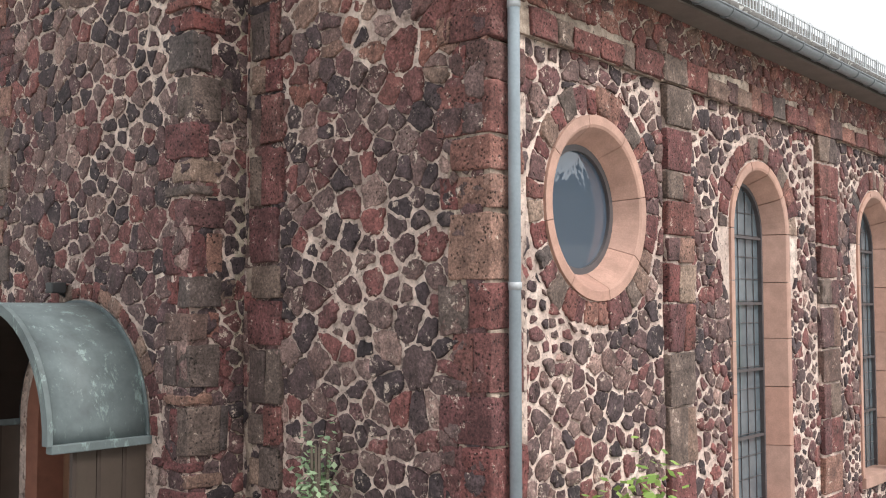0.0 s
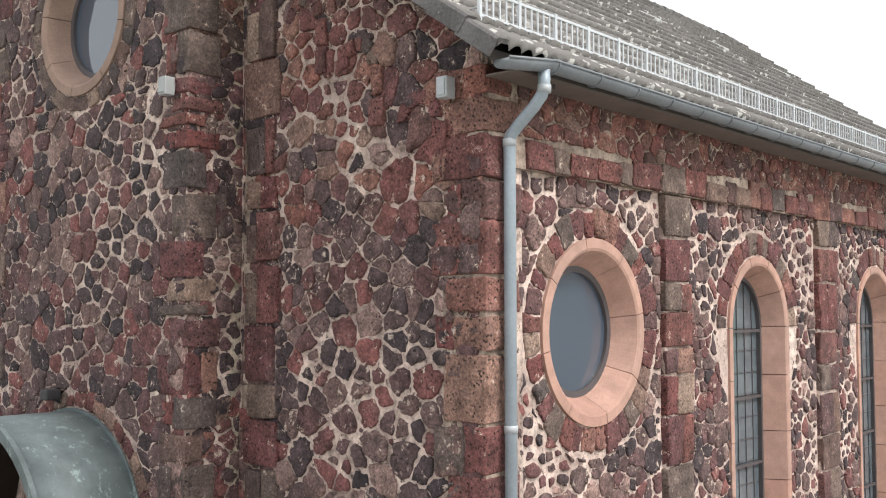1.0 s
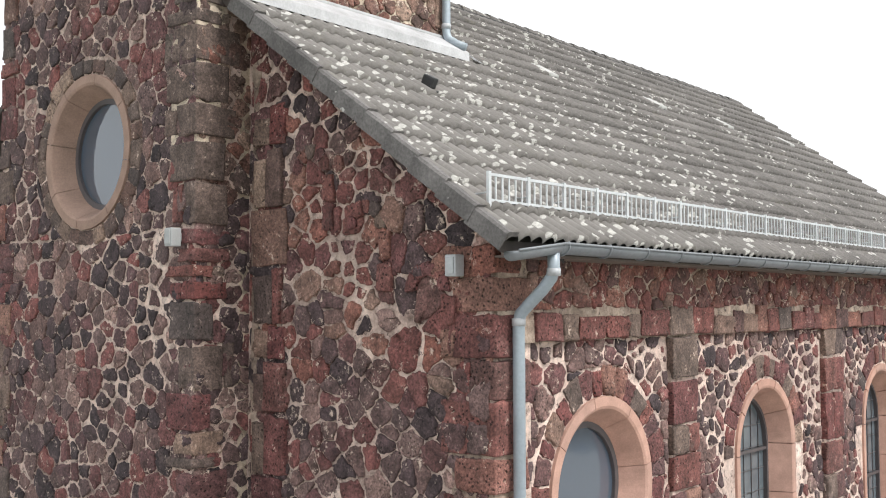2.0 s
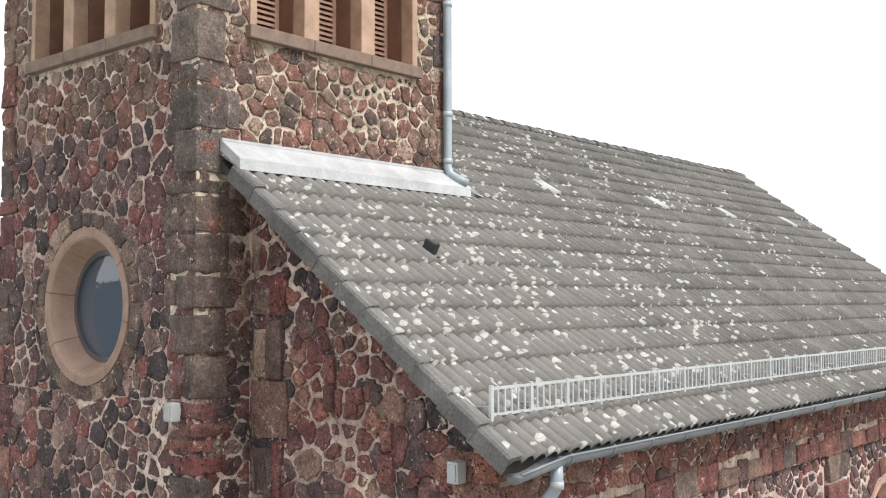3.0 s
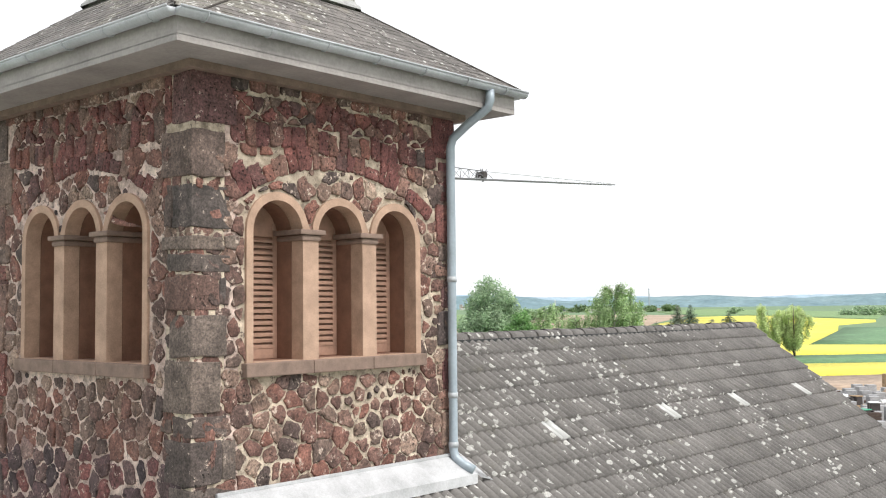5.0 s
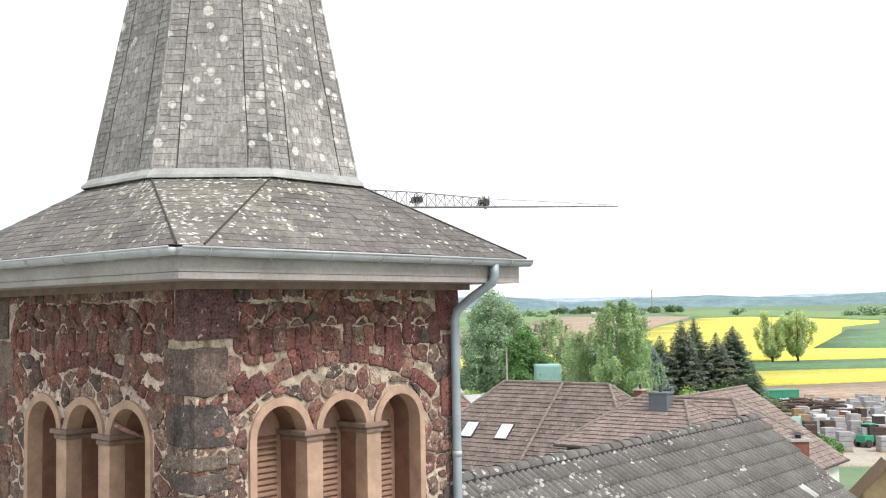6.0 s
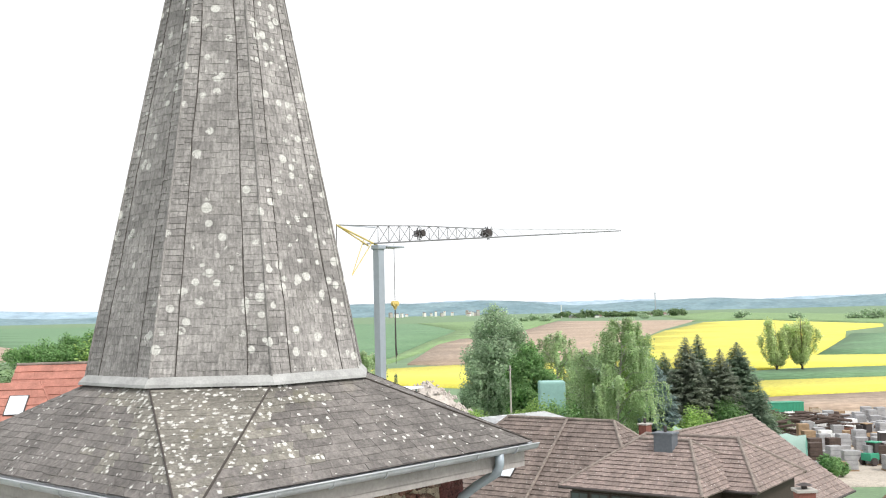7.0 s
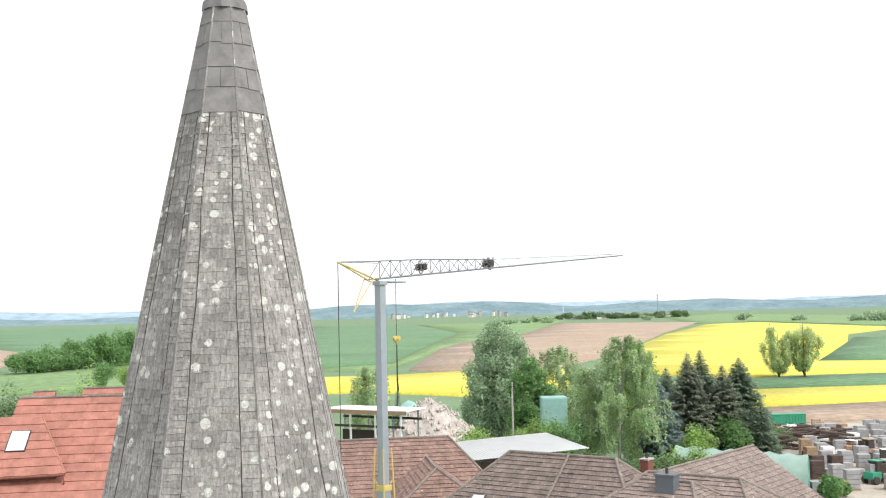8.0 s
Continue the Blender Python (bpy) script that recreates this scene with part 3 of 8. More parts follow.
# corner stones of the nave
z = 0.0
k = 0
while z < 5.9:
    h = min(rng.choice((0.2, 0.28, 0.36, 0.45, 0.62)) * rng.uniform(0.9, 1.1), 5.95 - z + 0.02)
    la, lb = (rng.uniform(0.40, 0.50), rng.uniform(0.30, 0.36)) if k % 2 else (rng.uniform(0.30, 0.42), rng.uniform(0.38, 0.46))
    m = FRIEZE_RED if z > 4.5 else RED if rng.random() < 0.6 else GREY
    if rng.random() < 0.55:
        block(gable_wall, GX - 0.028, GX + lb, NY - 0.07, la, z, z + h, m, rng)
    else:
        s = la * rng.uniform(0.35, 0.6)
        block(gable_wall, GX - 0.026, GX + lb, NY - 0.07, s, z, z + h, m, rng)
        block(gable_wall, GX - 0.022, GX + 0.2, s, la, z, z + h, RED if rng.random() < 0.7 else GREY, rng)
    z += h
    k += 1
part("joint_mortar", boxed(GX - 0.004, GX + 0.3, NY - 0.046, 0.38, 0.0, 4.6), JOINT, gable_wall)
# strip of squared stones beside the tower
z = 0.0
while z < roof_z(2.3) - 0.3:
    h = rng.uniform(0.26, 0.58)
    s = rng.uniform(2.32, 2.42)
    if z + h > roof_z(2.3) - 0.2:
        break
    if rng.random() < 0.12:
        pass
    elif rng.random() < 0.5:
        block(gable_wall, GX - 0.055, GX + 0.1, s, 2.78 + rng.uniform(-0.05, 0.04), z, z + h, RED if rng.random() < 0.6 else GREY, rng)
    else:
        mid = rng.uniform(2.5, 2.65)
        block(gable_wall, GX - 0.055, GX + 0.1, s, mid, z, z + h, RED if rng.random() < 0.6 else GREY, rng)
        block(gable_wall, GX - 0.05, GX + 0.1, mid, 2.80, z, z + h * rng.uniform(0.7, 1.0), GREY, rng)
    z += h

# a ragged seam of mortar where the strip meets the tower
bm = bmesh.new()
rows = []
for i in range(90):
    z = (roof_z(2.7) - 0.35) * i / 89
    w = 0.012 + 0.045 * max(0.0, noise.noise(Vector((0.0, 3.3, z * 2.1))) + 0.25) + 0.022 * rng.random()
    m = 2.81 + 0.02 * noise.noise(Vector((5.0, 0.0, z * 1.4)))
    rows.append([bm.verts.new(gable_at(a, z, d)) for a, d in ((m - w - 0.02, 0.02), (m - w, -0.018), (m + w, -0.022), (m + w + 0.02, 0.02))])
for r0, r1 in zip(rows, rows[1:]):
    for k in range(3):
        bm.faces.new((r0[k], r1[k], r1[k + 1], r0[k + 1]))
bmesh.ops.recalc_face_normals(bm, faces=bm.faces)
part("joint_mortar", bm, JOINT, gable_wall, smooth=True)

# nave wall
rings = [(ROUND_N[0], ROUND_N[1], 1.1)] + [(c, A_SPRING, 1.1) for c in ARCHES]


def nave_free(a, b):
    if not ring_free(*[(p, q, r - 0.09) for p, q, r in rings])(a, b):
        return False
    if any(abs(a - c) < A_R - 0.05 and A_BOTTOM - 0.14 < b < A_SPRING for c in ARCHES):
        return False
    return not any(x0 - 0.02 < a < x1 + 0.02 for x0, x1 in PILASTERS)


def nave_clip(poly):
    out = []
    for a, b in pushed(poly, rings):
        for c in ARCHES:
            if abs(a - c) < A_R + 0.03 and A_BOTTOM - 0.14 < b < A_SPRING:
                a = c + math.copysign(A_R + 0.03, a - c)
        for x0, x1 in PILASTERS:
            if x0 < a < x1:
                a = x0 if a - x0 < x1 - a else x1
        out.append((a, b))
    return out


shapes = []
edges = [GX + 0.42] + [v for p in PILASTERS for v in p] + [END_X]
for a0, a1 in zip(edges[::2], edges[1::2]):
    shapes += [stone_shape(nave_clip(p), rng, 0.018, 0.024, nave_at, False, 2.1) for p in rubble_cells(a0, a1, 0.0, 5.2, 0.085, 0.50, rng, nave_free, 1.12)]
lay_stones(nave_wall, shapes, (3.0, 3.8), STONE, STONES)
pin_stones(nave_wall, shapes, GX + 0.45, 9.5, 0.3, 5.15, 7000, nave_at, False, random.Random(52), STONES, lambda a, b: nave_free(a, b) and ring_free(*rings)(a, b) and not any(abs(a - c) < A_R + 0.04 and b < A_SPRING for c in ARCHES))
voussoirs(nave_wall, ROUND_N[0], ROUND_N[1], 0.83, 1.08, 0.0, 2 * math.pi, 32, nave_at, False, rng)
for c in ARCHES:
    voussoirs(nave_wall, c, A_SPRING, 0.82, 1.08, 0.0, math.pi, 17, nave_at, False, rng)
for x0, x1 in PILASTERS:
    part("joint_mortar", boxed(x0 + 0.012, x1 - 0.02, NY - 0.040, NY - 0.004, 0.0, 5.17), MORTAR_SUNLIT, nave_wall)
    z = 0.0
    while z < 5.19:
        h = rng.uniform(0.24, 0.62)
        if z + h > 5.05:
            h = 5.19 - z
        if rng.random() < 0.45:
            s = x0 + (x1 - x0) * rng.uniform(0.4, 0.62)
            block(nave_wall, x0, s, NY - 0.075, NY + 0.1, z, z + h, RED if rng.random() < 0.6 else GREY, rng)
            block(nave_wall, s, x1, NY - 0.07, NY + 0.1, z, z + h, RED if rng.random() < 0.5 else GREY, rng)
        else:
            block(nave_wall, x0, x1 - rng.uniform(0, 0.08), NY - 0.075, NY + 0.1, z, z + h, RED if rng.random() < 0.7 else GREY, rng)
        z += h
# band: one course of squared stones below, rubble above
a = GX + 0.5
while a < END_X:
    w = rng.uniform(0.22, 0.55)
    block(band, a, min(a + w, END_X), NY - 0.085, NY - 0.01, 5.18, 5.18 + rng.uniform(0.2, 0.32), FRIEZE_RED if rng.random() < 0.65 else GREY, rng, "band_stone")
    a += w
lay_stones(band, [stone_shape(p, rng, 0.006, 0.02, band_at, False, 3.7) for p in rubble_cells(GX + 0.42, END_X, 5.46, 6.12, 0.10, 0.34, rng)], (2.0, 5.8), STONE_RED, STONES_RED)

# tower front
t_rings = [(ROUND_T[0], ROUND_T[1], 1.0), (DOOR_C, DOOR_SPRING, 1.46)]


def bel_free(c):
    return lambda a, b: not (abs(a - c) < BEL_STEP + BEL_R + 0.07 and 9.62 < b < BEL_SPRING + 0.02) and all(
        (a - c - k * BEL_STEP) ** 2 + (b - BEL_SPRING) ** 2 > 0.15 for k in (-1, 0, 1))


def bel_push(c, poly):
    w = BEL_STEP + BEL_R + BEL_RIM + 0.01
    out = []
    for a, b in pushed(poly, [(c + k * BEL_STEP, BEL_SPRING, 0.40) for k in (-1, 0, 1)]):
        if abs(a - c) < w and 9.64 < b < BEL_SPRING:
            if b < 9.9:
                b = 9.64
            else:
                a = c + math.copysign(w, a - c)
        out.append((a, b))
    return out


# the head of the tower: one flat relieving arch over each opening, a frieze of small arches under the eaves
RELIEF_Z, RELIEF_R, FRIEZE_Z = 9.40, 2.28, 11.84


def head_free(c, a, b):
    if b > FRIEZE_Z - 0.02:
        return False
    return not (abs(a - c) < 1.36 and b > 11.1 and RELIEF_R - 0.01 < math.hypot(a - c, b - RELIEF_Z) < RELIEF_R + 0.23)


def head_push(c, poly):
    out = []
    for a, b in poly:
        d = math.hypot(a - c, b - RELIEF_Z)
        if abs(a - c) < 1.36 and b > 11.1 and RELIEF_R - 0.01 < d < RELIEF_R + 0.23:
            k = (RELIEF_R - 0.015 if d < RELIEF_R + 0.11 else RELIEF_R + 0.235) / d
            a, b = c + (a - c) * k, RELIEF_Z + (b - RELIEF_Z) * k
        out.append((a, min(b, FRIEZE_Z)))
    return out


def tower_head(parent, c, a0, a1, place, flip, rng):
    """The relieving arch and the frieze, stone by stone."""
    half = math.asin(1.34 / RELIEF_R)
    voussoirs(parent, c, RELIEF_Z, RELIEF_R, RELIEF_R + 0.22, math.pi / 2 - half, math.pi / 2 + half, 19, place, flip, rng, FRIEZE_RED)
    lay = []
    count = max(1, round((a1 - a0) / 0.42))
    step = (a1 - a0) / count
    for k in range(count + 1):
        a = a0 + k * step
        w = 0.075 * rng.uniform(0.8, 1.2)
        lay.append([(a - w, FRIEZE_Z + rng.uniform(-0.02, 0.03)), (a + w, FRIEZE_Z + rng.uniform(-0.02, 0.03)), (a + w * 0.9, 12.13), (a - w * 0.9, 12.12)])
        if k < count:
            m = a + step / 2
            e = step / 2 - 0.075
            q = rng.uniform(-0.04, 0.04)
            lay.append([(m - e, FRIEZE_Z - 0.01), (m + q, FRIEZE_Z - 0.02), (m + q * 0.5, 12.05), (m - e, 12.06)])
            lay.append([(m + q, FRIEZE_Z - 0.02), (m + e, FRIEZE_Z - 0.01), (m + e, 12.06), (m + q * 0.5, 12.05)])
            lay.append(wedge(m, 12.06, 0.0, 0.08, 0.1, math.pi - 0.1))
            lay.append([(a - 0.02, 12.20), (a + 0.02, 12.20), (a + 0.10, 12.335), (a - 0.09, 12.335)])
            cuts = [0.05, 0.7 + rng.uniform(-0.15, 0.15), 1.3 + rng.uniform(-0.15, 0.15), 1.9 + rng.uniform(-0.15, 0.15), 2.5, math.pi - 0.05]
            for u0, u1 in zip(cuts, cuts[1:]):
                lay.append(wedge(m, 12.07, 0.085, 0.265 * rng.uniform(0.92, 1.06), u0, u1))
    for p in lay:
        s = stone_shape(p, rng, 0.003, 0.032, place, flip, 8.8)
        if s:
            pymesh("frieze_stone", s[0], s[1], FRIEZE_RED if rng.random() < 0.75 else STONE_UP, parent, smooth=True)
    a = a0 - 0.1
    while a < a1 + 0.1:
        w = rng.uniform(0.12, 0.3)
        s = stone_shape([(a, 12.34 + rng.uniform(-0.03, 0.02)), (a + w, 12.34 + rng.uniform(-0.03, 0.02)), (a + w, 12.49), (a, 12.49)], rng, 0.008, 0.03, place, flip)
        if s:
            pymesh("frieze_stone", s[0], s[1], STONE_UP, parent, smooth=True)
        a += w


def split_lay(parent, shapes, near, level):
    """Dark basalt low down, redder stones above the level."""
    shapes = [s for s in shapes if s]
    lay_stones(parent, [s for s in shapes if s[2][1] < level], near, STONE, STONES, 130)
    lay_stones(parent, [s for s in shapes if s[2][1] >= level], near, STONE_UP, STONES_UP, 130)


def front_free(a, b):
    if not head_free(TCY, a, b):
        return False
    return ring_free(*[(p, q, r - 0.09) for p, q, r in t_rings])(a, b) and bel_free(TCY)(a, b) and not (abs(a - DOOR_C) < 1.4 and b < DOOR_SPRING)


cells = rubble_cells(TY0 - 0.005, TY1, 0.0, 6.2, 0.115, 0.36, rng, front_free, 1.1) + rubble_cells(TY0 - 0.005, TY1, 6.2, TOWER_TOP, 0.11, 0.42, rng, front_free, 0.95)
shapes = [stone_shape(head_push(TCY, bel_push(TCY, pushed(p, t_rings))), rng, 0.013, 0.020, front_at, True, 4.9) for p in cells]
split_lay(tower_front, shapes, (3.8, 6.0), 8.9)
pin_stones(tower_front, shapes, TY0 + 0.45, TY1 - 0.4, 1.2, 11.8, 5000, front_at, True, random.Random(53), STONES, lambda a, b: front_free(a, b) and ring_free(*t_rings)(a, b))
tower_head(tower_front, TCY, TY0 + 0.5, TY1 - 0.4, front_at, True, rng)
voussoirs(tower_front, ROUND_T[0], ROUND_T[1], 0.82, 1.0, 0.0, 2 * math.pi, 26, front_at, True, rng, GREY)
voussoirs(tower_front, DOOR_C, DOOR_SPRING, 1.29, 1.45, 0.0, math.pi, 22, front_at, True, rng)

# tower side
def side_free(a, b):
    return head_free(TCX, a, b) and bel_free(TCX)(a, b) and (b > 8.1 or a < GX + 0.1)


cells = rubble_cells(TX0 - 0.005, TX1, 0.0, TOWER_TOP, 0.095, 0.44, rng, side_free, 1.05)
shapes = [stone_shape(head_push(TCX, bel_push(TCX, p)), rng, 0.014, 0.022, side_at, False, 5.5) for p in cells]
split_lay(tower_side, shapes, (1.2, 9.6), 6.5)
pin_stones(tower_side, shapes, TX0 + 0.5, TX1 - 0.3, 8.3, 11.8, 3500, side_at, False, random.Random(54), STONES_UP, side_free)
tower_head(tower_side, TCX, TX0 + 0.5, TX1 - 0.38, side_at, False, rng)
# corner stones of the tower: mixed low down, large brown blocks with open joints above
part("joint_mortar", boxed(TX0 - 0.010, TX0 + 0.34, TY0 - 0.010, TY0 + 0.38, 7.0, TOWER_TOP - 0.02), JOINT_PALE, tower_front)
part("joint_mortar", boxed(TX1 - 0.22, TX1 + 0.006, TY0 - 0.006, TY0 + 0.3, 8.0, TOWER_TOP - 0.02), JOINT_PALE, tower_side)


def corner_tone(z):
    if z > 11.75:
        return RED
    if z > 6.5:
        return BASALT if rng.random() < 0.9 else GREY
    return GREY if rng.random() < 0.42 else RED


z = 0.0
k = 0
while z < TOWER_TOP - 0.05:
    h = rng.choice((0.2, 0.34, 0.4, 0.46)) * rng.uniform(0.9, 1.1) if z > 6.5 else rng.choice((0.15, 0.2, 0.27, 0.34, 0.42)) * rng.uniform(0.9, 1.1)
    if z + h > TOWER_TOP - 0.2:
        h = TOWER_TOP - z
    la, lb = (rng.uniform(0.36, 0.48), rng.uniform(0.26, 0.36)) if k % 2 else (rng.uniform(0.26, 0.36), rng.uniform(0.36, 0.48))
    low = z < 6.5
    if low:
        la, lb = (rng.uniform(0.30, 0.42), rng.uniform(0.15, 0.26)) if k % 2 else (rng.uniform(0.14, 0.26), rng.uniform(0.30, 0.40))
    block(tower_front, TX0 - rng.uniform(0.026, 0.04), TX0 + lb, TY0 - rng.uniform(0.026, 0.04), TY0 + la, z, z + h - rng.choice((0.0, 0.0, 0.03)), corner_tone(z), rng)
    if la < 0.36 and rng.random() < (0.5 if low else 0.75):
        block(tower_front, TX0 - 0.024, TX0 + 0.2, TY0 + la, TY0 + la + rng.uniform(0.1, 0.2), z + 0.02, z + h - 0.02, corner_tone(z), rng)
    if lb < 0.36 and rng.random() < (0.5 if low else 0.75):
        block(tower_front, TX0 + lb, TX0 + lb + rng.uniform(0.08, 0.2), TY0 - 0.024, TY0 + 0.2, z + 0.02, z + h - 0.02, corner_tone(z), rng)
    block(tower_front, TX0 - 0.03, TX0 + 0.3, TY1 - la * 0.8, TY1 + 0.03, z, z + h, GREY if rng.random() < 0.6 else RED, rng)
    if z > 7.6:
        block(tower_side, TX1 - lb * 0.75, TX1 + 0.035, TY0 - 0.03, TY0 + 0.5, z, z + h, GREY if rng.random() < 0.6 else RED, rng)
    z += h
    k += 1


# ---- windows ----
def round_window(name, c, place, label, stone):
    """Splayed sandstone ring of blocks, inner frame, pane."""
    ca, cb, r = c
    glass_r, deep = 0.575, 0.21
    n = 64
    frame_path = [(ca + glass_r * math.cos(2 * math.pi * k / n), cb + glass_r * math.sin(2 * math.pi * k / n), math.cos(2 * math.pi * k / n), math.sin(2 * math.pi * k / n)) for k in range(n)]
    win = part(name, sweep(frame_path, [(-0.045, deep - 0.02), (0.03, deep - 0.02), (0.03, deep + 0.05), (-0.045, deep + 0.05)], place, True), MULLION, church, label)
    blocks = 8
    for b in range(blocks):
        a0, a1 = 2 * math.pi * (b + 0.006) / blocks, 2 * math.pi * (b + 0.994) / blocks
        path = []
        for k in range(9):
            a = a0 + (a1 - a0) * k / 8 + 0.2
            path.append((ca + math.cos(a), cb + math.sin(a), math.cos(a), math.sin(a)))
        prof = [(r + 0.025 - 1, -0.03), (r - 0.06 - 1, -0.032), (r - 0.085 - 1, -0.02), (glass_r - 1, deep), (glass_r - 1, deep + 0.12), (r + 0.025 - 1, 0.2)]
        part("ring_stone", sweep(path, prof, place, False), stone, win)
    pane = plate(circle(ca, cb, glass_r - 0.02, 48), [], lambda p, q, d: place(p, q, d + deep + 0.015), 0.012)
    g = part("pane", pane, GLASS, win)
    g.visible_shadow = False
    return win


round_window("round_window", ROUND_N, nave_at, "round window with a splayed pink sandstone ring", SANDSTONE)
round_window("round_window", ROUND_T, front_at, "round window with a splayed tan sandstone ring", RING_TAN)


def arched_window(c):
    deep, gr = 0.24, 0.575
    pts = arch(c, A_BOTTOM, A_SPRING, 1.0, 28)

    def line(r, b0, b1, side):
        return [(c + side, b0, side, 0), (c + side, b1, side, 0)]
    prof = [(A_R + 0.02 - 1, -0.028), (A_R - 0.055 - 1, -0.03), (A_R - 0.08 - 1, -0.02), (gr - 1, deep), (gr - 1, deep + 0.1), (A_R + 0.02 - 1, 0.2)]
    ring = [(c + gr * math.cos(math.pi * k / 24), A_SPRING + gr * math.sin(math.pi * k / 24), math.cos(math.pi * k / 24), math.sin(math.pi * k / 24)) for k in range(25)]
    path = [(c + gr, A_BOTTOM, 1, 0)] + ring + [(c - gr, A_BOTTOM, -1, 0)]
    win = part("arched_window", sweep(path, [(-0.03, deep - 0.02), (0.02, deep - 0.02), (0.02, deep + 0.05), (-0.03, deep + 0.05)], nave_at, False), MULLION, church, "tall arched leaded window in a sandstone surround")
    heights = [A_BOTTOM, 1.36, 2.05, 2.62, 3.28, A_SPRING]
    for s in (1, -1):
        for h0, h1 in zip(heights, heights[1:]):
            part("jamb_stone", sweep([(c + s, h0 + 0.004, s, 0), (c + s, h1 - 0.004, s, 0)], prof, nave_at, False), SANDSTONE, win)
    for b in range(5):
        path = []
        for k in range(7):
            a = math.pi * (b + 0.015 + 0.97 * k / 6) / 5
            path.append((c + math.cos(a), A_SPRING + math.sin(a), math.cos(a), math.sin(a)))
        part("arch_block", sweep(path, prof, nave_at, False), SANDSTONE, win)
    part("window_sill", boxed(c - A_R, c + A_R, NY - 0.06, NY + 0.3, A_BOTTOM - 0.14, A_BOTTOM + 0.01, 0.012), SANDSTONE, win)
    part("pane", plate(arch(c, A_BOTTOM, A_SPRING, gr - 0.01), [], lambda p, q, d: nave_at(p, q, d + deep + 0.03), 0.012), LEADED, win)
    z = 1.49
    while z < A_SPRING + 0.3:
        w = gr if z < A_SPRING else math.sqrt(gr * gr - (z - A_SPRING) ** 2)
        part("glazing_bar", boxed(c - w, c + w, NY + deep - 0.015, NY + deep + 0.02, z - 0.016, z + 0.016), MULLION, win)
        z += 0.77
    lead = bmesh.new()
    for k in range(-2, 3):
        x = c + k * 0.20
        top = A_SPRING + math.sqrt(max(0.0, gr * gr - (x - c) ** 2)) - 0.02
        box(lead, x - 0.0025, x + 0.0025, NY + deep + 0.018, NY + deep + 0.028, A_BOTTOM, top)
    z = A_BOTTOM + 0.1
    while z < A_SPRING + 0.5:
        w = gr - 0.01 if z < A_SPRING else math.sqrt(gr * gr - (z - A_SPRING) ** 2) - 0.01
        box(lead, c - w, c + w, NY + deep + 0.018, NY + deep + 0.028, z - 0.0025, z + 0.0025)
        z += 0.256
    part("lead_grid", lead, MULLION, win)


for c in ARCHES:
    arched_window(c)


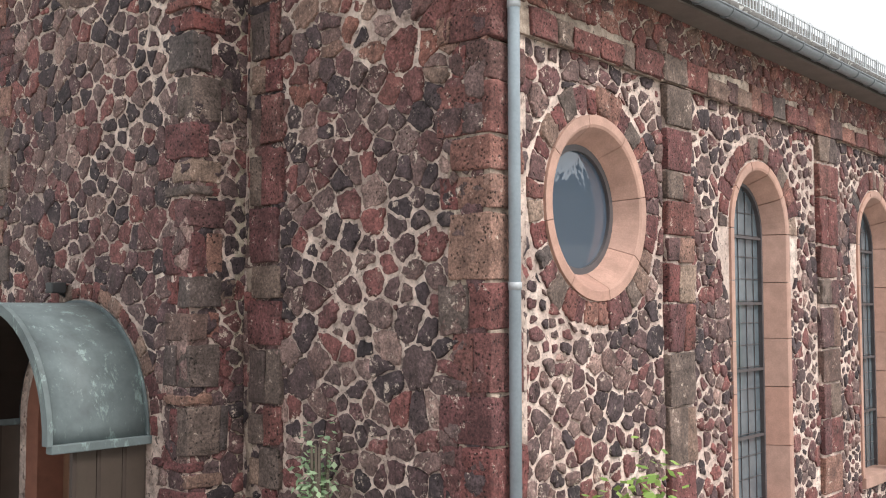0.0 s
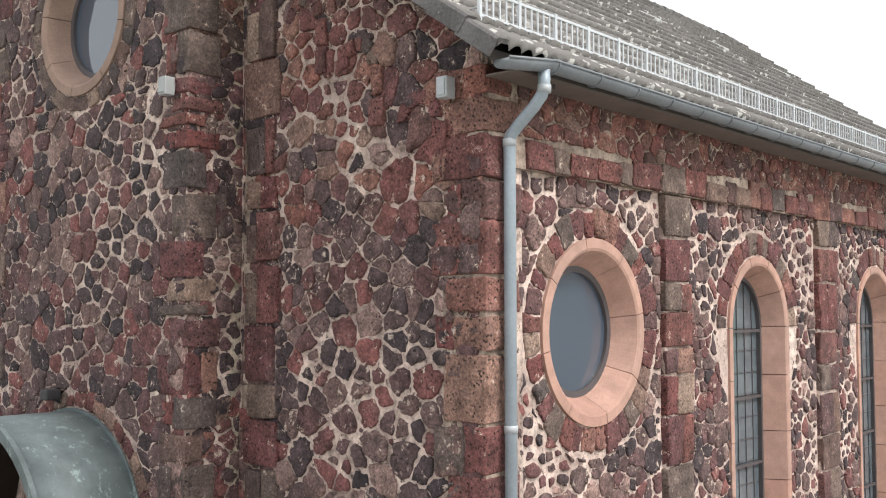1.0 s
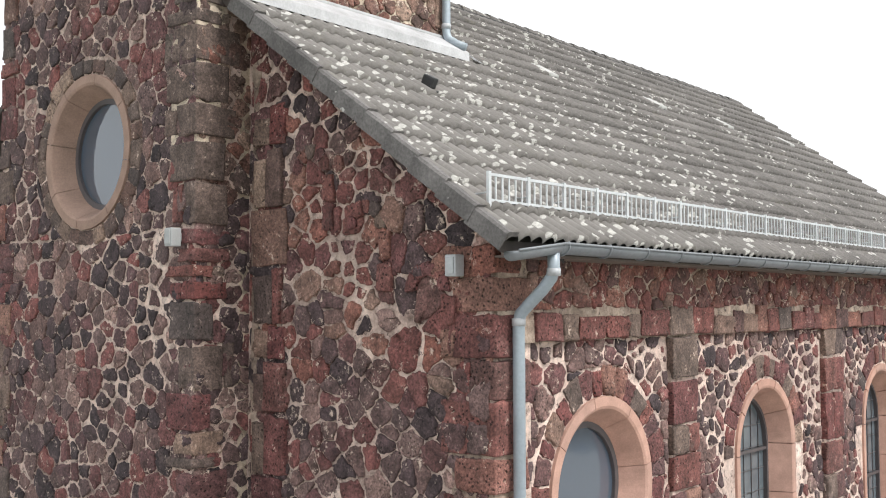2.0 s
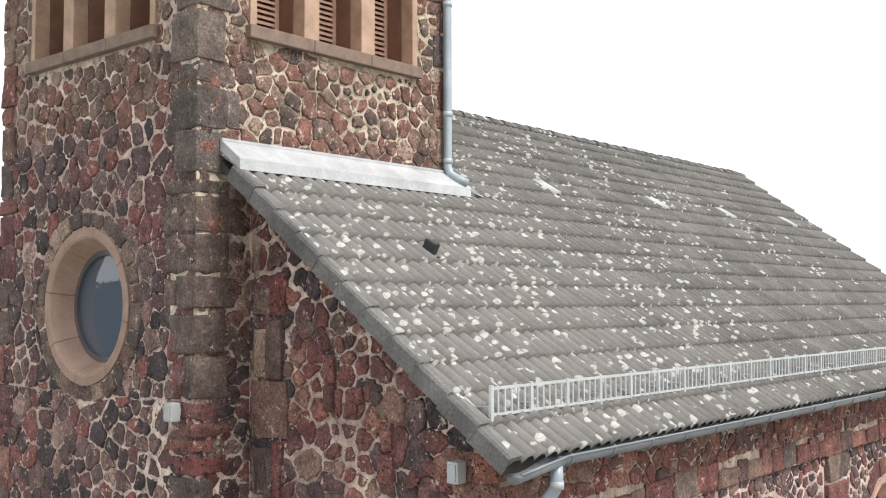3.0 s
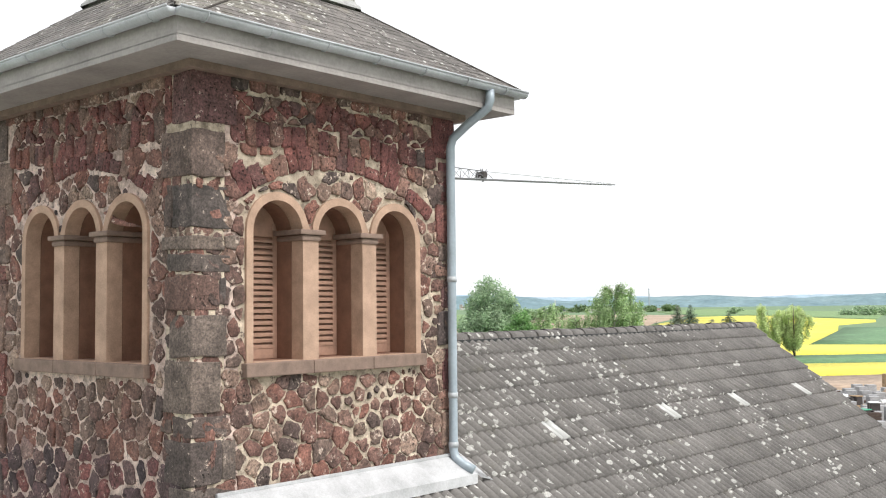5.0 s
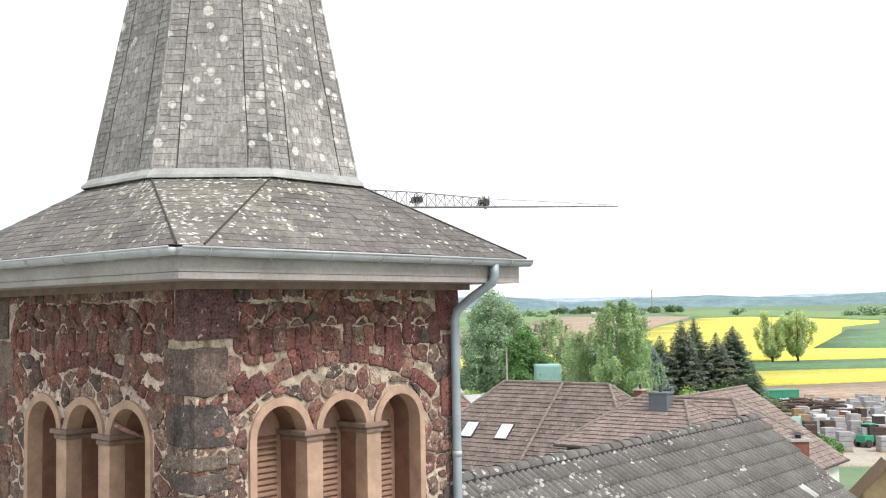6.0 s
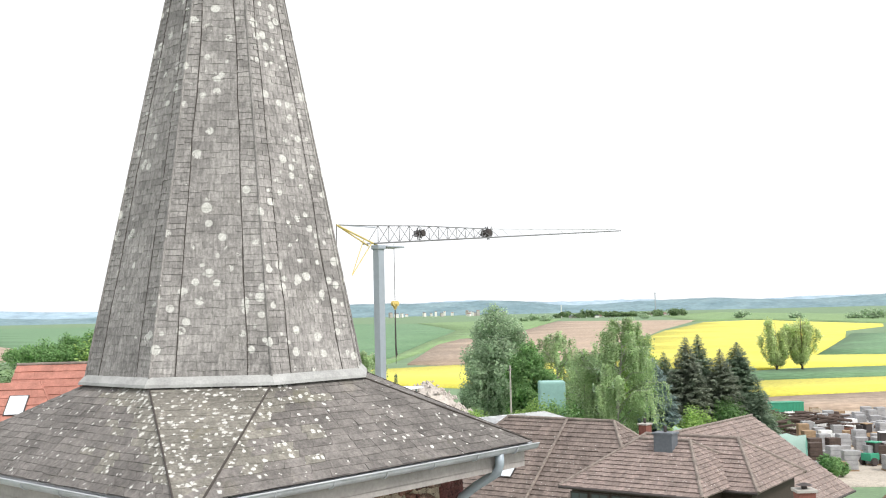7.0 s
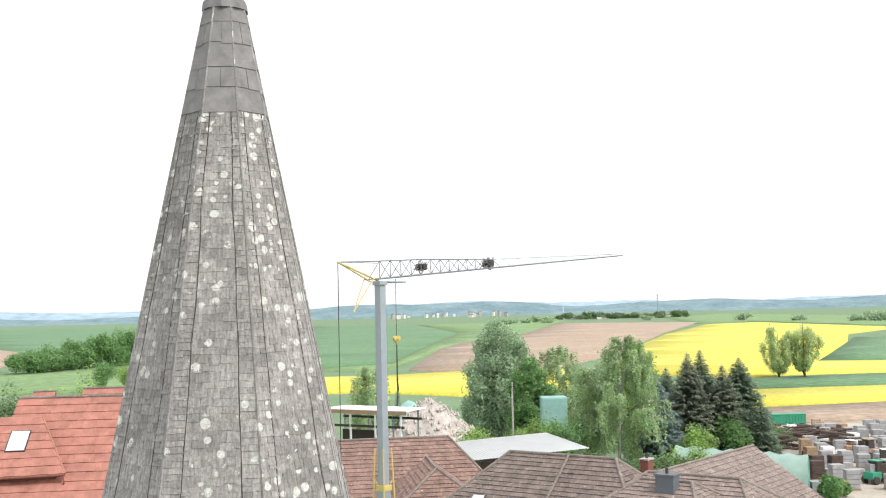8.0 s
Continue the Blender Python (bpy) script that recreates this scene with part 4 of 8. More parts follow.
def belfry(c, place, axis, label):
    """Three joined arches on two piers, with louvres behind."""
    rim = plate(belfry_outline(c, BEL_RIM), [arch(c + k * BEL_STEP, BEL_BOTTOM + 0.01, BEL_SPRING, BEL_R, 16) for k in (-1, 0, 1)], lambda a, b, d: place(a, b, d - 0.03), 0.17)
    win = part("belfry_window", rim, TAN, church, label)

    for k in (-1, 0, 1):
        ca = c + k * BEL_STEP
        inner = arch(ca, BEL_BOTTOM + 0.012, BEL_SPRING, BEL_R - 0.004, 16)
        outer = [(ca - BEL_STEP / 2 + 0.003, BEL_BOTTOM), (ca + BEL_STEP / 2 - 0.003, BEL_BOTTOM), (ca + BEL_STEP / 2 - 0.003, BEL_SPRING + 0.36), (ca - BEL_STEP / 2 + 0.003, BEL_SPRING + 0.36)]
        part("casing", plate(outer, [inner], lambda a, b, d: place(a, b, d + 0.145), 0.33), CASING, win)

    def slab(name, a0, a1, d0, d1, z0, z1, material, bevel=0.01):
        p, q = place(a0, z0, d0), place(a1, z1, d1)
        part(name, boxed(min(p[0], q[0]), max(p[0], q[0]), min(p[1], q[1]), max(p[1], q[1]), z0, z1, bevel), material, win)
    w = BEL_STEP + BEL_R + BEL_RIM + 0.04
    for k in (-1, 0, 1):
        slab("window_sill", c + k * w * 2 / 3 - w / 3 + 0.003, c + k * w * 2 / 3 + w / 3 - 0.003, -0.085, 0.3, BEL_BOTTOM - 0.125, BEL_BOTTOM + 0.004, TAN_DARK, 0.012)
    for k in (-0.5, 0.5):
        slab("capital", c + k * BEL_STEP - 0.165, c + k * BEL_STEP + 0.165, -0.075, 0.36, BEL_SPRING - 0.01, BEL_SPRING + 0.04, TAN_DARK, 0.012)
        slab("capital", c + k * BEL_STEP - 0.125, c + k * BEL_STEP + 0.125, -0.05, 0.35, BEL_SPRING - 0.07, BEL_SPRING - 0.012, TAN_DARK, 0.02)
    for k in (-1, 0, 1):
        ca = c + k * BEL_STEP
        # added dark board, in place of the unlit belfry behind the slats
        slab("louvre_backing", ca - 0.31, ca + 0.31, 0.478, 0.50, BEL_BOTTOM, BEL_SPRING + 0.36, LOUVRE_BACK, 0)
        for s in (-1, 1):
            slab("louvre_stile", ca + s * 0.275 - 0.03, ca + s * 0.275 + 0.03, 0.36, 0.43, BEL_BOTTOM + 0.014, BEL_SPRING + 0.12, LOUVRE)
        slab("louvre_rail", ca - 0.25, ca + 0.25, 0.36, 0.42, BEL_BOTTOM + 0.014, BEL_BOTTOM + 0.12, LOUVRE)
        slab("louvre_head", ca - 0.30, ca + 0.30, 0.37, 0.43, BEL_SPRING - 0.02, BEL_SPRING + 0.31, LOUVRE)
        z = BEL_BOTTOM + 0.13
        while z < BEL_SPRING - 0.05:
            bm = bmesh.new()
            corners = [(-0.25, 0.355, z - 0.012), (-0.25, 0.43, z + 0.046), (-0.25, 0.43, z + 0.064), (-0.25, 0.355, z + 0.012)]
            r0 = [bm.verts.new(place(ca + a, b, d)) for a, d, b in corners]
            r1 = [bm.verts.new(place(ca - a, b, d)) for a, d, b in corners]
            for i in range(4):
                bm.faces.new((r0[i], r0[(i + 1) % 4], r1[(i + 1) % 4], r1[i]))
            bm.faces.new(r0)
            bm.faces.new(r1)
            bmesh.ops.recalc_face_normals(bm, faces=bm.faces)
            part("louvre_slat", bm, LOUVRE, win)
            z += 0.058


belfry(TCX, side_at, 0, "triple arched belfry opening with brown louvres")
belfry(TCY, front_at, 1, "triple arched belfry opening with brown louvres")


# ---- nave roof ----
slope_len = (RIDGE_Y - EAVE_Y) * math.sqrt(1 + SLOPE * SLOPE)
ROWS_N = 18
EXPO = 0.355
COLS_N = 50
TW = (ROOF_X1 - ROOF_X0) / COLS_N
run = Vector((0, 1, SLOPE)).normalized()
up = Vector((0, -SLOPE, 1)).normalized()

deck = bmesh.new()
for sgn in (1, -1):
    y0 = EAVE_Y + 0.03
    prof = [(y0, roof_z(y0) - 0.035), (RIDGE_Y, roof_z(RIDGE_Y) - 0.035), (RIDGE_Y, roof_z(RIDGE_Y) - 0.12), (y0, roof_z(y0) - 0.12)]
    r0 = [deck.verts.new((ROOF_X0 + 0.02, y if sgn > 0 else 2 * RIDGE_Y - y, z)) for y, z in prof]
    r1 = [deck.verts.new((ROOF_X1 - 0.02, y if sgn > 0 else 2 * RIDGE_Y - y, z)) for y, z in prof]
    for i in range(4):
        deck.faces.new((r0[i], r0[(i + 1) % 4], r1[(i + 1) % 4], r1[i]))
    deck.faces.new(r0)
    deck.faces.new(r1)
bmesh.ops.recalc_face_normals(deck, faces=deck.faces)
nave_roof = part("nave_roof", deck, UNDER, church, "grey concrete tile roof spotted with pale lichen")


def tile_shape():
    """One double-roll tile: waved across, with a thick lower lip. x across, y up the slope, z out."""
    us = [k * 0.5 + 0.5 * f for k in (0, 1) for f in (0.03, 0.10, 0.22, 0.36, 0.5, 0.64, 0.78, 0.90, 0.97)]
    n = len(us) - 1
    vs, fs = [], []
    length = EXPO + 0.05
    for yy, zz in ((0.0, -0.010), (0.0, 0.036), (length, -0.010)):
        for u in us:
            roll = abs(math.sin(2 * math.pi * u)) ** 0.75
            vs.append(((u - 0.015) * (TW + 0.004) / 0.97, yy, zz + 0.066 * roll))
    for r in (0, 1):
        for i in range(n):
            fs.append((r * (n + 1) + i, r * (n + 1) + i + 1, (r + 1) * (n + 1) + i + 1, (r + 1) * (n + 1) + i))
    return vs, fs


TV, TF = tile_shape()


def tile_pose(col, row, lift=0.0):
    x = ROOF_X0 + col * TW
    p = Vector((x, EAVE_Y, EAVE_Z)) + run * (row * EXPO - 0.04) + up * (0.004 + lift)
    m = Matrix.Identity(4)
    for i in range(3):
        m[i][0], m[i][1], m[i][2], m[i][3] = (1.0 if i == 0 else 0.0), run[i], up[i], p[i]
    return m


GLASS_TILES = {(18, 12), (28, 12), (36, 12), (45, 12)}
first = None
jv, jf = [], []
singles = 0
for row in range(ROWS_N):
    for col in range(COLS_N):
        y = EAVE_Y + (row + 1) * EXPO * run.y
        x = ROOF_X0 + (col + 0.5) * TW
        if x < TX1 - 0.05 and y > TY0 + 0.2:
            continue
        m = tile_pose(col, row, R.uniform(0, 0.005)) @ pose(0, 0, 0, R.uniform(-0.25, 0.25), 0, R.uniform(-0.15, 0.15))
        if (col, row) in GLASS_TILES:
            pymesh("glass_tile", [m @ Vector((v[0] - 0.08, v[1], v[2] + 0.008)) for v in TV], TF, GLASSTILE, nave_roof, "pale translucent glass tile", True)
        elif col < 19 and singles < 300:
            singles += 1
            if first is None:
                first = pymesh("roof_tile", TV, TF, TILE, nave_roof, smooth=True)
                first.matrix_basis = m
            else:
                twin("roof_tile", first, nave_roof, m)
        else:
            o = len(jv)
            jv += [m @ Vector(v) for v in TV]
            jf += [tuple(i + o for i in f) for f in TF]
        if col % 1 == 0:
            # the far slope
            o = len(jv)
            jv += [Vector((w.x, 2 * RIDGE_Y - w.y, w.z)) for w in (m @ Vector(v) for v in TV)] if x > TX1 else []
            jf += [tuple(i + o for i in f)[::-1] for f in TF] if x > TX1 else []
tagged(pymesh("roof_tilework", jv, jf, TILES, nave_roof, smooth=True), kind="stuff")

# ridge tiles
cap = bmesh.new()
n = 9
prev = None
for yy, r in ((0.0, 0.125), (0.0, 0.14), (0.36, 0.118)):
    ring = [cap.verts.new((yy, -math.cos(math.pi * k / n) * r, math.sin(math.pi * k / n) * r * 0.8)) for k in range(n + 1)]
    if prev:
        for k in range(n):
            cap.faces.new((prev[k], prev[k + 1], ring[k + 1], ring[k]))
    prev = ring
bmesh.ops.recalc_face_normals(cap, faces=cap.faces)
one = part("ridge_tile", cap, TILE, nave_roof, smooth=True)
one.matrix_basis = pose(TX1, RIDGE_Y, roof_z(RIDGE_Y) - 0.02)
x = TX1 + 0.33
while x < ROOF_X1:
    twin("ridge_tile", one, nave_roof, pose(x, RIDGE_Y + R.uniform(-0.01, 0.01), roof_z(RIDGE_Y) - 0.02 + R.uniform(-0.006, 0.008), 0, R.uniform(-1, 1)))
    x += 0.33

# black strip put in as the shadow line below the ridge tiles
part("ridge_strip", boxed(TX1, ROOF_X1 - 0.05, RIDGE_Y - 0.15, RIDGE_Y + 0.15, roof_z(RIDGE_Y) - 0.075, roof_z(RIDGE_Y) - 0.012), BLACK, nave_roof, "dark strip that paints the shadow line under the ridge tiles")

# verge tiles with a hanging side
bm = bmesh.new()
L = EXPO + 0.03
prof = [(0.10, 0.072), (-0.015, 0.070), (-0.03, 0.05), (-0.03, -0.085), (-0.012, -0.085), (-0.008, 0.03), (0.10, 0.035)]
r0 = [bm.verts.new((a, 0, b + 0.008)) for a, b in prof]
r1 = [bm.verts.new((a, L, b - 0.014)) for a, b in prof]
for i in range(len(prof)):
    bm.faces.new((r0[i], r0[(i + 1) % 7], r1[(i + 1) % 7], r1[i]))
bm.faces.new(r0)
bm.faces.new(r1)
bmesh.ops.recalc_face_normals(bm, faces=bm.faces)
vt = part("verge_tile", bm, VERGE, nave_roof)
vt.matrix_basis = tile_pose(0, 0)
for row in range(1, 11):
    twin("verge_tile", vt, nave_roof, tile_pose(0, row, R.uniform(0, 0.004)) @ pose(R.uniform(-0.006, 0.006), 0, 0))
part("eaves_board", boxed(GX - 0.02, ROOF_X1 - 0.02, EAVE_Y + 0.056, NY - 0.06, 5.855, 5.87), SOFFIT, church)
part("eaves_fascia", boxed(ROOF_X0 + 0.06, ROOF_X1 - 0.02, EAVE_Y + 0.036, EAVE_Y + 0.054, 5.855, 5.96), SOFFIT, church)

# snow guard on the lower rows
GY, GZ0, GZ1 = -0.17, 6.235, 6.48
GX0 = 0.19
guard = part("snow_guard", boxed(GX0 - 0.01, ROOF_X1 - 0.3, GY - 0.008, GY + 0.008, GZ1 - 0.022, GZ1), GALV, church, "galvanised lattice snow guard")
part("lower_rail", boxed(GX0 - 0.01, ROOF_X1 - 0.3, GY - 0.008, GY + 0.008, GZ0 + 0.03, GZ0 + 0.05), GALV, guard)
x = GX0
i = 0
rods = bmesh.new()
while x < ROOF_X1 - 0.3:
    if i % 6 == 0:
        part("guard_post", boxed(x - 0.016, x + 0.016, GY - 0.012, GY + 0.012, GZ0 - 0.05, GZ1 + 0.012), GALV, guard)
        part("guard_bracket", tubed([(x, GY + 0.012, GZ0 + 0.10), (x, GY + 0.16, roof_z(GY + 0.16) + 0.055), (x, GY + 0.26, roof_z(GY + 0.26) + 0.05)], 0.007, 6), GALV, guard)
    else:
        box(rods, x - 0.007, x + 0.007, GY - 0.005, GY + 0.005, GZ0 + 0.04, GZ1 - 0.01)
    x += 0.083
    i += 1
tagged(part("guard_rodwork", rods, GALV, guard), kind="stuff")


# ---- gutters and pipes ----
def half_gutter(p0, p1, r, out, material):
    """A half-round channel with a rolled lip between two points."""
    p0, p1, out = Vector(p0), Vector(p1), Vector(out)
    bm = bmesh.new()
    n = 10
    rows = []
    for p in (p0, p1):
        ring = [p + out * (-math.cos(math.pi * k / n) * r) + Vector((0, 0, -math.sin(math.pi * k / n) * r)) for k in range(n + 1)]
        rows.append([bm.verts.new(v) for v in ring])
    for k in range(n):
        bm.faces.new((rows[0][k], rows[0][k + 1], rows[1][k + 1], rows[1][k]))
    for row in rows:
        bm.faces.new(row)
    bmesh.ops.recalc_face_normals(bm, faces=bm.faces)
    bmesh.ops.solidify(bm, geom=list(bm.faces), thickness=0.006)
    tube(bm, [p0 + out * r + Vector((0, 0, 0.004)), p1 + out * r + Vector((0, 0, 0.004))], 0.011, 6)
    return bm


GUT_Y, GUT_Z = -0.452, 5.952
gutter = part("gutter", half_gutter((0.66, GUT_Y, GUT_Z), (ROOF_X1 - 0.02, GUT_Y, GUT_Z), 0.076, (0, -1, 0), ZINC_SHADED), ZINC_SHADED, church, "half-round zinc gutter", True)
# the end piece has sunk a little
part("gutter_end", half_gutter((0.10, GUT_Y + 0.012, GUT_Z - 0.072), (0.665, GUT_Y, GUT_Z - 0.001), 0.075, (0, -1, 0), ZINC_SHADED), ZINC_SHADED, gutter, "sagging end piece of the gutter", True)
x = 0.72
while x < ROOF_X1:
    bm = bmesh.new()
    tube(bm, [(x, GUT_Y + 0.09, GUT_Z + 0.02)] + [(x, GUT_Y + 0.084 * math.cos(a), GUT_Z - 0.084 * math.sin(a)) for a in (math.pi * k / 8 for k in range(9))] + [(x, GUT_Y - 0.07, GUT_Z + 0.02)], 0.008, 5)
    part("gutter_bracket", bm, ZINC_SHADED, gutter)
    x += 0.60


PX, PY = 0.60, -0.135
downpipe = part("downpipe", tubed([(0.62, GUT_Y, 5.885), (0.62, GUT_Y, 5.76), (0.618, GUT_Y + 0.02, 5.70), (0.612, GUT_Y + 0.09, 5.615), (0.602, PY - 0.10, 5.50), (PX, PY - 0.015, 5.42), (PX, PY, 5.34), (PX, PY, 0.0)], 0.048, 16), ZINC_PIPE, church, "blue-grey zinc downpipe", True)
for z in (5.74, 5.36, 3.15, 1.1):
    y = GUT_Y if z > 5.6 else PY
    x = 0.62 if z > 5.6 else PX
    part("pipe_collar", tubed([(x, y, z - 0.03), (x, y, z + 0.03)], 0.054, 16), ZINC, downpipe, smooth=True)
cable = tubed([(0.9, -0.28, 5.98), (0.92, -0.31, 5.90), (0.97, -0.30, 5.86), (1.02, -0.27, 5.88), (1.0, -0.24, 5.95)], 0.012, 6)
tube(cable, [(0.86, -0.26, 5.97), (0.9, -0.3, 5.88), (0.99, -0.29, 5.83), (1.03, -0.25, 5.92)], 0.010, 6)
tagged(part("cable_coil", cable, BLACK), "black coiled cable hanging under the eaves", "cable")

# ---- tower eaves, skirt roof and spire ----
EX0, EX1, EY0, EY1 = -0.75, 3.84, 2.38, 7.12
SCX, SCY = 1.61, 4.78
SP_Z, SP_R, TIP_Z = 13.57, 1.57, 21.2
tower_eaves = part("tower_soffit", boxed(EX0, EX1, EY0, EY1, 12.50, 12.56), FASCIA, church, "grey boxed eaves of the tower")
for x0, x1, y0, y1 in ((EX0, EX1, EY0, EY0 + 0.03), (EX0, EX0 + 0.03, EY0 + 0.03, EY1), (EX1 - 0.03, EX1, EY0 + 0.03, EY1), (EX0 + 0.03, EX1 - 0.03, EY1 - 0.03, EY1)):
    part("fascia_board", boxed(x0, x1, y0, y1, 12.555, 12.76), FASCIA, tower_eaves)
cornice = bmesh.new()
box(cornice, TX0 - 0.12, TX1 + 0.12, TY0 - 0.12, TY1 + 0.12, 12.43, 12.50)
part("cornice_board", cornice, TAN_DARK, tower_eaves)
for a, b, out in (((EX0 - 0.05, EY0 - 0.07, 12.75), (EX1 + 0.10, EY0 - 0.07, 12.75), (0, -1, 0)), ((EX0 - 0.07, EY0 - 0.05, 12.75), (EX0 - 0.07, EY1 + 0.05, 12.75), (-1, 0, 0)),
                  ((EX1 + 0.07, EY0, 12.75), (EX1 + 0.07, EY1, 12.75), (1, 0, 0))):
    g = part("tower_gutter", half_gutter(a, b, 0.065, out, ZINC), ZINC, church, "half-round zinc gutter", True)
    for k in range(7):
        p = Vector(a).lerp(Vector(b), (k + 0.4) / 7)
        o = Vector(out)
        ring = [p + o * (-0.072 * math.cos(t)) + Vector((0, 0, -0.072 * math.sin(t))) for t in (math.pi * j / 6 for j in range(7))]
        part("gutter_bracket", tubed(ring, 0.008, 5), ZINC, g)
TPX, TPY = 3.22, 2.83
tower_pipe = part("tower_downpipe", tubed([(3.30, EY0 - 0.07, 12.70), (3.30, EY0 - 0.07, 12.58), (3.295, EY0 - 0.04, 12.50), (3.25, 2.60, 12.34), (TPX + 0.01, TPY - 0.03, 12.20), (TPX, TPY, 12.1), (TPX, TPY, 8.68), (TPX + 0.005, TPY - 0.03, 8.60), (TPX + 0.03, TPY - 0.13, 8.53), (TPX + 0.08, TPY - 0.23, 8.48)], 0.05, 16), ZINC_PIPE, church, "blue-grey zinc downpipe of the tower", True)
for z in (10.6, 9.3, 8.75):
    part("pipe_collar", tubed([(TPX, TPY, z - 0.03), (TPX, TPY, z + 0.03)], 0.056, 16), ZINC, tower_pipe, smooth=True)

octo = [(SCX + SP_R * math.cos(radians(22.5 + 45 * k)), SCY + SP_R * math.sin(radians(22.5 + 45 * k))) for k in range(8)]


def clad(parent, corners, across, expo, material, joined, near, count, thick=0.012, uneven=0.006):
    """Covers a plane of three or four corners (low left, low right, high right, high left) with lapped shingles."""
    a, b, c, d = [Vector(p) for p in corners]
    rows = max(1, int(((d - a).length + (c - b).length) / 2 / expo))
    made = []
    for r in range(rows):
        t0, t1 = r / rows, min(1.0, (r + 1.35) / rows)
        l0, r0, l1, r1 = a.lerp(d, t0), b.lerp(c, t0), a.lerp(d, t1), b.lerp(c, t1)
        nrm = (r0 + r1 - l0 - l1).cross(l1 - l0).normalized()
        k = max(1, round((r0 - l0).length / across))
        shift = 0.5 * (r % 2) / k
        cuts = [0.0] + [u for u in ((i + 1) / k - shift for i in range(k)) if 0.02 < u < 0.98] + [1.0]
        for u0, u1 in zip(cuts, cuts[1:]):
            lift = thick * R.uniform(0.9, 1.5)
            g = 0.003 / max(0.05, (r0 - l0).length)
            dip = R.uniform(-uneven, uneven)
            p = [l0.lerp(r0, u0 + g) , l0.lerp(r0, u1 - g), l1.lerp(r1, u1 - g), l1.lerp(r1, u0 + g)]
            down = (a - d).normalized() * dip
            v = [p[0] + down, p[1] + down, p[0] + down + nrm * lift, p[1] + down + nrm * lift, p[2] + nrm * 0.002, p[3] + nrm * 0.002]
            f = [(0, 1, 3, 2), (2, 3, 4, 5), (0, 2, 5), (1, 4, 3)]
            made.append((v, f, ((p[0] + p[2]) / 2 - near).length))
    return made


def lay_shingles(parent, made, material, joined, count, name):
    made.sort(key=lambda s: s[2])
    for v, f, _ in made[:count]:
        pymesh(name, v, f, material, parent)
    jv, jf = [], []
    for v, f, _ in made[count:]:
        o = len(jv)
        jv += v
        jf += [tuple(i + o for i in q) for q in f]
    tagged(pymesh(name + "_field", jv, jf, joined, parent), kind="stuff")


# skirt: four sides and four corner triangles
core = bmesh.new()
RX0, RX1, RY0, RY1, RZ = EX0 - 0.06, EX1 + 0.06, EY0 - 0.06, EY1 + 0.06, 12.772
base = [core.verts.new((x, y, RZ)) for x, y in ((RX0, RY0), (RX1, RY0), (RX1, RY1), (RX0, RY1))]
top8 = [core.verts.new((x, y, SP_Z)) for x, y in octo]
foot = core.verts.new((RX0 + 0.27, RY0, RZ))
core.faces.new((foot, base[1], top8[6], top8[5]))
core.faces.new((base[1], base[2], top8[0], top8[7]))
core.faces.new((base[2], base[3], top8[2], top8[1]))
core.faces.new((base[3], base[0], top8[4], top8[3]))
# the corner facet twists, so it is built of narrow strips
left = [base[0]] + [core.verts.new(base[0].co.lerp(top8[4].co, k / 8)) for k in range(1, 8)] + [top8[4]]
right = [foot] + [core.verts.new(foot.co.lerp(top8[5].co, k / 8)) for k in range(1, 8)] + [top8[5]]
for k in range(8):
    core.faces.new((left[k], right[k], right[k + 1], left[k + 1]))
core.faces.new((base[1], top8[7], top8[6]))
core.faces.new((base[2], top8[1], top8[0]))
core.faces.new((base[3], top8[3], top8[2]))
core.faces.new([base[3], base[2], base[1], foot, base[0]])
bmesh.ops.recalc_face_normals(core, faces=core.faces)
skirt = part("skirt_roof", core, SKIRT, church, "low slated skirt roof spotted with lichen")
C3 = [Vector((x, y, RZ)) for x, y in ((RX0, RY0), (RX1, RY0), (RX1, RY1), (RX0, RY1))]
O3 = [Vector((x, y, SP_Z)) for x, y in octo]
near = Vector((0.4, 2.6, 13.1))
F3 = C3[0] + Vector((0.27, 0, 0))
made = []
made += clad(skirt, (F3, C3[1], O3[6], O3[5]), 0.24, 0.15, SKIRT, SKIRTS, near, 0, 0.006, 0.016)
made += clad(skirt, (C3[3], C3[0], O3[4], O3[3]), 0.24, 0.15, SKIRT, SKIRTS, near, 0, 0.006, 0.016)
made += clad(skirt, (C3[1], C3[2], O3[0], O3[7]), 0.24, 0.15, SKIRT, SKIRTS, near, 0, 0.006, 0.016)
e = Vector((0.02, -0.02, 0.0))
old = clad(skirt, (C3[0], F3, O3[5], O3[4]), 0.17, 0.12, SKIRT, SKIRTS, near, 0, 0.005, 0.015)
made += clad(skirt, (C3[1] - e * 0.5, C3[1] + e * 0.5, O3[7], O3[6]), 0.22, 0.13, SKIRT, SKIRTS, near, 0)
# lichen has crept out from the two near hips
ends = [(F3, O3[5]), (C3[0], O3[4])]
fresh = []
for s in made:
    mid = sum(s[0], Vector()) / len(s[0])
    gap = min(((mid - p) - (q - p).normalized() * (mid - p).dot((q - p).normalized())).length for p, q in ends)
    (old if gap < 0.75 * R.random() ** 1.3 and mid.z > RZ + 0.1 else fresh).append(s)
made = fresh
lay_shingles(skirt, made, SKIRT, SKIRTS, 240, "shingle")
for v, f, _ in old:
    pymesh("shingle", v, f, SKIRT_OLD, skirt)
for p, q in ((F3, O3[5]), (C3[0], O3[4]), (C3[1], O3[6]), (C3[1], O3[7])):
    part("hip_strip", tubed([Vector(p) + Vector((0, 0, 0.012)), Vector(q) + Vector((0, 0, 0.012))], 0.010, 6), UNDER, skirt)
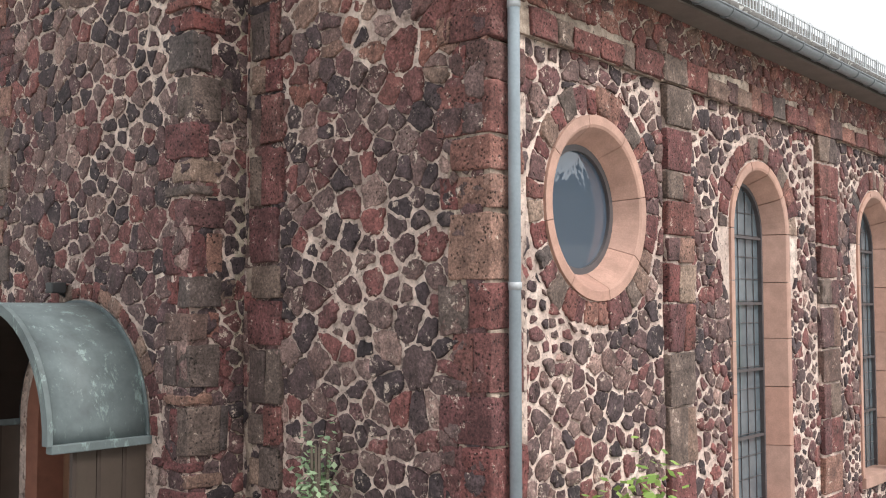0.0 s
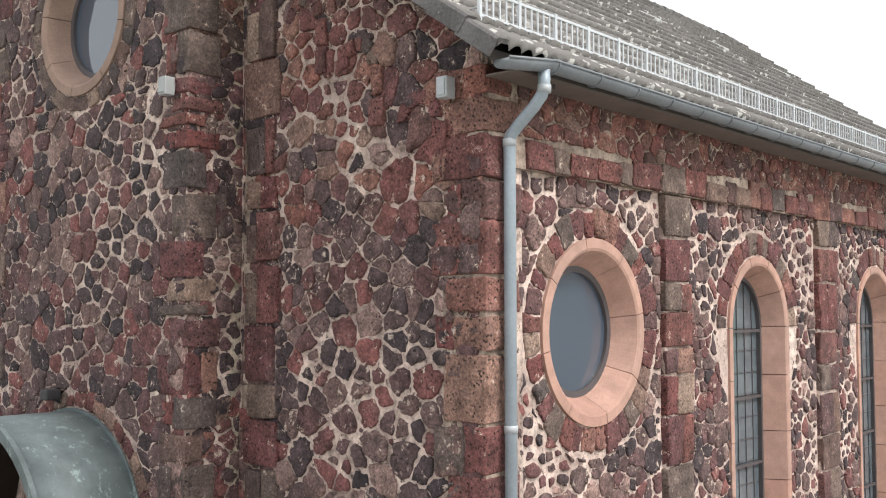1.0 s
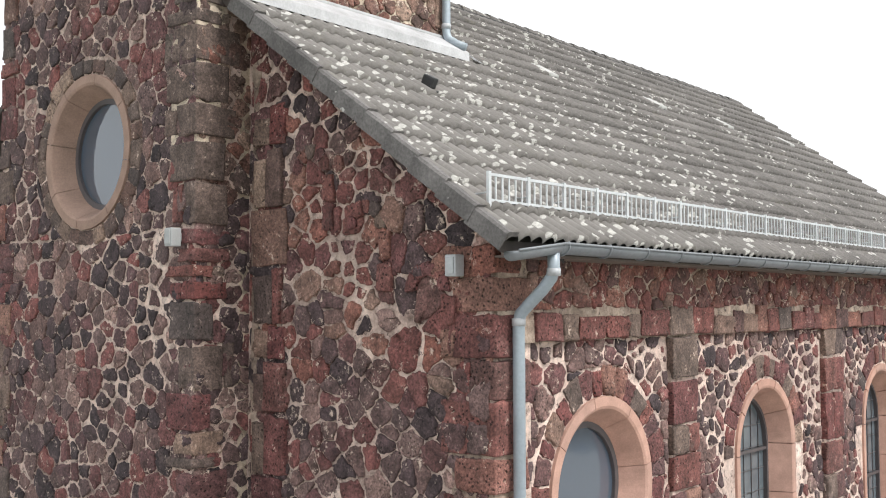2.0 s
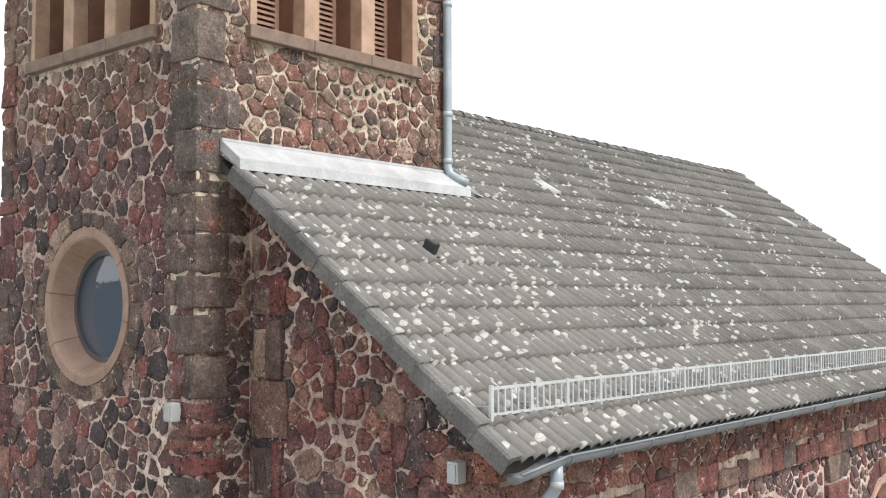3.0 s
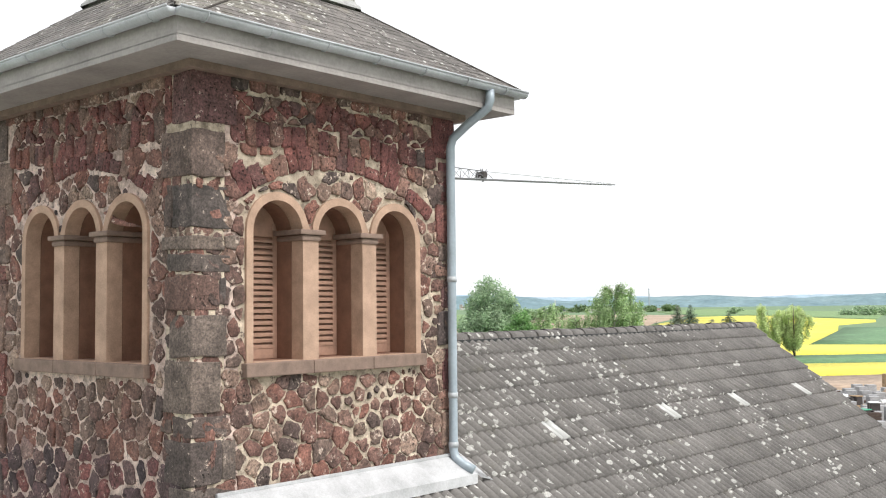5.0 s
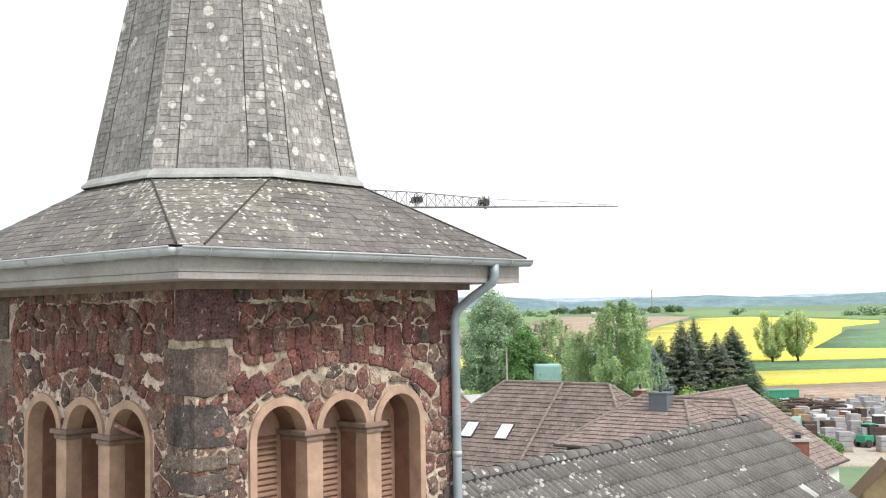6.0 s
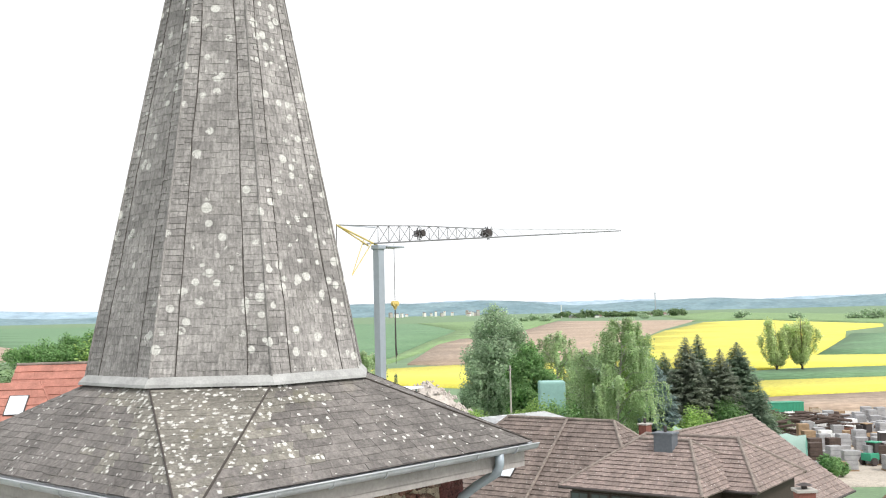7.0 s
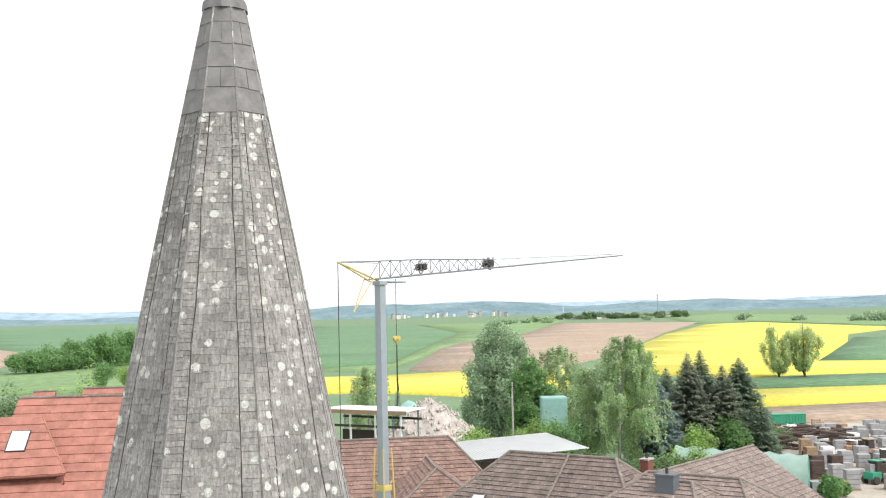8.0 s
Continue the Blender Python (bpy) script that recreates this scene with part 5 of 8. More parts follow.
# pale sheet ring at the foot of the spire
ring = bmesh.new()
lo = [ring.verts.new((SCX + (x - SCX) * 1.045, SCY + (y - SCY) * 1.045, SP_Z + 0.0)) for x, y in octo]
mid = [ring.verts.new((SCX + (x - SCX) * 1.04, SCY + (y - SCY) * 1.04, SP_Z + 0.03)) for x, y in octo]
hi = [ring.verts.new((SCX + (x - SCX) * 0.995, SCY + (y - SCY) * 0.995, SP_Z + 0.10)) for x, y in octo]
for k in range(8):
    j = (k + 1) % 8
    ring.faces.new((lo[k], lo[j], mid[j], mid[k]))
    ring.faces.new((mid[k], mid[j], hi[j], hi[k]))
part("flashing_ring", ring, RING_SHEET, skirt, "pale sheet-metal flashing")

spire_bm = bmesh.new()
CUT_Z = 20.1


def spire_ring(z, grow=1.0):
    k = (TIP_Z - z) / (TIP_Z - SP_Z) * grow
    return [Vector((SCX + (x - SCX) * k, SCY + (y - SCY) * k, z)) for x, y in octo]


r0 = [spire_bm.verts.new(v) for v in spire_ring(SP_Z)]
r1 = [spire_bm.verts.new(v) for v in spire_ring(CUT_Z)]
for k in range(8):
    spire_bm.faces.new((r0[k], r0[(k + 1) % 8], r1[(k + 1) % 8], r1[k]))
spire_bm.faces.new(r1)
spire = part("spire", spire_bm, SLATE, church, "steep octagonal spire of weathered grey shingles")
SHEET_Z = 18.75
made = []
near = Vector((0.6, 3.4, 14.6))
bands = []
lo, hi, top = spire_ring(SP_Z + 0.07), spire_ring(SHEET_Z), spire_ring(CUT_Z)
for k in range(8):
    j = (k + 1) % 8
    cut = [[p.lerp(q, f) for f in (0.0, 0.2, 0.8, 1.0)] for p, q in ((lo[k], lo[j]), (hi[k], hi[j]))]
    made += clad(spire, (cut[0][1], cut[0][2], cut[1][2], cut[1][1]), 0.13, 0.088, SLATE, SLATES, near, 0, 0.005, 0.02)
    for u in (0, 2):
        bands += clad(spire, (cut[0][u], cut[0][u + 1], cut[1][u + 1], cut[1][u]), 0.70, 0.066, SLATE, SLATES, near, 0, 0.007, 0.014)
lay_shingles(spire, made, SLATE, SLATES, 200, "shingle")
lay_shingles(spire, bands, SLATE, SLATES, 100, "hip_shingle")
made = []
for k in range(8):
    j = (k + 1) % 8
    made += clad(spire, (hi[k], hi[j], top[j], top[k]), 0.3, 0.27, SLATE, SLATES, near, 0, 0.010, 0.02)
SHEETMETAL = plain("grey_lead_sheet", (0.205, 0.194, 0.196), 0.65, 0.1, 0.4, 6)
for v, f, _ in made:
    pymesh("lead_sheet", v, f, SHEETMETAL, spire)
for k in range(8):
    part("hip_strip", tubed([lo[k] + (lo[k] - Vector((SCX, SCY, lo[k].z))).normalized() * 0.008, hi[k], top[k]], [0.016, 0.014, 0.012], 6), SLATE, spire)
    # a second seam up the middle of each side
    j = (k + 1) % 8
    for f in (0.2, 0.8):
        p, q = lo[k].lerp(lo[j], f), hi[k].lerp(hi[j], f)
        o = ((p + q) / 2 - Vector((SCX, SCY, (p.z + q.z) / 2)))
        o.z = 0
        part("seam", tubed([p.lerp(q, t) + o.normalized() * 0.004 + (lo[j] - lo[k]).normalized() * R.uniform(-0.016, 0.016) for t in (i / 14 for i in range(15))], 0.006, 5), UNDER, spire)
capm = bmesh.new()
tube(capm, [(SCX, SCY, CUT_Z - 0.1), (SCX, SCY, CUT_Z), (SCX, SCY, CUT_Z + 0.06), (SCX, SCY, CUT_Z + 0.35), (SCX, SCY, CUT_Z + 0.9)], [0.27, 0.255, 0.21, 0.15, 0.03], 10)
part("spire_cap", capm, SHEETMETAL, spire, "lead cap")

# ---- flashing between tower and nave roof ----
fl = bmesh.new()
FX0, FX1 = 0.03, 3.36
zt = roof_z(2.90)
prof = [(TY0 - 0.035, zt + 0.155), (TY0 - 0.05, zt + 0.155), (TY0 - 0.07, zt + 0.146), (TY0 - 0.33, roof_z(TY0 - 0.33) + 0.190), (TY0 - 0.335, roof_z(TY0 - 0.335) + 0.09), (TY0 - 0.035, zt + 0.06)]
r0 = [fl.verts.new((FX0, y, z)) for y, z in prof]
r1 = [fl.verts.new((FX1, y, z)) for y, z in prof]
for i in range(6):
    fl.faces.new((r0[i], r0[(i + 1) % 6], r1[(i + 1) % 6], r1[i]))
fl.faces.new(r0)
fl.faces.new(r1)
bmesh.ops.recalc_face_normals(fl, faces=fl.faces)
flashing = part("flashing", fl, LEAD, church, "pale sheet-metal flashing along the tower")
sk = bmesh.new()
vs = [sk.verts.new(p) for p in ((FX1 - 0.15, TY0 - 0.2, roof_z(TY0 - 0.2) + 0.118), (FX1 + 0.25, TY0 - 0.36, roof_z(TY0 - 0.36) + 0.112), (FX1 + 0.12, TY0 + 0.0, roof_z(TY0) + 0.112), (FX1 + 0.02, TY0 + 0.2, roof_z(TY0 + 0.2) + 0.112), (FX1 - 0.1, TY0 - 0.03, roof_z(TY0) + 0.15))]
sk.faces.new(vs)
bmesh.ops.solidify(sk, geom=list(sk.faces), thickness=0.012)
part("corner_soaker", sk, LEAD, flashing)
for k in range(6):
    x = FX0 + 0.3 + k * 0.55
    part("flashing_seam", boxed(x, x + 0.012, TY0 - 0.06, TY0 - 0.05, zt + 0.10, zt + 0.155), LEAD, flashing)
part("wall_trim", boxed(FX0, FX1 - 0.05, TY0 - 0.065, TY0 - 0.03, zt + 0.15, zt + 0.18, 0.004), LEAD, flashing)

# ---- things on the church ----
VY = 1.62
vent = thing("roof_vent", "small black plastic vent hood on the tiled roof", "roof vent", at=(1.53, VY, roof_z(VY)))
bm = tubed([(0, 0, 0.0), (0, 0, 0.12)], 0.05, 12)
part("pipe", bm, BLACK, vent)
hood = bmesh.new()
box(hood, -0.045, 0.045, -0.09, 0.05, 0.10, 0.21, 0.02)
bmesh.ops.rotate(hood, verts=hood.verts, cent=(0, 0, 0.15), matrix=Matrix.Rotation(radians(28), 3, "X"))
part("hood", hood, BLACK, vent)
part("collar", boxed(-0.08, 0.08, -0.10, 0.09, 0.03, 0.045, 0.008), BLACK, vent)


def wall_lamp(x, y, z, m):
    lamp = thing("flood_lamp", "small pale grey floodlight box fixed to the rubble wall", "lamp", "flood lamps", (x, y, z))
    part("housing", boxed(-0.13, -0.02, -0.06, 0.05, -0.085, 0.085, 0.012), m, lamp)
    part("front_plate", boxed(-0.142, -0.13, -0.045, 0.035, -0.065, 0.065, 0.006), m, lamp)
    part("bracket", boxed(-0.03, 0.06, -0.03, 0.02, -0.04, 0.04, 0.005), GALV, lamp)
    return lamp


wall_lamp(TX0 - 0.03, 3.13, 6.12, BOXGREY)
wall_lamp(GX - 0.03, 0.27, 5.80, ZINC)

# ---- door canopy ----
canopy = thing("door_canopy", "barrel-shaped green-grey copper canopy over the church door", "canopy", at=(TX0, DOOR_C, 0))
CR, CP = 1.25, 1.0
n = 28
sh = bmesh.new()
rows = []
for x in (0.0, -CP):
    rows.append([sh.verts.new((x, CR * math.cos(math.pi * k / n), DOOR_SPRING + CR * math.sin(math.pi * k / n))) for k in range(n + 1)])
for k in range(n):
    sh.faces.new((rows[0][k], rows[0][k + 1], rows[1][k + 1], rows[1][k]))
bmesh.ops.recalc_face_normals(sh, faces=sh.faces)
bmesh.ops.solidify(sh, geom=list(sh.faces), thickness=0.03)
part("shell", sh, PATINA, canopy, smooth=True)
# dark sheet put in for the deep shade under the canopy
ln = bmesh.new()
rows = [[ln.verts.new((x, (CR - 0.05) * math.cos(math.pi * k / n), DOOR_SPRING + (CR - 0.05) * math.sin(math.pi * k / n))) for k in range(n + 1)] for x in (-0.02, -CP + 0.03)]
for k in range(n):
    ln.faces.new((rows[0][k], rows[0][k + 1], rows[1][k + 1], rows[1][k]))
bmesh.ops.solidify(ln, geom=list(ln.faces), thickness=0.015)
part("lining", ln, LOUVRE_BACK, canopy, "added dark sheet for the shade under the canopy", smooth=True)
path = [(CR * math.cos(math.pi * k / n), DOOR_SPRING + CR * math.sin(math.pi * k / n), math.cos(math.pi * k / n), math.sin(math.pi * k / n)) for k in range(n + 1)]
part("front_rim", sweep(path, [(-0.06, 0.0), (0.035, 0.0), (0.035, 0.05), (-0.06, 0.05)], lambda a, b, d: (-CP - 0.03 + d, a, b), False), PATINA, canopy)
for x in (-0.02,):
    part("standing_seam", sweep(path, [(0.0, 0.0), (0.03, 0.0), (0.03, 0.025), (0.0, 0.025)], lambda a, b, d, x=x: (x - 0.02 + d, a, b), False), PATINA, canopy)
for s in (-1, 1):
    part("side_rail", boxed(-CP, -0.0, s * CR - 0.05, s * CR + 0.05, DOOR_SPRING - 0.07, DOOR_SPRING + 0.01, 0.01), PATINA, canopy)
    part("side_panel", boxed(-CP * 0.72, -0.01, s * CR * 0.96 - 0.012, s * CR * 0.96 + 0.012, 0.02, DOOR_SPRING - 0.07), FROST, canopy)
    for x in (-CP * 0.74, -0.24, -0.50):
        part("panel_post", boxed(x - 0.02, x + 0.02, s * CR * 0.96 - 0.025, s * CR * 0.96 + 0.025, 0.0, DOOR_SPRING - 0.06), LOUVRE_BACK, canopy)
door = thing("church_door", "dark wooden double door in a red-brown stone arch", "door", at=(TX0 + 0.3, DOOR_C, 0))
part("leaf", plate(arch(0, 0.02, DOOR_SPRING, DOOR_R - 0.16), [], lambda a, b, d: (d, a, b), 0.06), WOOD, door)
pa = arch(0, 0.02, DOOR_SPRING, 1.0, 20)
path = [(1.0, 0.02, 1, 0)] + [(math.cos(math.pi * k / 20), DOOR_SPRING + math.sin(math.pi * k / 20), math.cos(math.pi * k / 20), math.sin(math.pi * k / 20)) for k in range(21)] + [(-1.0, 0.02, -1, 0)]
part("door_surround", sweep(path, [(-0.18, -0.30), (0.01, -0.33), (0.01, 0.0), (-0.18, 0.05)], lambda a, b, d: (d, a, b), False), DOORRED, door)
lampc = thing("canopy_lamp", "small dark spotlight above the door canopy", "lamp", at=(TX0 - 0.1, 5.08, 3.16))
part("head", boxed(-0.10, 0.06, -0.07, 0.07, -0.02, 0.09, 0.015), BLACK, lampc)
part("arm", tubed([(0.0, 0, 0.0), (0.1, 0, -0.06)], 0.018, 6), BLACK, lampc)

# ---- ground, fields and hills ----
U, S = Vector((math.cos(radians(41.5)), math.sin(radians(41.5)))), Vector((math.sin(radians(41.5)), -math.cos(radians(41.5))))
HOME = Vector((-5.57, -4.85))
LEVELS = ((0, 0.0), (40, -0.3), (75, -1.5), (120, -5.5), (200, -6.5), (330, -6.5), (800, -5.0), (1500, -2.0), (2600, 2.0), (4900, 6.0))


def off(d, s):
    """A place d metres out over the village and s metres across it."""
    p = HOME + U * d + S * s
    return p.x, p.y


def land(x, y):
    r = math.hypot(x - HOME.x, y - HOME.y)
    for (r0, z0), (r1, z1) in zip(LEVELS, LEVELS[1:]):
        if r <= r1:
            k = (r - r0) / (r1 - r0)
            return z0 + (z1 - z0) * k * k * (3 - 2 * k)
    return LEVELS[-1][1]


def grown(name, low, high, patch, fine, rough=0.95, rows=None):
    """Soil or crop: broad patches and a fine grain."""
    n = Nodes(name, rough)
    mid = tuple((a + b) / 2 for a, b in zip(low, high))
    c = n.ramp(n.noise(patch, 5, 0.6), (0.3, low), (0.5, mid), (0.7, high))
    c = n.mix(0.45, c, n.mix(1.0, c, n.ramp(n.noise(fine, 4, 0.7), (0.3, 0.5), (0.7, 1.5)), "MULTIPLY"))
    if rows:
        c = n.mix(0.35, c, n.mix(1.0, c, n.ramp(n.noise(rows, 2, 0.5, n.stretch(0.75, -0.9, 0.1)), (0.42, 0.6), (0.58, 1.25)), "MULTIPLY"))
    n.colour(c)
    return n.m


GRASS = grown("rough_grass", (0.115, 0.19, 0.10), (0.165, 0.25, 0.135), 0.06, 1.5)
CROP = grown("green_cereal", (0.105, 0.205, 0.105), (0.135, 0.245, 0.125), 0.012, 0.4, rows=0.35)
CROP_LIGHT = grown("light_green_cereal", (0.155, 0.255, 0.105), (0.20, 0.30, 0.13), 0.015, 0.4, rows=0.35)
RAPE = grown("flowering_rape", (0.53, 0.475, 0.075), (0.66, 0.60, 0.10), 0.03, 0.8)
SOIL = grown("ploughed_soil", (0.33, 0.25, 0.185), (0.41, 0.315, 0.24), 0.02, 0.6, rows=0.4)
GRAVEL = grown("pale_yard_gravel", (0.34, 0.30, 0.25), (0.50, 0.45, 0.39), 0.12, 2.5)
BOUNCE_PAVING = grown("grey_bounce_paving", (0.27, 0.255, 0.235), (0.38, 0.36, 0.335), 0.5, 9.0)
# the haze of the air is put into these two hill colours as blue
HAZED_WOODS = grown("hazed_far_woods", (0.11, 0.185, 0.215), (0.20, 0.29, 0.315), 0.012, 0.06)
HAZED_HILLS = grown("hazed_blue_hills", (0.26, 0.36, 0.44), (0.34, 0.44, 0.51), 0.004, 0.02)

gv, gf = [], []
radii = [0, 6, 12, 20, 30, 42, 58, 75, 95, 120, 150, 190, 240, 330, 450, 620, 800, 1100, 1500, 2000, 2600, 3400, 4400, 4900]
SPOKES = 96
gv.append((HOME.x, HOME.y, 0.0))
for r in radii[1:]:
    for k in range(SPOKES):
        a = 2 * math.pi * k / SPOKES
        x, y = HOME.x + r * math.cos(a), HOME.y + r * math.sin(a)
        gv.append((x, y, land(x, y)))
for k in range(SPOKES):
    gf.append((0, 1 + k, 1 + (k + 1) % SPOKES))
for i in range(len(radii) - 2):
    o = 1 + i * SPOKES
    for k in range(SPOKES):
        gf.append((o + k, o + SPOKES + k, o + SPOKES + (k + 1) % SPOKES, o + (k + 1) % SPOKES))
tagged(pymesh("ground", gv, gf, GRASS, smooth=True), "rolling green farmland round the village", "ground", kind="structure")


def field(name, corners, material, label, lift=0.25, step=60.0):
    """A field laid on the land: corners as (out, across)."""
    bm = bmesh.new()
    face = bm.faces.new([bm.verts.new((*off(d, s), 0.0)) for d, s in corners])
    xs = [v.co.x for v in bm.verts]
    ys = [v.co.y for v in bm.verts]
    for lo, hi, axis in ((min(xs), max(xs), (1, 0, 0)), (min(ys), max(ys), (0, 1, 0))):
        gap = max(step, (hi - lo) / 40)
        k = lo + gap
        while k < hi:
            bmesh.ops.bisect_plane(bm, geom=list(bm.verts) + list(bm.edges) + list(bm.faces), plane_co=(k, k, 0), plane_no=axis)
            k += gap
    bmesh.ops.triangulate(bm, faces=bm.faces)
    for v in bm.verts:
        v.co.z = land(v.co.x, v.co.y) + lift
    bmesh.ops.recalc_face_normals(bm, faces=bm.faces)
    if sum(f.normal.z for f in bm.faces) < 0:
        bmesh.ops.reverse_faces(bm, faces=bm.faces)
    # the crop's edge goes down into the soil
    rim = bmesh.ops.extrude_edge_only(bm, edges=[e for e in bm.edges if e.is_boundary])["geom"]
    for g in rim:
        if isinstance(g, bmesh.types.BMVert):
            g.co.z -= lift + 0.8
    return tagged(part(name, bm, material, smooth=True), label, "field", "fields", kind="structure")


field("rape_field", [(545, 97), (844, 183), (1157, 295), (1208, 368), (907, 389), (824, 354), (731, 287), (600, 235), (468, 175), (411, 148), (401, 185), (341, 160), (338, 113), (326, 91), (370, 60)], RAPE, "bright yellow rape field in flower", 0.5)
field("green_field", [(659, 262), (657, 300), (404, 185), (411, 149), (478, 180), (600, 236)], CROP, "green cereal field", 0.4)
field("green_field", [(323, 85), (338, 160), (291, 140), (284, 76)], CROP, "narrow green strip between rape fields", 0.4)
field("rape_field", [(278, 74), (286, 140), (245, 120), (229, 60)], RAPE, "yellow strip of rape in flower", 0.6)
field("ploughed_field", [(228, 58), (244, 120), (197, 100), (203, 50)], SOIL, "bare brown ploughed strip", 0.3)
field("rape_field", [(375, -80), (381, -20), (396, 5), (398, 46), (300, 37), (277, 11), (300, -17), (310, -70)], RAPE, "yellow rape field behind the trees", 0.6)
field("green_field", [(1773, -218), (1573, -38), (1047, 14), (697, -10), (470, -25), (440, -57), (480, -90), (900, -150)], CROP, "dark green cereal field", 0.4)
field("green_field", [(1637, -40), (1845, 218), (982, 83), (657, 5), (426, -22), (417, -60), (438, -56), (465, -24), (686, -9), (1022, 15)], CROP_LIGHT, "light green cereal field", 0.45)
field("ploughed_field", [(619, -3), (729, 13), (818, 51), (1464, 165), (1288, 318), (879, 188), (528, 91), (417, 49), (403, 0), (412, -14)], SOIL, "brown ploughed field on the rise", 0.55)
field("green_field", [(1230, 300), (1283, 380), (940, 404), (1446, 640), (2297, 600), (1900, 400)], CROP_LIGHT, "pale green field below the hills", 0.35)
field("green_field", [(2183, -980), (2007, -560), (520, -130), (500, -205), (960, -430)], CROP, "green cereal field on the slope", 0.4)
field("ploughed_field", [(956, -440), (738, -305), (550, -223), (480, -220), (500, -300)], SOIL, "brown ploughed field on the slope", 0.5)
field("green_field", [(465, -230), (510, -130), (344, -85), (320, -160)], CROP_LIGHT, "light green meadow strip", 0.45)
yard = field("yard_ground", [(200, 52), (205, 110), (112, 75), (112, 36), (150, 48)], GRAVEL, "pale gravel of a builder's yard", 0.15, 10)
yard["category"] = "yard"
# unseen paving, widened and lightened to bounce neutral light onto the walls
bounce_pave = part("pavement", boxed(-30, 36, -30, 30, -0.7, 0.012), BOUNCE_PAVING)
tagged(bounce_pave, "unseen grey paving that bounces light onto the church", "pavement", kind="structure")


def hills(name, dist, spread, base, crest, material, label, seed):
    """A long wooded ridge with a gently uneven crest."""
    rng = random.Random(seed)
    n = 160
    vs, fs = [], []
    bumps = [(rng.uniform(0.6, 3.2), rng.uniform(0, 6.28), rng.uniform(0.3, 1.0)) for _ in range(6)]
    for i in range(n + 1):
        s = -spread + 2 * spread * i / n
        z = crest(s / spread) + sum(3.2 * w * math.sin(f * 3.0 * s / spread * 3 + p) for f, p, w in bumps) + rng.uniform(-1.6, 1.6)
        d = dist * (1 - 0.08 * (s / spread) ** 2)
        for dd, zz in ((-260, base), (-120, base + (z - base) * 0.62), (0, z), (200, base)):
            vs.append((*off(d + dd, s), zz))
    for i in range(n):
        for k in range(3):
            fs.append((i * 4 + k, i * 4 + k + 1, i * 4 + 5 + k, i * 4 + 4 + k))
    ob = pymesh(name, vs, fs, material, smooth=True)
    return tagged(ob, label, "hills", kind="structure")


hills("wooded_hills", 3900, 3000, 2.0, lambda q: 46 + 10 * math.exp(-((q + 0.02) / 0.1) ** 2) - 4 * q - 16 * math.exp(-((q - 0.16) / 0.05) ** 2) - 22 * (q < -0.12) * min(1, (-q - 0.12) * 8), HAZED_WOODS, "low wooded hills on the horizon, blue-green with painted haze", 4)
hills("far_hills", 4500, 3000, 2.0, lambda q: 52 + 8 * math.sin(q * 9 + 1), HAZED_HILLS, "far hills with blue haze in their colour", 9)

# ---- trees ----
BARK = plain("grey_brown_bark", (0.12, 0.095, 0.075), 0.9, vary=0.3, scale=4)
BIRCH_BARK = plain("pale_birch_bark", (0.42, 0.40, 0.36), 0.85, vary=0.35, scale=3)


def foliage(name, low, high):
    n = Nodes(name, 0.65)
    c = n.ramp(n.chance(True), (0.0, low), (0.6, tuple((a + b) / 2 for a, b in zip(low, high))), (1.0, high))
    c = n.mix(1.0, c, n.ramp(n.noise(0.5, 3), (0.3, 0.7), (0.7, 1.3)), "MULTIPLY")
    n.colour(c)
    thin = n.t.nodes.new("ShaderNodeBsdfTranslucent")
    n.t.links.new(c, thin.inputs["Color"])
    both = n.t.nodes.new("ShaderNodeMixShader")
    both.inputs["Fac"].default_value = 0.5
    n.t.links.new(n.b.outputs["BSDF"], both.inputs[1])
    n.t.links.new(thin.outputs["BSDF"], both.inputs[2])
    n.t.links.new(both.outputs["Shader"], n.t.nodes["Material Output"].inputs["Surface"])
    return n.m


# leaf tones are raised and greyed to carry the haze of distance
LEAF_WILLOW = foliage("willow_leaf", (0.26, 0.375, 0.235), (0.52, 0.65, 0.43))
LEAF_GREEN = foliage("fresh_leaf", (0.135, 0.27, 0.10), (0.29, 0.48, 0.18))
LEAF_BIRCH = foliage("birch_leaf", (0.30, 0.43, 0.22), (0.54, 0.66, 0.36))
LEAF_POPLAR = foliage("pale_spring_leaf", (0.46, 0.56, 0.26), (0.70, 0.78, 0.42))
LEAF_BUSH = foliage("bush_leaf", (0.20, 0.33, 0.09), (0.43, 0.60, 0.18))
LEAF_DARK = foliage("dark_hedge_leaf", (0.12, 0.20, 0.095), (0.25, 0.35, 0.16))
NEEDLE = foliage("spruce_needle", (0.155, 0.225, 0.165), (0.32, 0.40, 0.28))
NEEDLE_BROWN = foliage("brownish_spruce_needle", (0.19, 0.23, 0.18), (0.36, 0.395, 0.295))
NEEDLE_BLUE = foliage("blue_spruce_needle", (0.21, 0.29, 0.28), (0.40, 0.50, 0.475))


def quads(name, corners, material, parent):
    """One mesh of loose four-cornered leaves, from an array of n x 4 x 3."""
    n = len(corners)
    me = bpy.data.meshes.new(name)
    me.vertices.add(n * 4)
    me.vertices.foreach_set("co", np.ascontiguousarray(corners, dtype=np.float32).ravel())
    me.loops.add(n * 4)
    me.loops.foreach_set("vertex_index", np.arange(n * 4, dtype=np.int32))
    me.polygons.add(n)
    me.polygons.foreach_set("loop_start", np.arange(0, n * 4, 4, dtype=np.int32))
    me.materials.append(material)
    me.update(calc_edges=True)
    ob = new(name, me)
    ob.parent = parent
    return ob


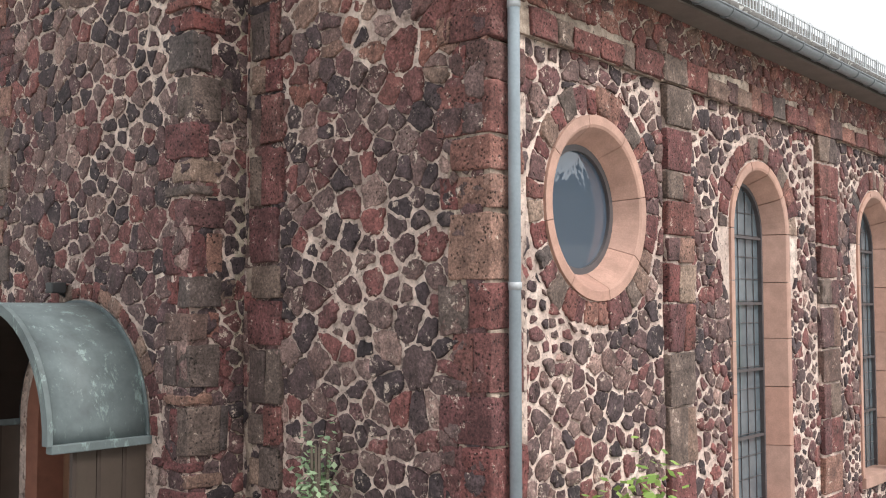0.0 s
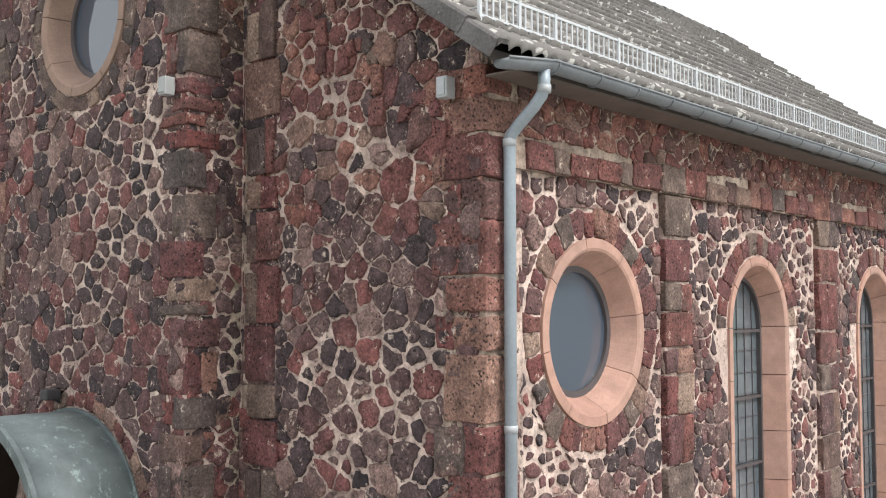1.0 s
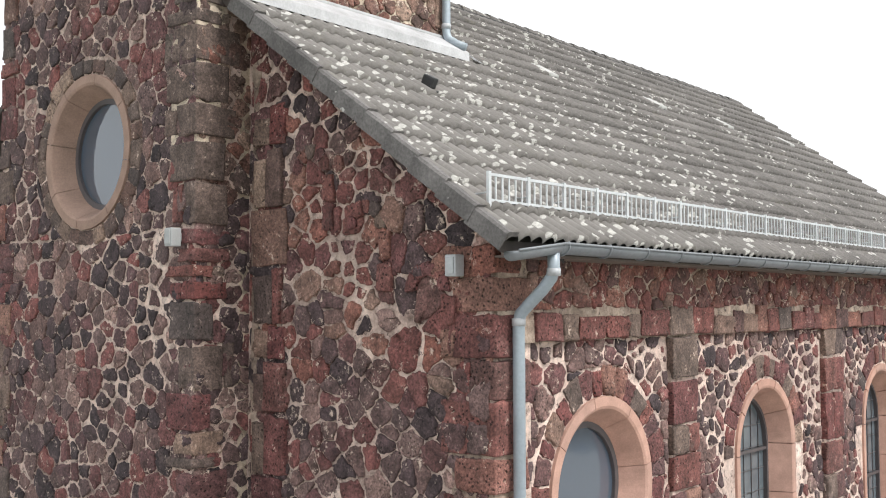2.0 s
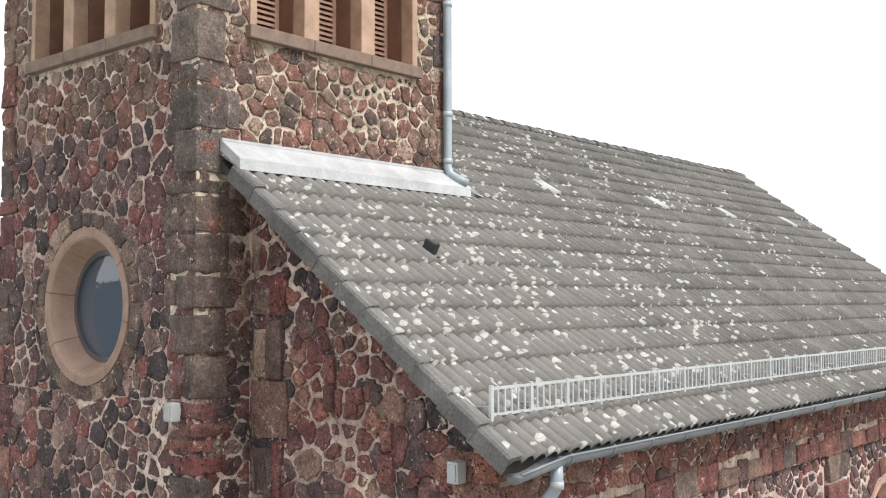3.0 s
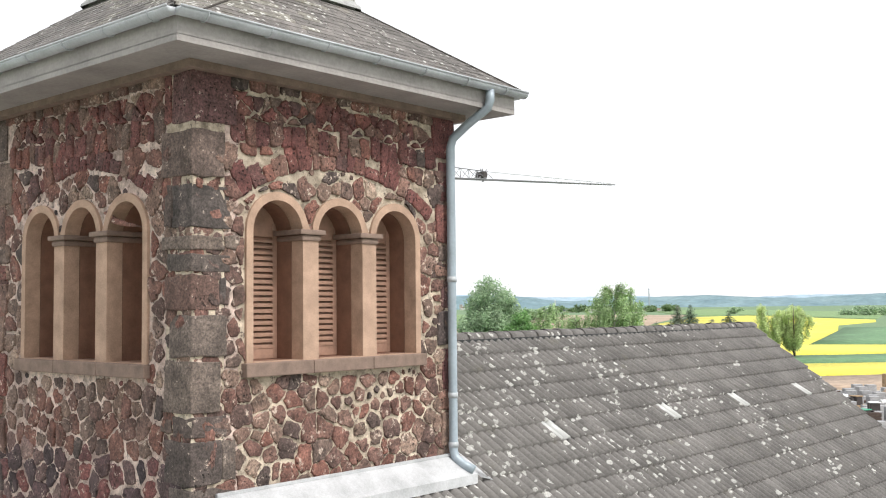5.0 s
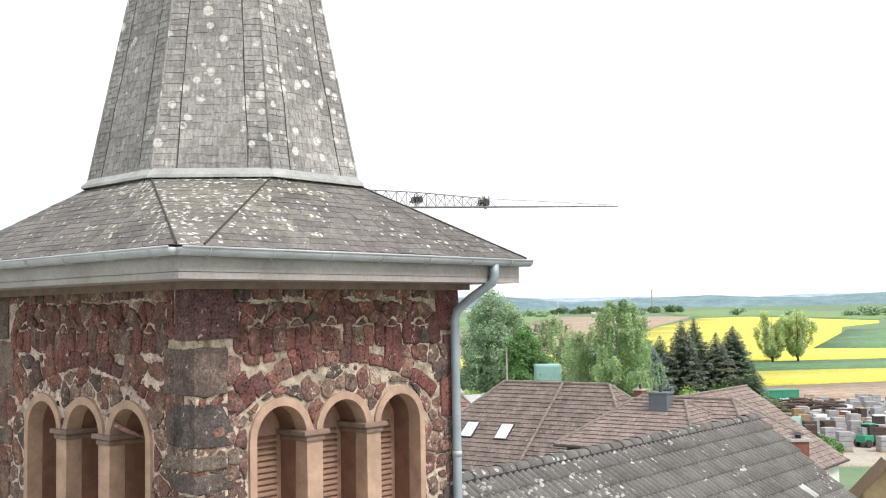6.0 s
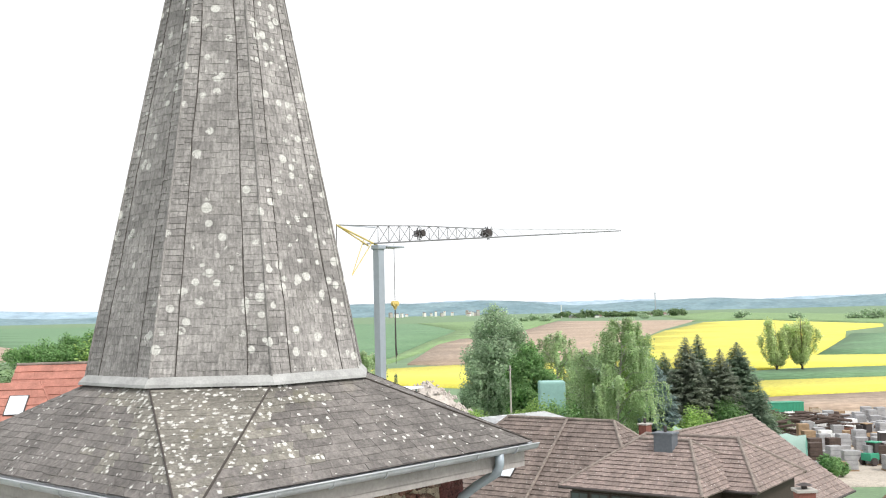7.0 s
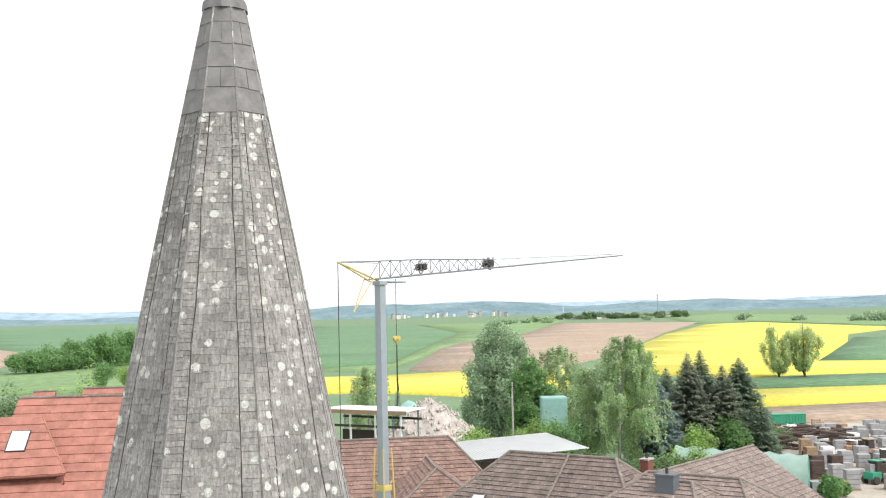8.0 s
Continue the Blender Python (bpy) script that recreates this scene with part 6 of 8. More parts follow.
def unit(a):
    return a / np.maximum(1e-6, np.linalg.norm(a, axis=1, keepdims=True))


def leaves_at(points, out, size, dice, droop=0.0):
    """The corners of small leaf sprays at the points that face up and outwards."""
    n = len(points)
    face = unit(dice.normal(0, 0.6, (n, 3)) + np.array([0, 0, 0.9]) + out * 0.9)
    d = dice.normal(0, 1, (n, 3)) - np.array([0, 0, droop * 2])
    d = unit(d - face * (d * face).sum(1, keepdims=True))
    w = np.cross(face, d)
    l = size * dice.uniform(0.7, 1.4, (n, 1))
    h = size * dice.uniform(0.3, 0.55, (n, 1))
    return np.stack([points, points + d * l * 0.5 + w * h, points + d * l, points + d * l * 0.5 - w * h], axis=1)


def lobes_of(blobs, leaves, dice, core=0.35):
    """Points strewn through uneven lobes, denser towards their skins, and the way out at each."""
    b = np.array(blobs)
    share = b[:, 3] * b[:, 4] * b[:, 5]
    pick = dice.choice(len(b), leaves, p=share / share.sum())
    q = b[pick]
    a, c = dice.uniform(0, 6.283, leaves), dice.uniform(-1, 1, leaves)
    s = np.sqrt(1 - c * c)
    r = core + (1.06 - core) * dice.random(leaves) ** 0.55
    r = r * (1 + 0.25 * np.sin(3 * a + 5 * c + q[:, 0]) * np.sin(4 * c + q[:, 1]))
    ball = np.stack([s * np.cos(a), s * np.sin(a), c], axis=1)
    return q[:, :3] + q[:, 3:] * ball * r[:, None], ball


def strands_of(starts, lengths, step, spread, dice):
    """Points down hanging twigs."""
    pts = []
    for p, l in zip(starts, lengths):
        k = max(2, int(l / step))
        t = (np.arange(k) + dice.random(k)) / k
        sway = dice.normal(0, 0.12, 2)
        col = np.stack([p[0] + sway[0] * t * l, p[1] + sway[1] * t * l, p[2] - t * l], axis=1)
        pts.append(col + dice.normal(0, spread, (k, 3)))
    return np.concatenate(pts)


def crown_mesh(name, blobs, leaves, size, material, parent, rng, droop=0.0, core=0.35):
    dice = np.random.default_rng(rng.randrange(10 ** 6))
    p, out = lobes_of(blobs, leaves, dice, core)
    return quads(name, leaves_at(p, out, size, dice, droop), material, parent)


def limbs(parent, height, spread, count, radius, material, rng, lean=0.6, base=0.25):
    """A tapered trunk with limbs that fork once."""
    bm = tubed([(0, 0, -0.3), (0.02 * height * rng.uniform(-1, 1), 0.01 * height, height * 0.35), (0.03 * height * rng.uniform(-1, 1), 0.02 * height * rng.uniform(-1, 1), height * 0.7), (0, 0, height * 0.95)], [radius, radius * 0.75, radius * 0.45, radius * 0.1], 8)
    for i in range(count):
        h = height * (base + (0.85 - base) * i / count)
        a = rng.uniform(0, 6.283)
        l = spread * rng.uniform(0.6, 1.0) * (1.1 - 0.6 * i / count)
        p0 = Vector((0, 0, h))
        p1 = p0 + Vector((math.cos(a) * l * 0.5, math.sin(a) * l * 0.5, l * lean * 0.6))
        p2 = p0 + Vector((math.cos(a + 0.3) * l, math.sin(a + 0.3) * l, l * lean * 1.2))
        r = radius * 0.38 * (1 - 0.5 * i / count)
        tube(bm, [p0, p1, p2], [r, r * 0.6, r * 0.12], 5)
        p3 = p1 + Vector((math.cos(a - 0.8) * l * 0.5, math.sin(a - 0.8) * l * 0.5, l * lean * 0.5))
        tube(bm, [p1, p3], [r * 0.5, r * 0.1], 4)
    return part("trunk", bm, material, parent, smooth=True)


def broadleaf(name, label, d, s, height, width, leaves, size, leaf, seed, bark=BARK, droop=0.0, low=0.1, lobes=42, group="village trees", hang=0):
    """A crown of many small lobes on a forked trunk; hang: how many twigs droop from it."""
    rng = random.Random(seed)
    x, y = off(d, s)
    tree = thing(name, label, "tree", group, (x, y, land(x, y) - 0.1))
    limbs(tree, height, width * 0.42, 16, max(0.12, height * 0.016), bark, rng)
    blobs = []
    for i in range(lobes):
        t = (i + 0.5) / lobes
        z = height * (low + (0.97 - low) * t)
        prof = math.sin(math.pi * min(1.0, 0.2 + 0.77 * t)) ** 0.6
        a = i * 2.4 + rng.uniform(-0.5, 0.5)
        r = width * 0.5 * prof
        o = r * rng.uniform(0.3, 0.85)
        k = r * rng.uniform(0.24, 0.42) + 0.25
        blobs.append((math.cos(a) * o, math.sin(a) * o, z, k, k, k * rng.uniform(0.7, 1.1)))
    dice = np.random.default_rng(seed)
    p, out = lobes_of(blobs, leaves, dice)
    c = leaves_at(p, out, size, dice, droop)
    if hang:
        top, _ = lobes_of(blobs, hang, dice, 0.8)
        q = strands_of(top, dice.uniform(0.8, 3.2, hang), 0.09, 0.10, dice)
        away = unit(q * np.array([1, 1, 0.01]))
        c = np.concatenate([c, leaves_at(q, away, size * 0.8, dice, 1.5)])
    quads("crown", c, leaf, tree)
    return tree


def weeping(name, label, d, s, height, width, twigs, size, leaf, seed, lean=0.0, group="village trees"):
    """A birch: pale trunk, rising limbs, long curtains of hanging twigs with gaps between."""
    rng = random.Random(seed)
    dice = np.random.default_rng(seed)
    x, y = off(d, s)
    tree = thing(name, label, "tree", group, (x, y, land(x, y) - 0.1))
    bm = tubed([(0, 0, -0.3), (lean * 0.3, 0.1, height * 0.4), (lean * 0.7, -0.1, height * 0.75), (lean, 0, height * 0.99)], [height * 0.014, height * 0.011, height * 0.007, 0.02], 8)
    starts, lengths, boughs = [], [], []
    count = 34
    for i in range(count):
        t = i / (count - 1)
        h = height * (0.26 + 0.70 * t)
        a = i * 2.4 + rng.uniform(-0.4, 0.4)
        l = width * 0.5 * (math.sin(math.pi * (0.25 + 0.68 * t)) ** 0.8) * rng.uniform(0.6, 1.1)
        p0 = Vector((lean * (h / height), 0, h))
        p2 = p0 + Vector((math.cos(a) * l, math.sin(a) * l, l * rng.uniform(0.3, 0.75)))
        p1 = p0.lerp(p2, 0.5) + Vector((0, 0, 0.15 * l))
        boughs.append(tubed([p0, p1, p2], [height * 0.004, height * 0.0026, 0.012], 5))
        for _ in range(twigs):
            f = rng.uniform(0.25, 1.05)
            q = p0.lerp(p1, f * 2) if f < 0.5 else p1.lerp(p2, f * 2 - 1)
            starts.append((q.x + rng.gauss(0, 0.25), q.y + rng.gauss(0, 0.25), q.z + rng.uniform(-0.1, 0.25)))
            lengths.append(rng.uniform(0.6, 1.0) * min(height * 0.28, 1.2 + 3.0 * f) * (1.1 - 0.5 * t))
    part("trunk", bm, BIRCH_BARK, tree, smooth=True)
    for b in boughs:
        part("limb", b, BIRCH_BARK, tree, smooth=True)
    q = strands_of(starts, lengths, 0.085, 0.085, dice)
    away = unit((q - np.array([0, 0, height * 0.5])) * np.array([1, 1, 0.2]))
    quads("crown", leaves_at(q, away, size, dice, 1.3), leaf, tree)
    return tree


def vase(label, d, s, height, width, leaves, size, leaf, seed):
    """A field poplar: limbs that fan out from low down, clothed in loose clumps."""
    rng = random.Random(seed)
    dice = np.random.default_rng(seed)
    x, y = off(d, s)
    tree = thing("poplar", label, "tree", "field poplars", (x, y, land(x, y) - 0.1))
    bm = tubed([(0, 0, -0.3), (0, 0, height * 0.2), (0.1, 0, height * 0.55), (0, 0, height * 0.96)], [0.42, 0.34, 0.2, 0.03], 8)
    blobs = []
    for i in range(15):
        a = i * 2.4 + rng.uniform(-0.3, 0.3)
        h0 = height * rng.uniform(0.03, 0.16)
        r = width * 0.5 * rng.uniform(0.35, 1.0)
        h1 = height * rng.uniform(0.72, 1.0) * (1 - 0.22 * (r / width * 2) ** 2)
        p0, p2 = Vector((0, 0, h0)), Vector((math.cos(a) * r, math.sin(a) * r, h1))
        p1 = Vector((p2.x * 0.72, p2.y * 0.72, h0 + (h1 - h0) * 0.42))
        tube(bm, [p0, p1, p2], [0.14, 0.08, 0.02], 5)
        for f in (0.24, 0.36, 0.5, 0.62, 0.74, 0.85, 0.96):
            q = p0.lerp(p1, f * 2) if f < 0.5 else p1.lerp(p2, f * 2 - 1)
            k = rng.uniform(0.8, 1.5)
            blobs.append((q.x + rng.uniform(-0.5, 0.5), q.y + rng.uniform(-0.5, 0.5), q.z, k, k, k * 1.25))
    part("trunk", bm, BARK, tree, smooth=True)
    p, out = lobes_of(blobs, leaves, dice, 0.15)
    quads("crown", leaves_at(p, out, size, dice), leaf, tree)
    return tree


def conifer(label, d, s, height, width, needles, seed, name="spruce"):
    """Whorls of drooping boughs, each a spray of fine needle twigs."""
    rng = random.Random(seed)
    dice = np.random.default_rng(seed)
    x, y = off(d, s)
    tree = thing(name, label, "tree", "spruces", (x, y, land(x, y) - 0.1))
    part("trunk", tubed([(0, 0, -0.3), (0, 0, height * 0.5), (0, 0, height)], [height * 0.016, height * 0.01, 0.02], 8), BARK, tree, smooth=True)
    rows = []
    z = height * 0.05
    while z < height * 0.99:
        t = z / height
        reach = width * 0.5 * (1 - t) ** 0.8 * rng.uniform(0.8, 1.1) + 0.1
        n = max(5, int(7 + reach * 2.4))
        for k in range(n):
            a = 6.283 * k / n + rng.uniform(-0.35, 0.35)
            l = reach * rng.uniform(0.72, 1.12)
            steps = max(3, int(l / 0.17))
            f = (np.arange(steps) + dice.random(steps) * 0.8) / steps
            for side in (-1, -0.5, 0.5, 1):
                rows.append(np.stack([np.full(steps, a), l * f, z - 0.34 * l * f + 0.24 * l * f * f + dice.normal(0, 0.05, steps), np.full(steps, side), np.full(steps, reach)], axis=1))
        z += 0.22 + 0.012 * height * (1 - t)
    q = np.concatenate(rows)
    m = len(q)
    p = np.stack([np.cos(q[:, 0]) * q[:, 1], np.sin(q[:, 0]) * q[:, 1], q[:, 2]], axis=1)
    turn = q[:, 0] + q[:, 3] * dice.uniform(0.6, 1.1, m)
    d3 = unit(np.stack([np.cos(turn), np.sin(turn), dice.uniform(-0.75, 0.15, m)], axis=1))
    w = unit(np.stack([-d3[:, 1], d3[:, 0], dice.uniform(-0.5, 0.5, m)], axis=1))
    ll = (np.minimum(0.62, 0.18 + q[:, 4] * 0.2) * dice.uniform(0.6, 1.2, m))[:, None]
    hh = ll * dice.uniform(0.12, 0.22, (m, 1))
    quads("crown", np.stack([p, p + d3 * ll * 0.5 + w * hh, p + d3 * ll, p + d3 * ll * 0.5 - w * hh], axis=1), needles, tree)
    return tree


def bush(d, s, w, h, leaves, leaf, seed, label="dense green bush", size=0.28, at=None):
    rng = random.Random(seed)
    x, y = at or off(d, s)
    b = thing("bush", label, "bush", "bushes", (x, y, land(x, y)))
    stem = bmesh.new()
    for k in range(6):
        a = rng.uniform(0, 6.28)
        tube(stem, [(0, 0, -0.1), (math.cos(a) * w * 0.12, math.sin(a) * w * 0.12, h * 0.4), (math.cos(a) * w * 0.25, math.sin(a) * w * 0.25, h * 0.75)], [0.05, 0.035, 0.01], 5)
    part("stems", stem, BARK, b)
    blobs = [(rng.uniform(-0.3, 0.3) * w, rng.uniform(-0.3, 0.3) * w, h * rng.uniform(0.3, 0.72), w * rng.uniform(0.16, 0.3), w * rng.uniform(0.16, 0.3), h * rng.uniform(0.22, 0.34)) for _ in range(8)]
    crown_mesh("crown", blobs, leaves, size, leaf, b, rng)
    return b


broadleaf("willow", "tall grey-green willow with a dense rounded crown", 170, 8.6, 22.0, 12.5, 60000, 0.34, LEAF_WILLOW, 1, droop=0.4, hang=420, lobes=60)
broadleaf("maple", "bushy fresh green maple beside the willow", 158, 13.0, 16.0, 8.0, 30000, 0.34, LEAF_GREEN, 2)
weeping("birch", "pale green weeping birch behind the taller one", 172, 19.0, 17.0, 10.0, 15, 0.30, LEAF_BIRCH, 3)
weeping("birch", "tall drooping birch with a pale trunk", 130, 21.5, 18.4, 12.0, 46, 0.22, LEAF_BIRCH, 4, 2.4)
weeping("birch", "thin drooping birch with a pale trunk", 134, 18.5, 15.0, 6.0, 14, 0.22, LEAF_BIRCH, 5, -0.5)
broadleaf("tree", "light green tree behind the spruces", 165, 31.0, 17.5, 8.0, 20000, 0.34, LEAF_BUSH, 6)
vase("airy spring poplar standing in the fields", 326, 105.5, 16.5, 11.5, 17000, 0.42, LEAF_POPLAR, 7)
vase("airy spring poplar standing in the fields", 326, 113.6, 18.3, 11.5, 19000, 0.42, LEAF_POPLAR, 8)
weeping("willow", "thin pale willow beside the open shed", 150, -11.0, 15.0, 8.0, 14, 0.28, LEAF_BIRCH, 9)
conifer("blue-grey spruce with layered drooping boughs", 138, 28.0, 13.6, 11.6, NEEDLE_BLUE, 11)
conifer("dark green spruce with a pointed top", 147, 31.5, 14.0, 10.5, NEEDLE, 12)
conifer("dark brownish spruce with a pointed top", 142, 33.4, 16.2, 11.4, NEEDLE_BROWN, 13)
conifer("dark green spruce with a pointed top", 147, 36.4, 16.4, 11.6, NEEDLE, 14)
conifer("dark brownish spruce with a pointed top", 143, 38.4, 14.4, 11.4, NEEDLE_BROWN, 15)
conifer("dark green spruce with a pointed top", 146, 41.6, 15.4, 12.8, NEEDLE, 16)
conifer("dark green spruce with layered boughs", 140, 42.6, 10.0, 7.0, NEEDLE, 17)
conifer("slender dark spruce behind the crane mast", 140, -6.4, 12.0, 2.8, NEEDLE, 18)
for i, (d, s, w, h, leaf) in enumerate(((112, 13.5, 7, 6.4, LEAF_DARK), (110, 18, 7, 6.2, LEAF_DARK), (112, 22.0, 6, 6.5, LEAF_DARK), (111, 25.5, 5, 7.4, LEAF_BUSH), (128, 30.4, 5, 8.6, LEAF_BUSH), (140, 39.5, 5, 8.0, LEAF_GREEN),
                                        (130, 9.5, 7, 8.6, LEAF_BUSH), (129, 4.0, 6, 7.6, LEAF_BUSH), (131, 13.8, 7, 8.6, LEAF_GREEN), (128, 0.2, 5, 6.6, LEAF_BUSH), (106, -8.2, 5, 6.6, LEAF_GREEN), (104, -3.8, 4, 6.2, LEAF_GREEN),
                                        (150, 28, 6, 7, LEAF_GREEN), (118, 43.5, 3, 2.6, LEAF_GREEN), (165, 50, 9, 5.0, LEAF_DARK))):
    bush(d, s, w * 1.25, h, 9000, leaf, 40 + i, "dense green bush beyond the roofs", 0.26)
for i in range(14):
    q = i / 13
    bush(448 + 75 * q, -182 + 24 * q, 15, 9 + 9 * q + 3 * math.sin(i * 1.7), 3500, LEAF_GREEN, 70 + i, "round field hedge tree", 0.8)
for i, (d, s) in enumerate(((200, -62), (210, -68), (330, -100), (340, -112))):
    bush(d, s, 9, 9.5, 7000, LEAF_GREEN if i % 2 else LEAF_BUSH, 90 + i, "green garden tree behind the red roof", 0.3)
bush(95, -34.6, 6.0, 17.0, 9000, LEAF_BUSH, 96, "rounded green garden tree behind the red roof", 0.26)
bush(94, -40.5, 6.0, 15.5, 8000, LEAF_DARK, 97, "green garden tree behind the red roof", 0.26)
bush(97, -43.5, 5.0, 12.0, 6000, LEAF_GREEN, 98, "green garden tree behind the red roof", 0.26)
# hedge trees along the horizon fields
for i in range(15):
    r = random.Random(200 + i)
    d, s = r.choice(((1500, 270), (1600, 330), (1350, 420), (1250, 470), (1150, 500), (1900, 210), (1000, 430))) if i > 6 else (1450 + 40 * i, 90 + 12 * i)
    bush(d + r.uniform(-60, 60), s + r.uniform(-40, 40), r.uniform(14, 30), r.uniform(6, 12), 500, LEAF_WILLOW, 230 + i, "green hedge tree on the horizon", 2.4)
for i in range(22):
    r = random.Random(300 + i)
    bush(1880 + r.uniform(-50, 50), 215 + i * 10.5, r.uniform(14, 26), r.uniform(9, 17), 420, LEAF_DARK, 330 + i, "dark tree between the far buildings", 2.6)

# shrubs against the church wall
bush(0, 0, 0.36, 2.5, 900, LEAF_WILLOW, 120, "leafy green shrub against the gable wall", 0.06, at=(0.1, 1.53))
bush(0, 0, 1.0, 1.85, 700, LEAF_BUSH, 121, "leafy green shrub against the nave wall", 0.085, at=(1.75, -0.45))
bush(0, 0, 0.8, 2.0, 500, LEAF_BUSH, 122, "leafy green shrub against the nave wall", 0.085, at=(9.9, -0.5))


# ---- houses ----
def house_tile(name, base, spots=0, spread=0.16, streak=0.3):
    return roof_tile(name, True, base, spots, 6.0, 0.40, (0.6, 0.6, 0.6), spread, streak)


BROWN_TILE = house_tile("brown_house_tiles", (0.195, 0.155, 0.138), 0.62)
PINK_TILE = house_tile("faded_house_tiles", (0.255, 0.200, 0.180), 0.58)
RED_TILE = house_tile("red_house_tiles", (0.39, 0.170, 0.130), 0, 0.05, 0.1)
RUST_TILE = house_tile("rust_house_tiles", (0.265, 0.170, 0.142), 0.50)
RENDER_WHITE = plain("white_render", (0.72, 0.71, 0.67), 0.9, vary=0.08, scale=1.5)
RENDER_GREY = plain("grey_render", (0.42, 0.40, 0.37), 0.9, vary=0.1, scale=1.5)
BRICK_DARK = plain("dark_red_brick", (0.22, 0.085, 0.065), 0.9, vary=0.3, scale=8)
SLATEBOX = plain("blue_slate_cladding", (0.12, 0.135, 0.155), 0.6, vary=0.2, scale=6)
PANE_FAR = plain("dark_window_pane", (0.10, 0.115, 0.125), 0.05, 0.0, 0.05, 1.0, 0.0)
SKYPANE = plain("skylight_pane", (0.75, 0.80, 0.84), 0.08, 0.35, 0.05, 1.0, 0.0)
FRAME_DARK = plain("dark_window_frame", (0.05, 0.04, 0.038), 0.6)
FRAME_WHITE = plain("white_window_frame", (0.75, 0.75, 0.73), 0.6)
FRAME_GREEN = plain("green_shutter_frame", (0.10, 0.33, 0.25), 0.6)
RIDGE_PALE = house_tile("lichened_ridge_tiles", (0.25, 0.21, 0.185))


def roof_plane(parent, corners, material, name="roof_side", across=0.33, expo=0.36, single=False):
    """One tiled side: a backing sheet and lapped tiles, joined or each on its own."""
    made = clad(parent, corners, across, expo, material, material, Vector((0, 0, 0)), 0, 0.055)
    jv, jf = [], []
    if single:
        sheet = pymesh(name, [Vector(c) - Vector((0, 0, 0.03)) for c in corners], [(0, 1, 2, 3)], material, parent)
        for v, f, _ in made:
            pymesh("roof_tile", v, f, material, sheet)
        return sheet
    for v, f, _ in made:
        o = len(jv)
        jv += v
        jf += [tuple(i + o for i in q) for q in f]
    o = len(jv)
    jv += [Vector(c) - Vector((0, 0, 0.03)) for c in corners]
    jf.append((o, o + 1, o + 2, o + 3))
    return pymesh(name, jv, jf, material, parent)


def hip_house(name, label, d, s, turn, w, l, base, eave, ridge, hipl, hipr, tile, wall, over=0.5, group="houses", expo=0.42):
    """A house whose ridge runs along its own x. hipl, hipr: how far the ridge stops short of each end."""
    x, y = off(d, s)
    h = thing(name, label, "house", group, (x, y, base))
    h.rotation_euler = (0, 0, radians(-48.5 + turn))
    part("wall", boxed(-l / 2, l / 2, -w / 2, w / 2, -3.0, eave - base - 0.02), wall, h)
    e, r = eave - base, ridge - base
    drop = over * (r - e) / (w / 2)
    X, Y = l / 2 + over, w / 2 + over
    A, B, C, D = Vector((-X, -Y, e - drop)), Vector((X, -Y, e - drop)), Vector((X, Y, e - drop)), Vector((-X, Y, e - drop))
    P, Q = Vector((-X + hipl, 0, r)), Vector((X - hipr, 0, r))
    roof_plane(h, (A, B, Q, P), tile, "roof", 0.33, expo)
    roof_plane(h, (C, D, P, Q), tile, "roof", 0.33, expo)
    for a, b, p, hip in ((D, A, P, hipl), (B, C, Q, hipr)):
        if hip > 0.2:
            roof_plane(h, (a, b, p + (b - a) * 0.001, p), tile, "roof", 0.33, expo)
        else:
            g = bmesh.new()
            k = 1 if p is Q else -1
            g.faces.new([g.verts.new(v) for v in (Vector((k * l / 2, -w / 2, e - 0.05)), Vector((k * l / 2, w / 2, e - 0.05)), Vector((k * l / 2, 0, r - 0.12)))])
            bmesh.ops.solidify(g, geom=list(g.faces), thickness=0.2)
            part("gable", g, wall, h)
    lines = [(P, Q)] + ([(A, P), (D, P)] if hipl > 0.2 else []) + ([(B, Q), (C, Q)] if hipr > 0.2 else [])
    for a, b in lines:
        n = max(2, int((b - a).length / 0.4))
        for i in range(n):
            p, q = a.lerp(b, i / n), a.lerp(b, (i + 1.1) / n)
            part("ridge_tile", tubed([p + Vector((0, 0, 0.03)), q + Vector((0, 0, 0.05))], [0.11, 0.09], 7), RIDGE_PALE, h)
    part("eaves_gutter", tubed([A + Vector((0, -0.06, -0.03)), B + Vector((0, -0.06, -0.03))], 0.07, 8), FRAME_DARK, h)
    return h


def skylight(h, x, f, w, e, over, half, rise, size=(0.8, 1.2)):
    """A roof window in the near side, f of the way up."""
    y0 = -(half + over) * (1 - f)
    z0 = e - over * rise / half + (half + over) * f * rise / half
    n = Vector((0, -rise, half)).normalized()
    t = Vector((0, half, rise)).normalized()
    m = Matrix.Identity(4)
    for i in range(3):
        m[i][0], m[i][1], m[i][2], m[i][3] = (1.0 if i == 0 else 0.0), t[i], n[i], (x, y0, z0)[i]
    fr = part("roof_window", boxed(-size[0] / 2 - 0.07, size[0] / 2 + 0.07, -0.07, size[1] + 0.07, 0.02, 0.10, 0.01), FRAME_DARK, h)
    fr.matrix_basis = m
    part("pane", boxed(-size[0] / 2, size[0] / 2, 0, size[1], 0.095, 0.112), SKYPANE, fr)
    return fr


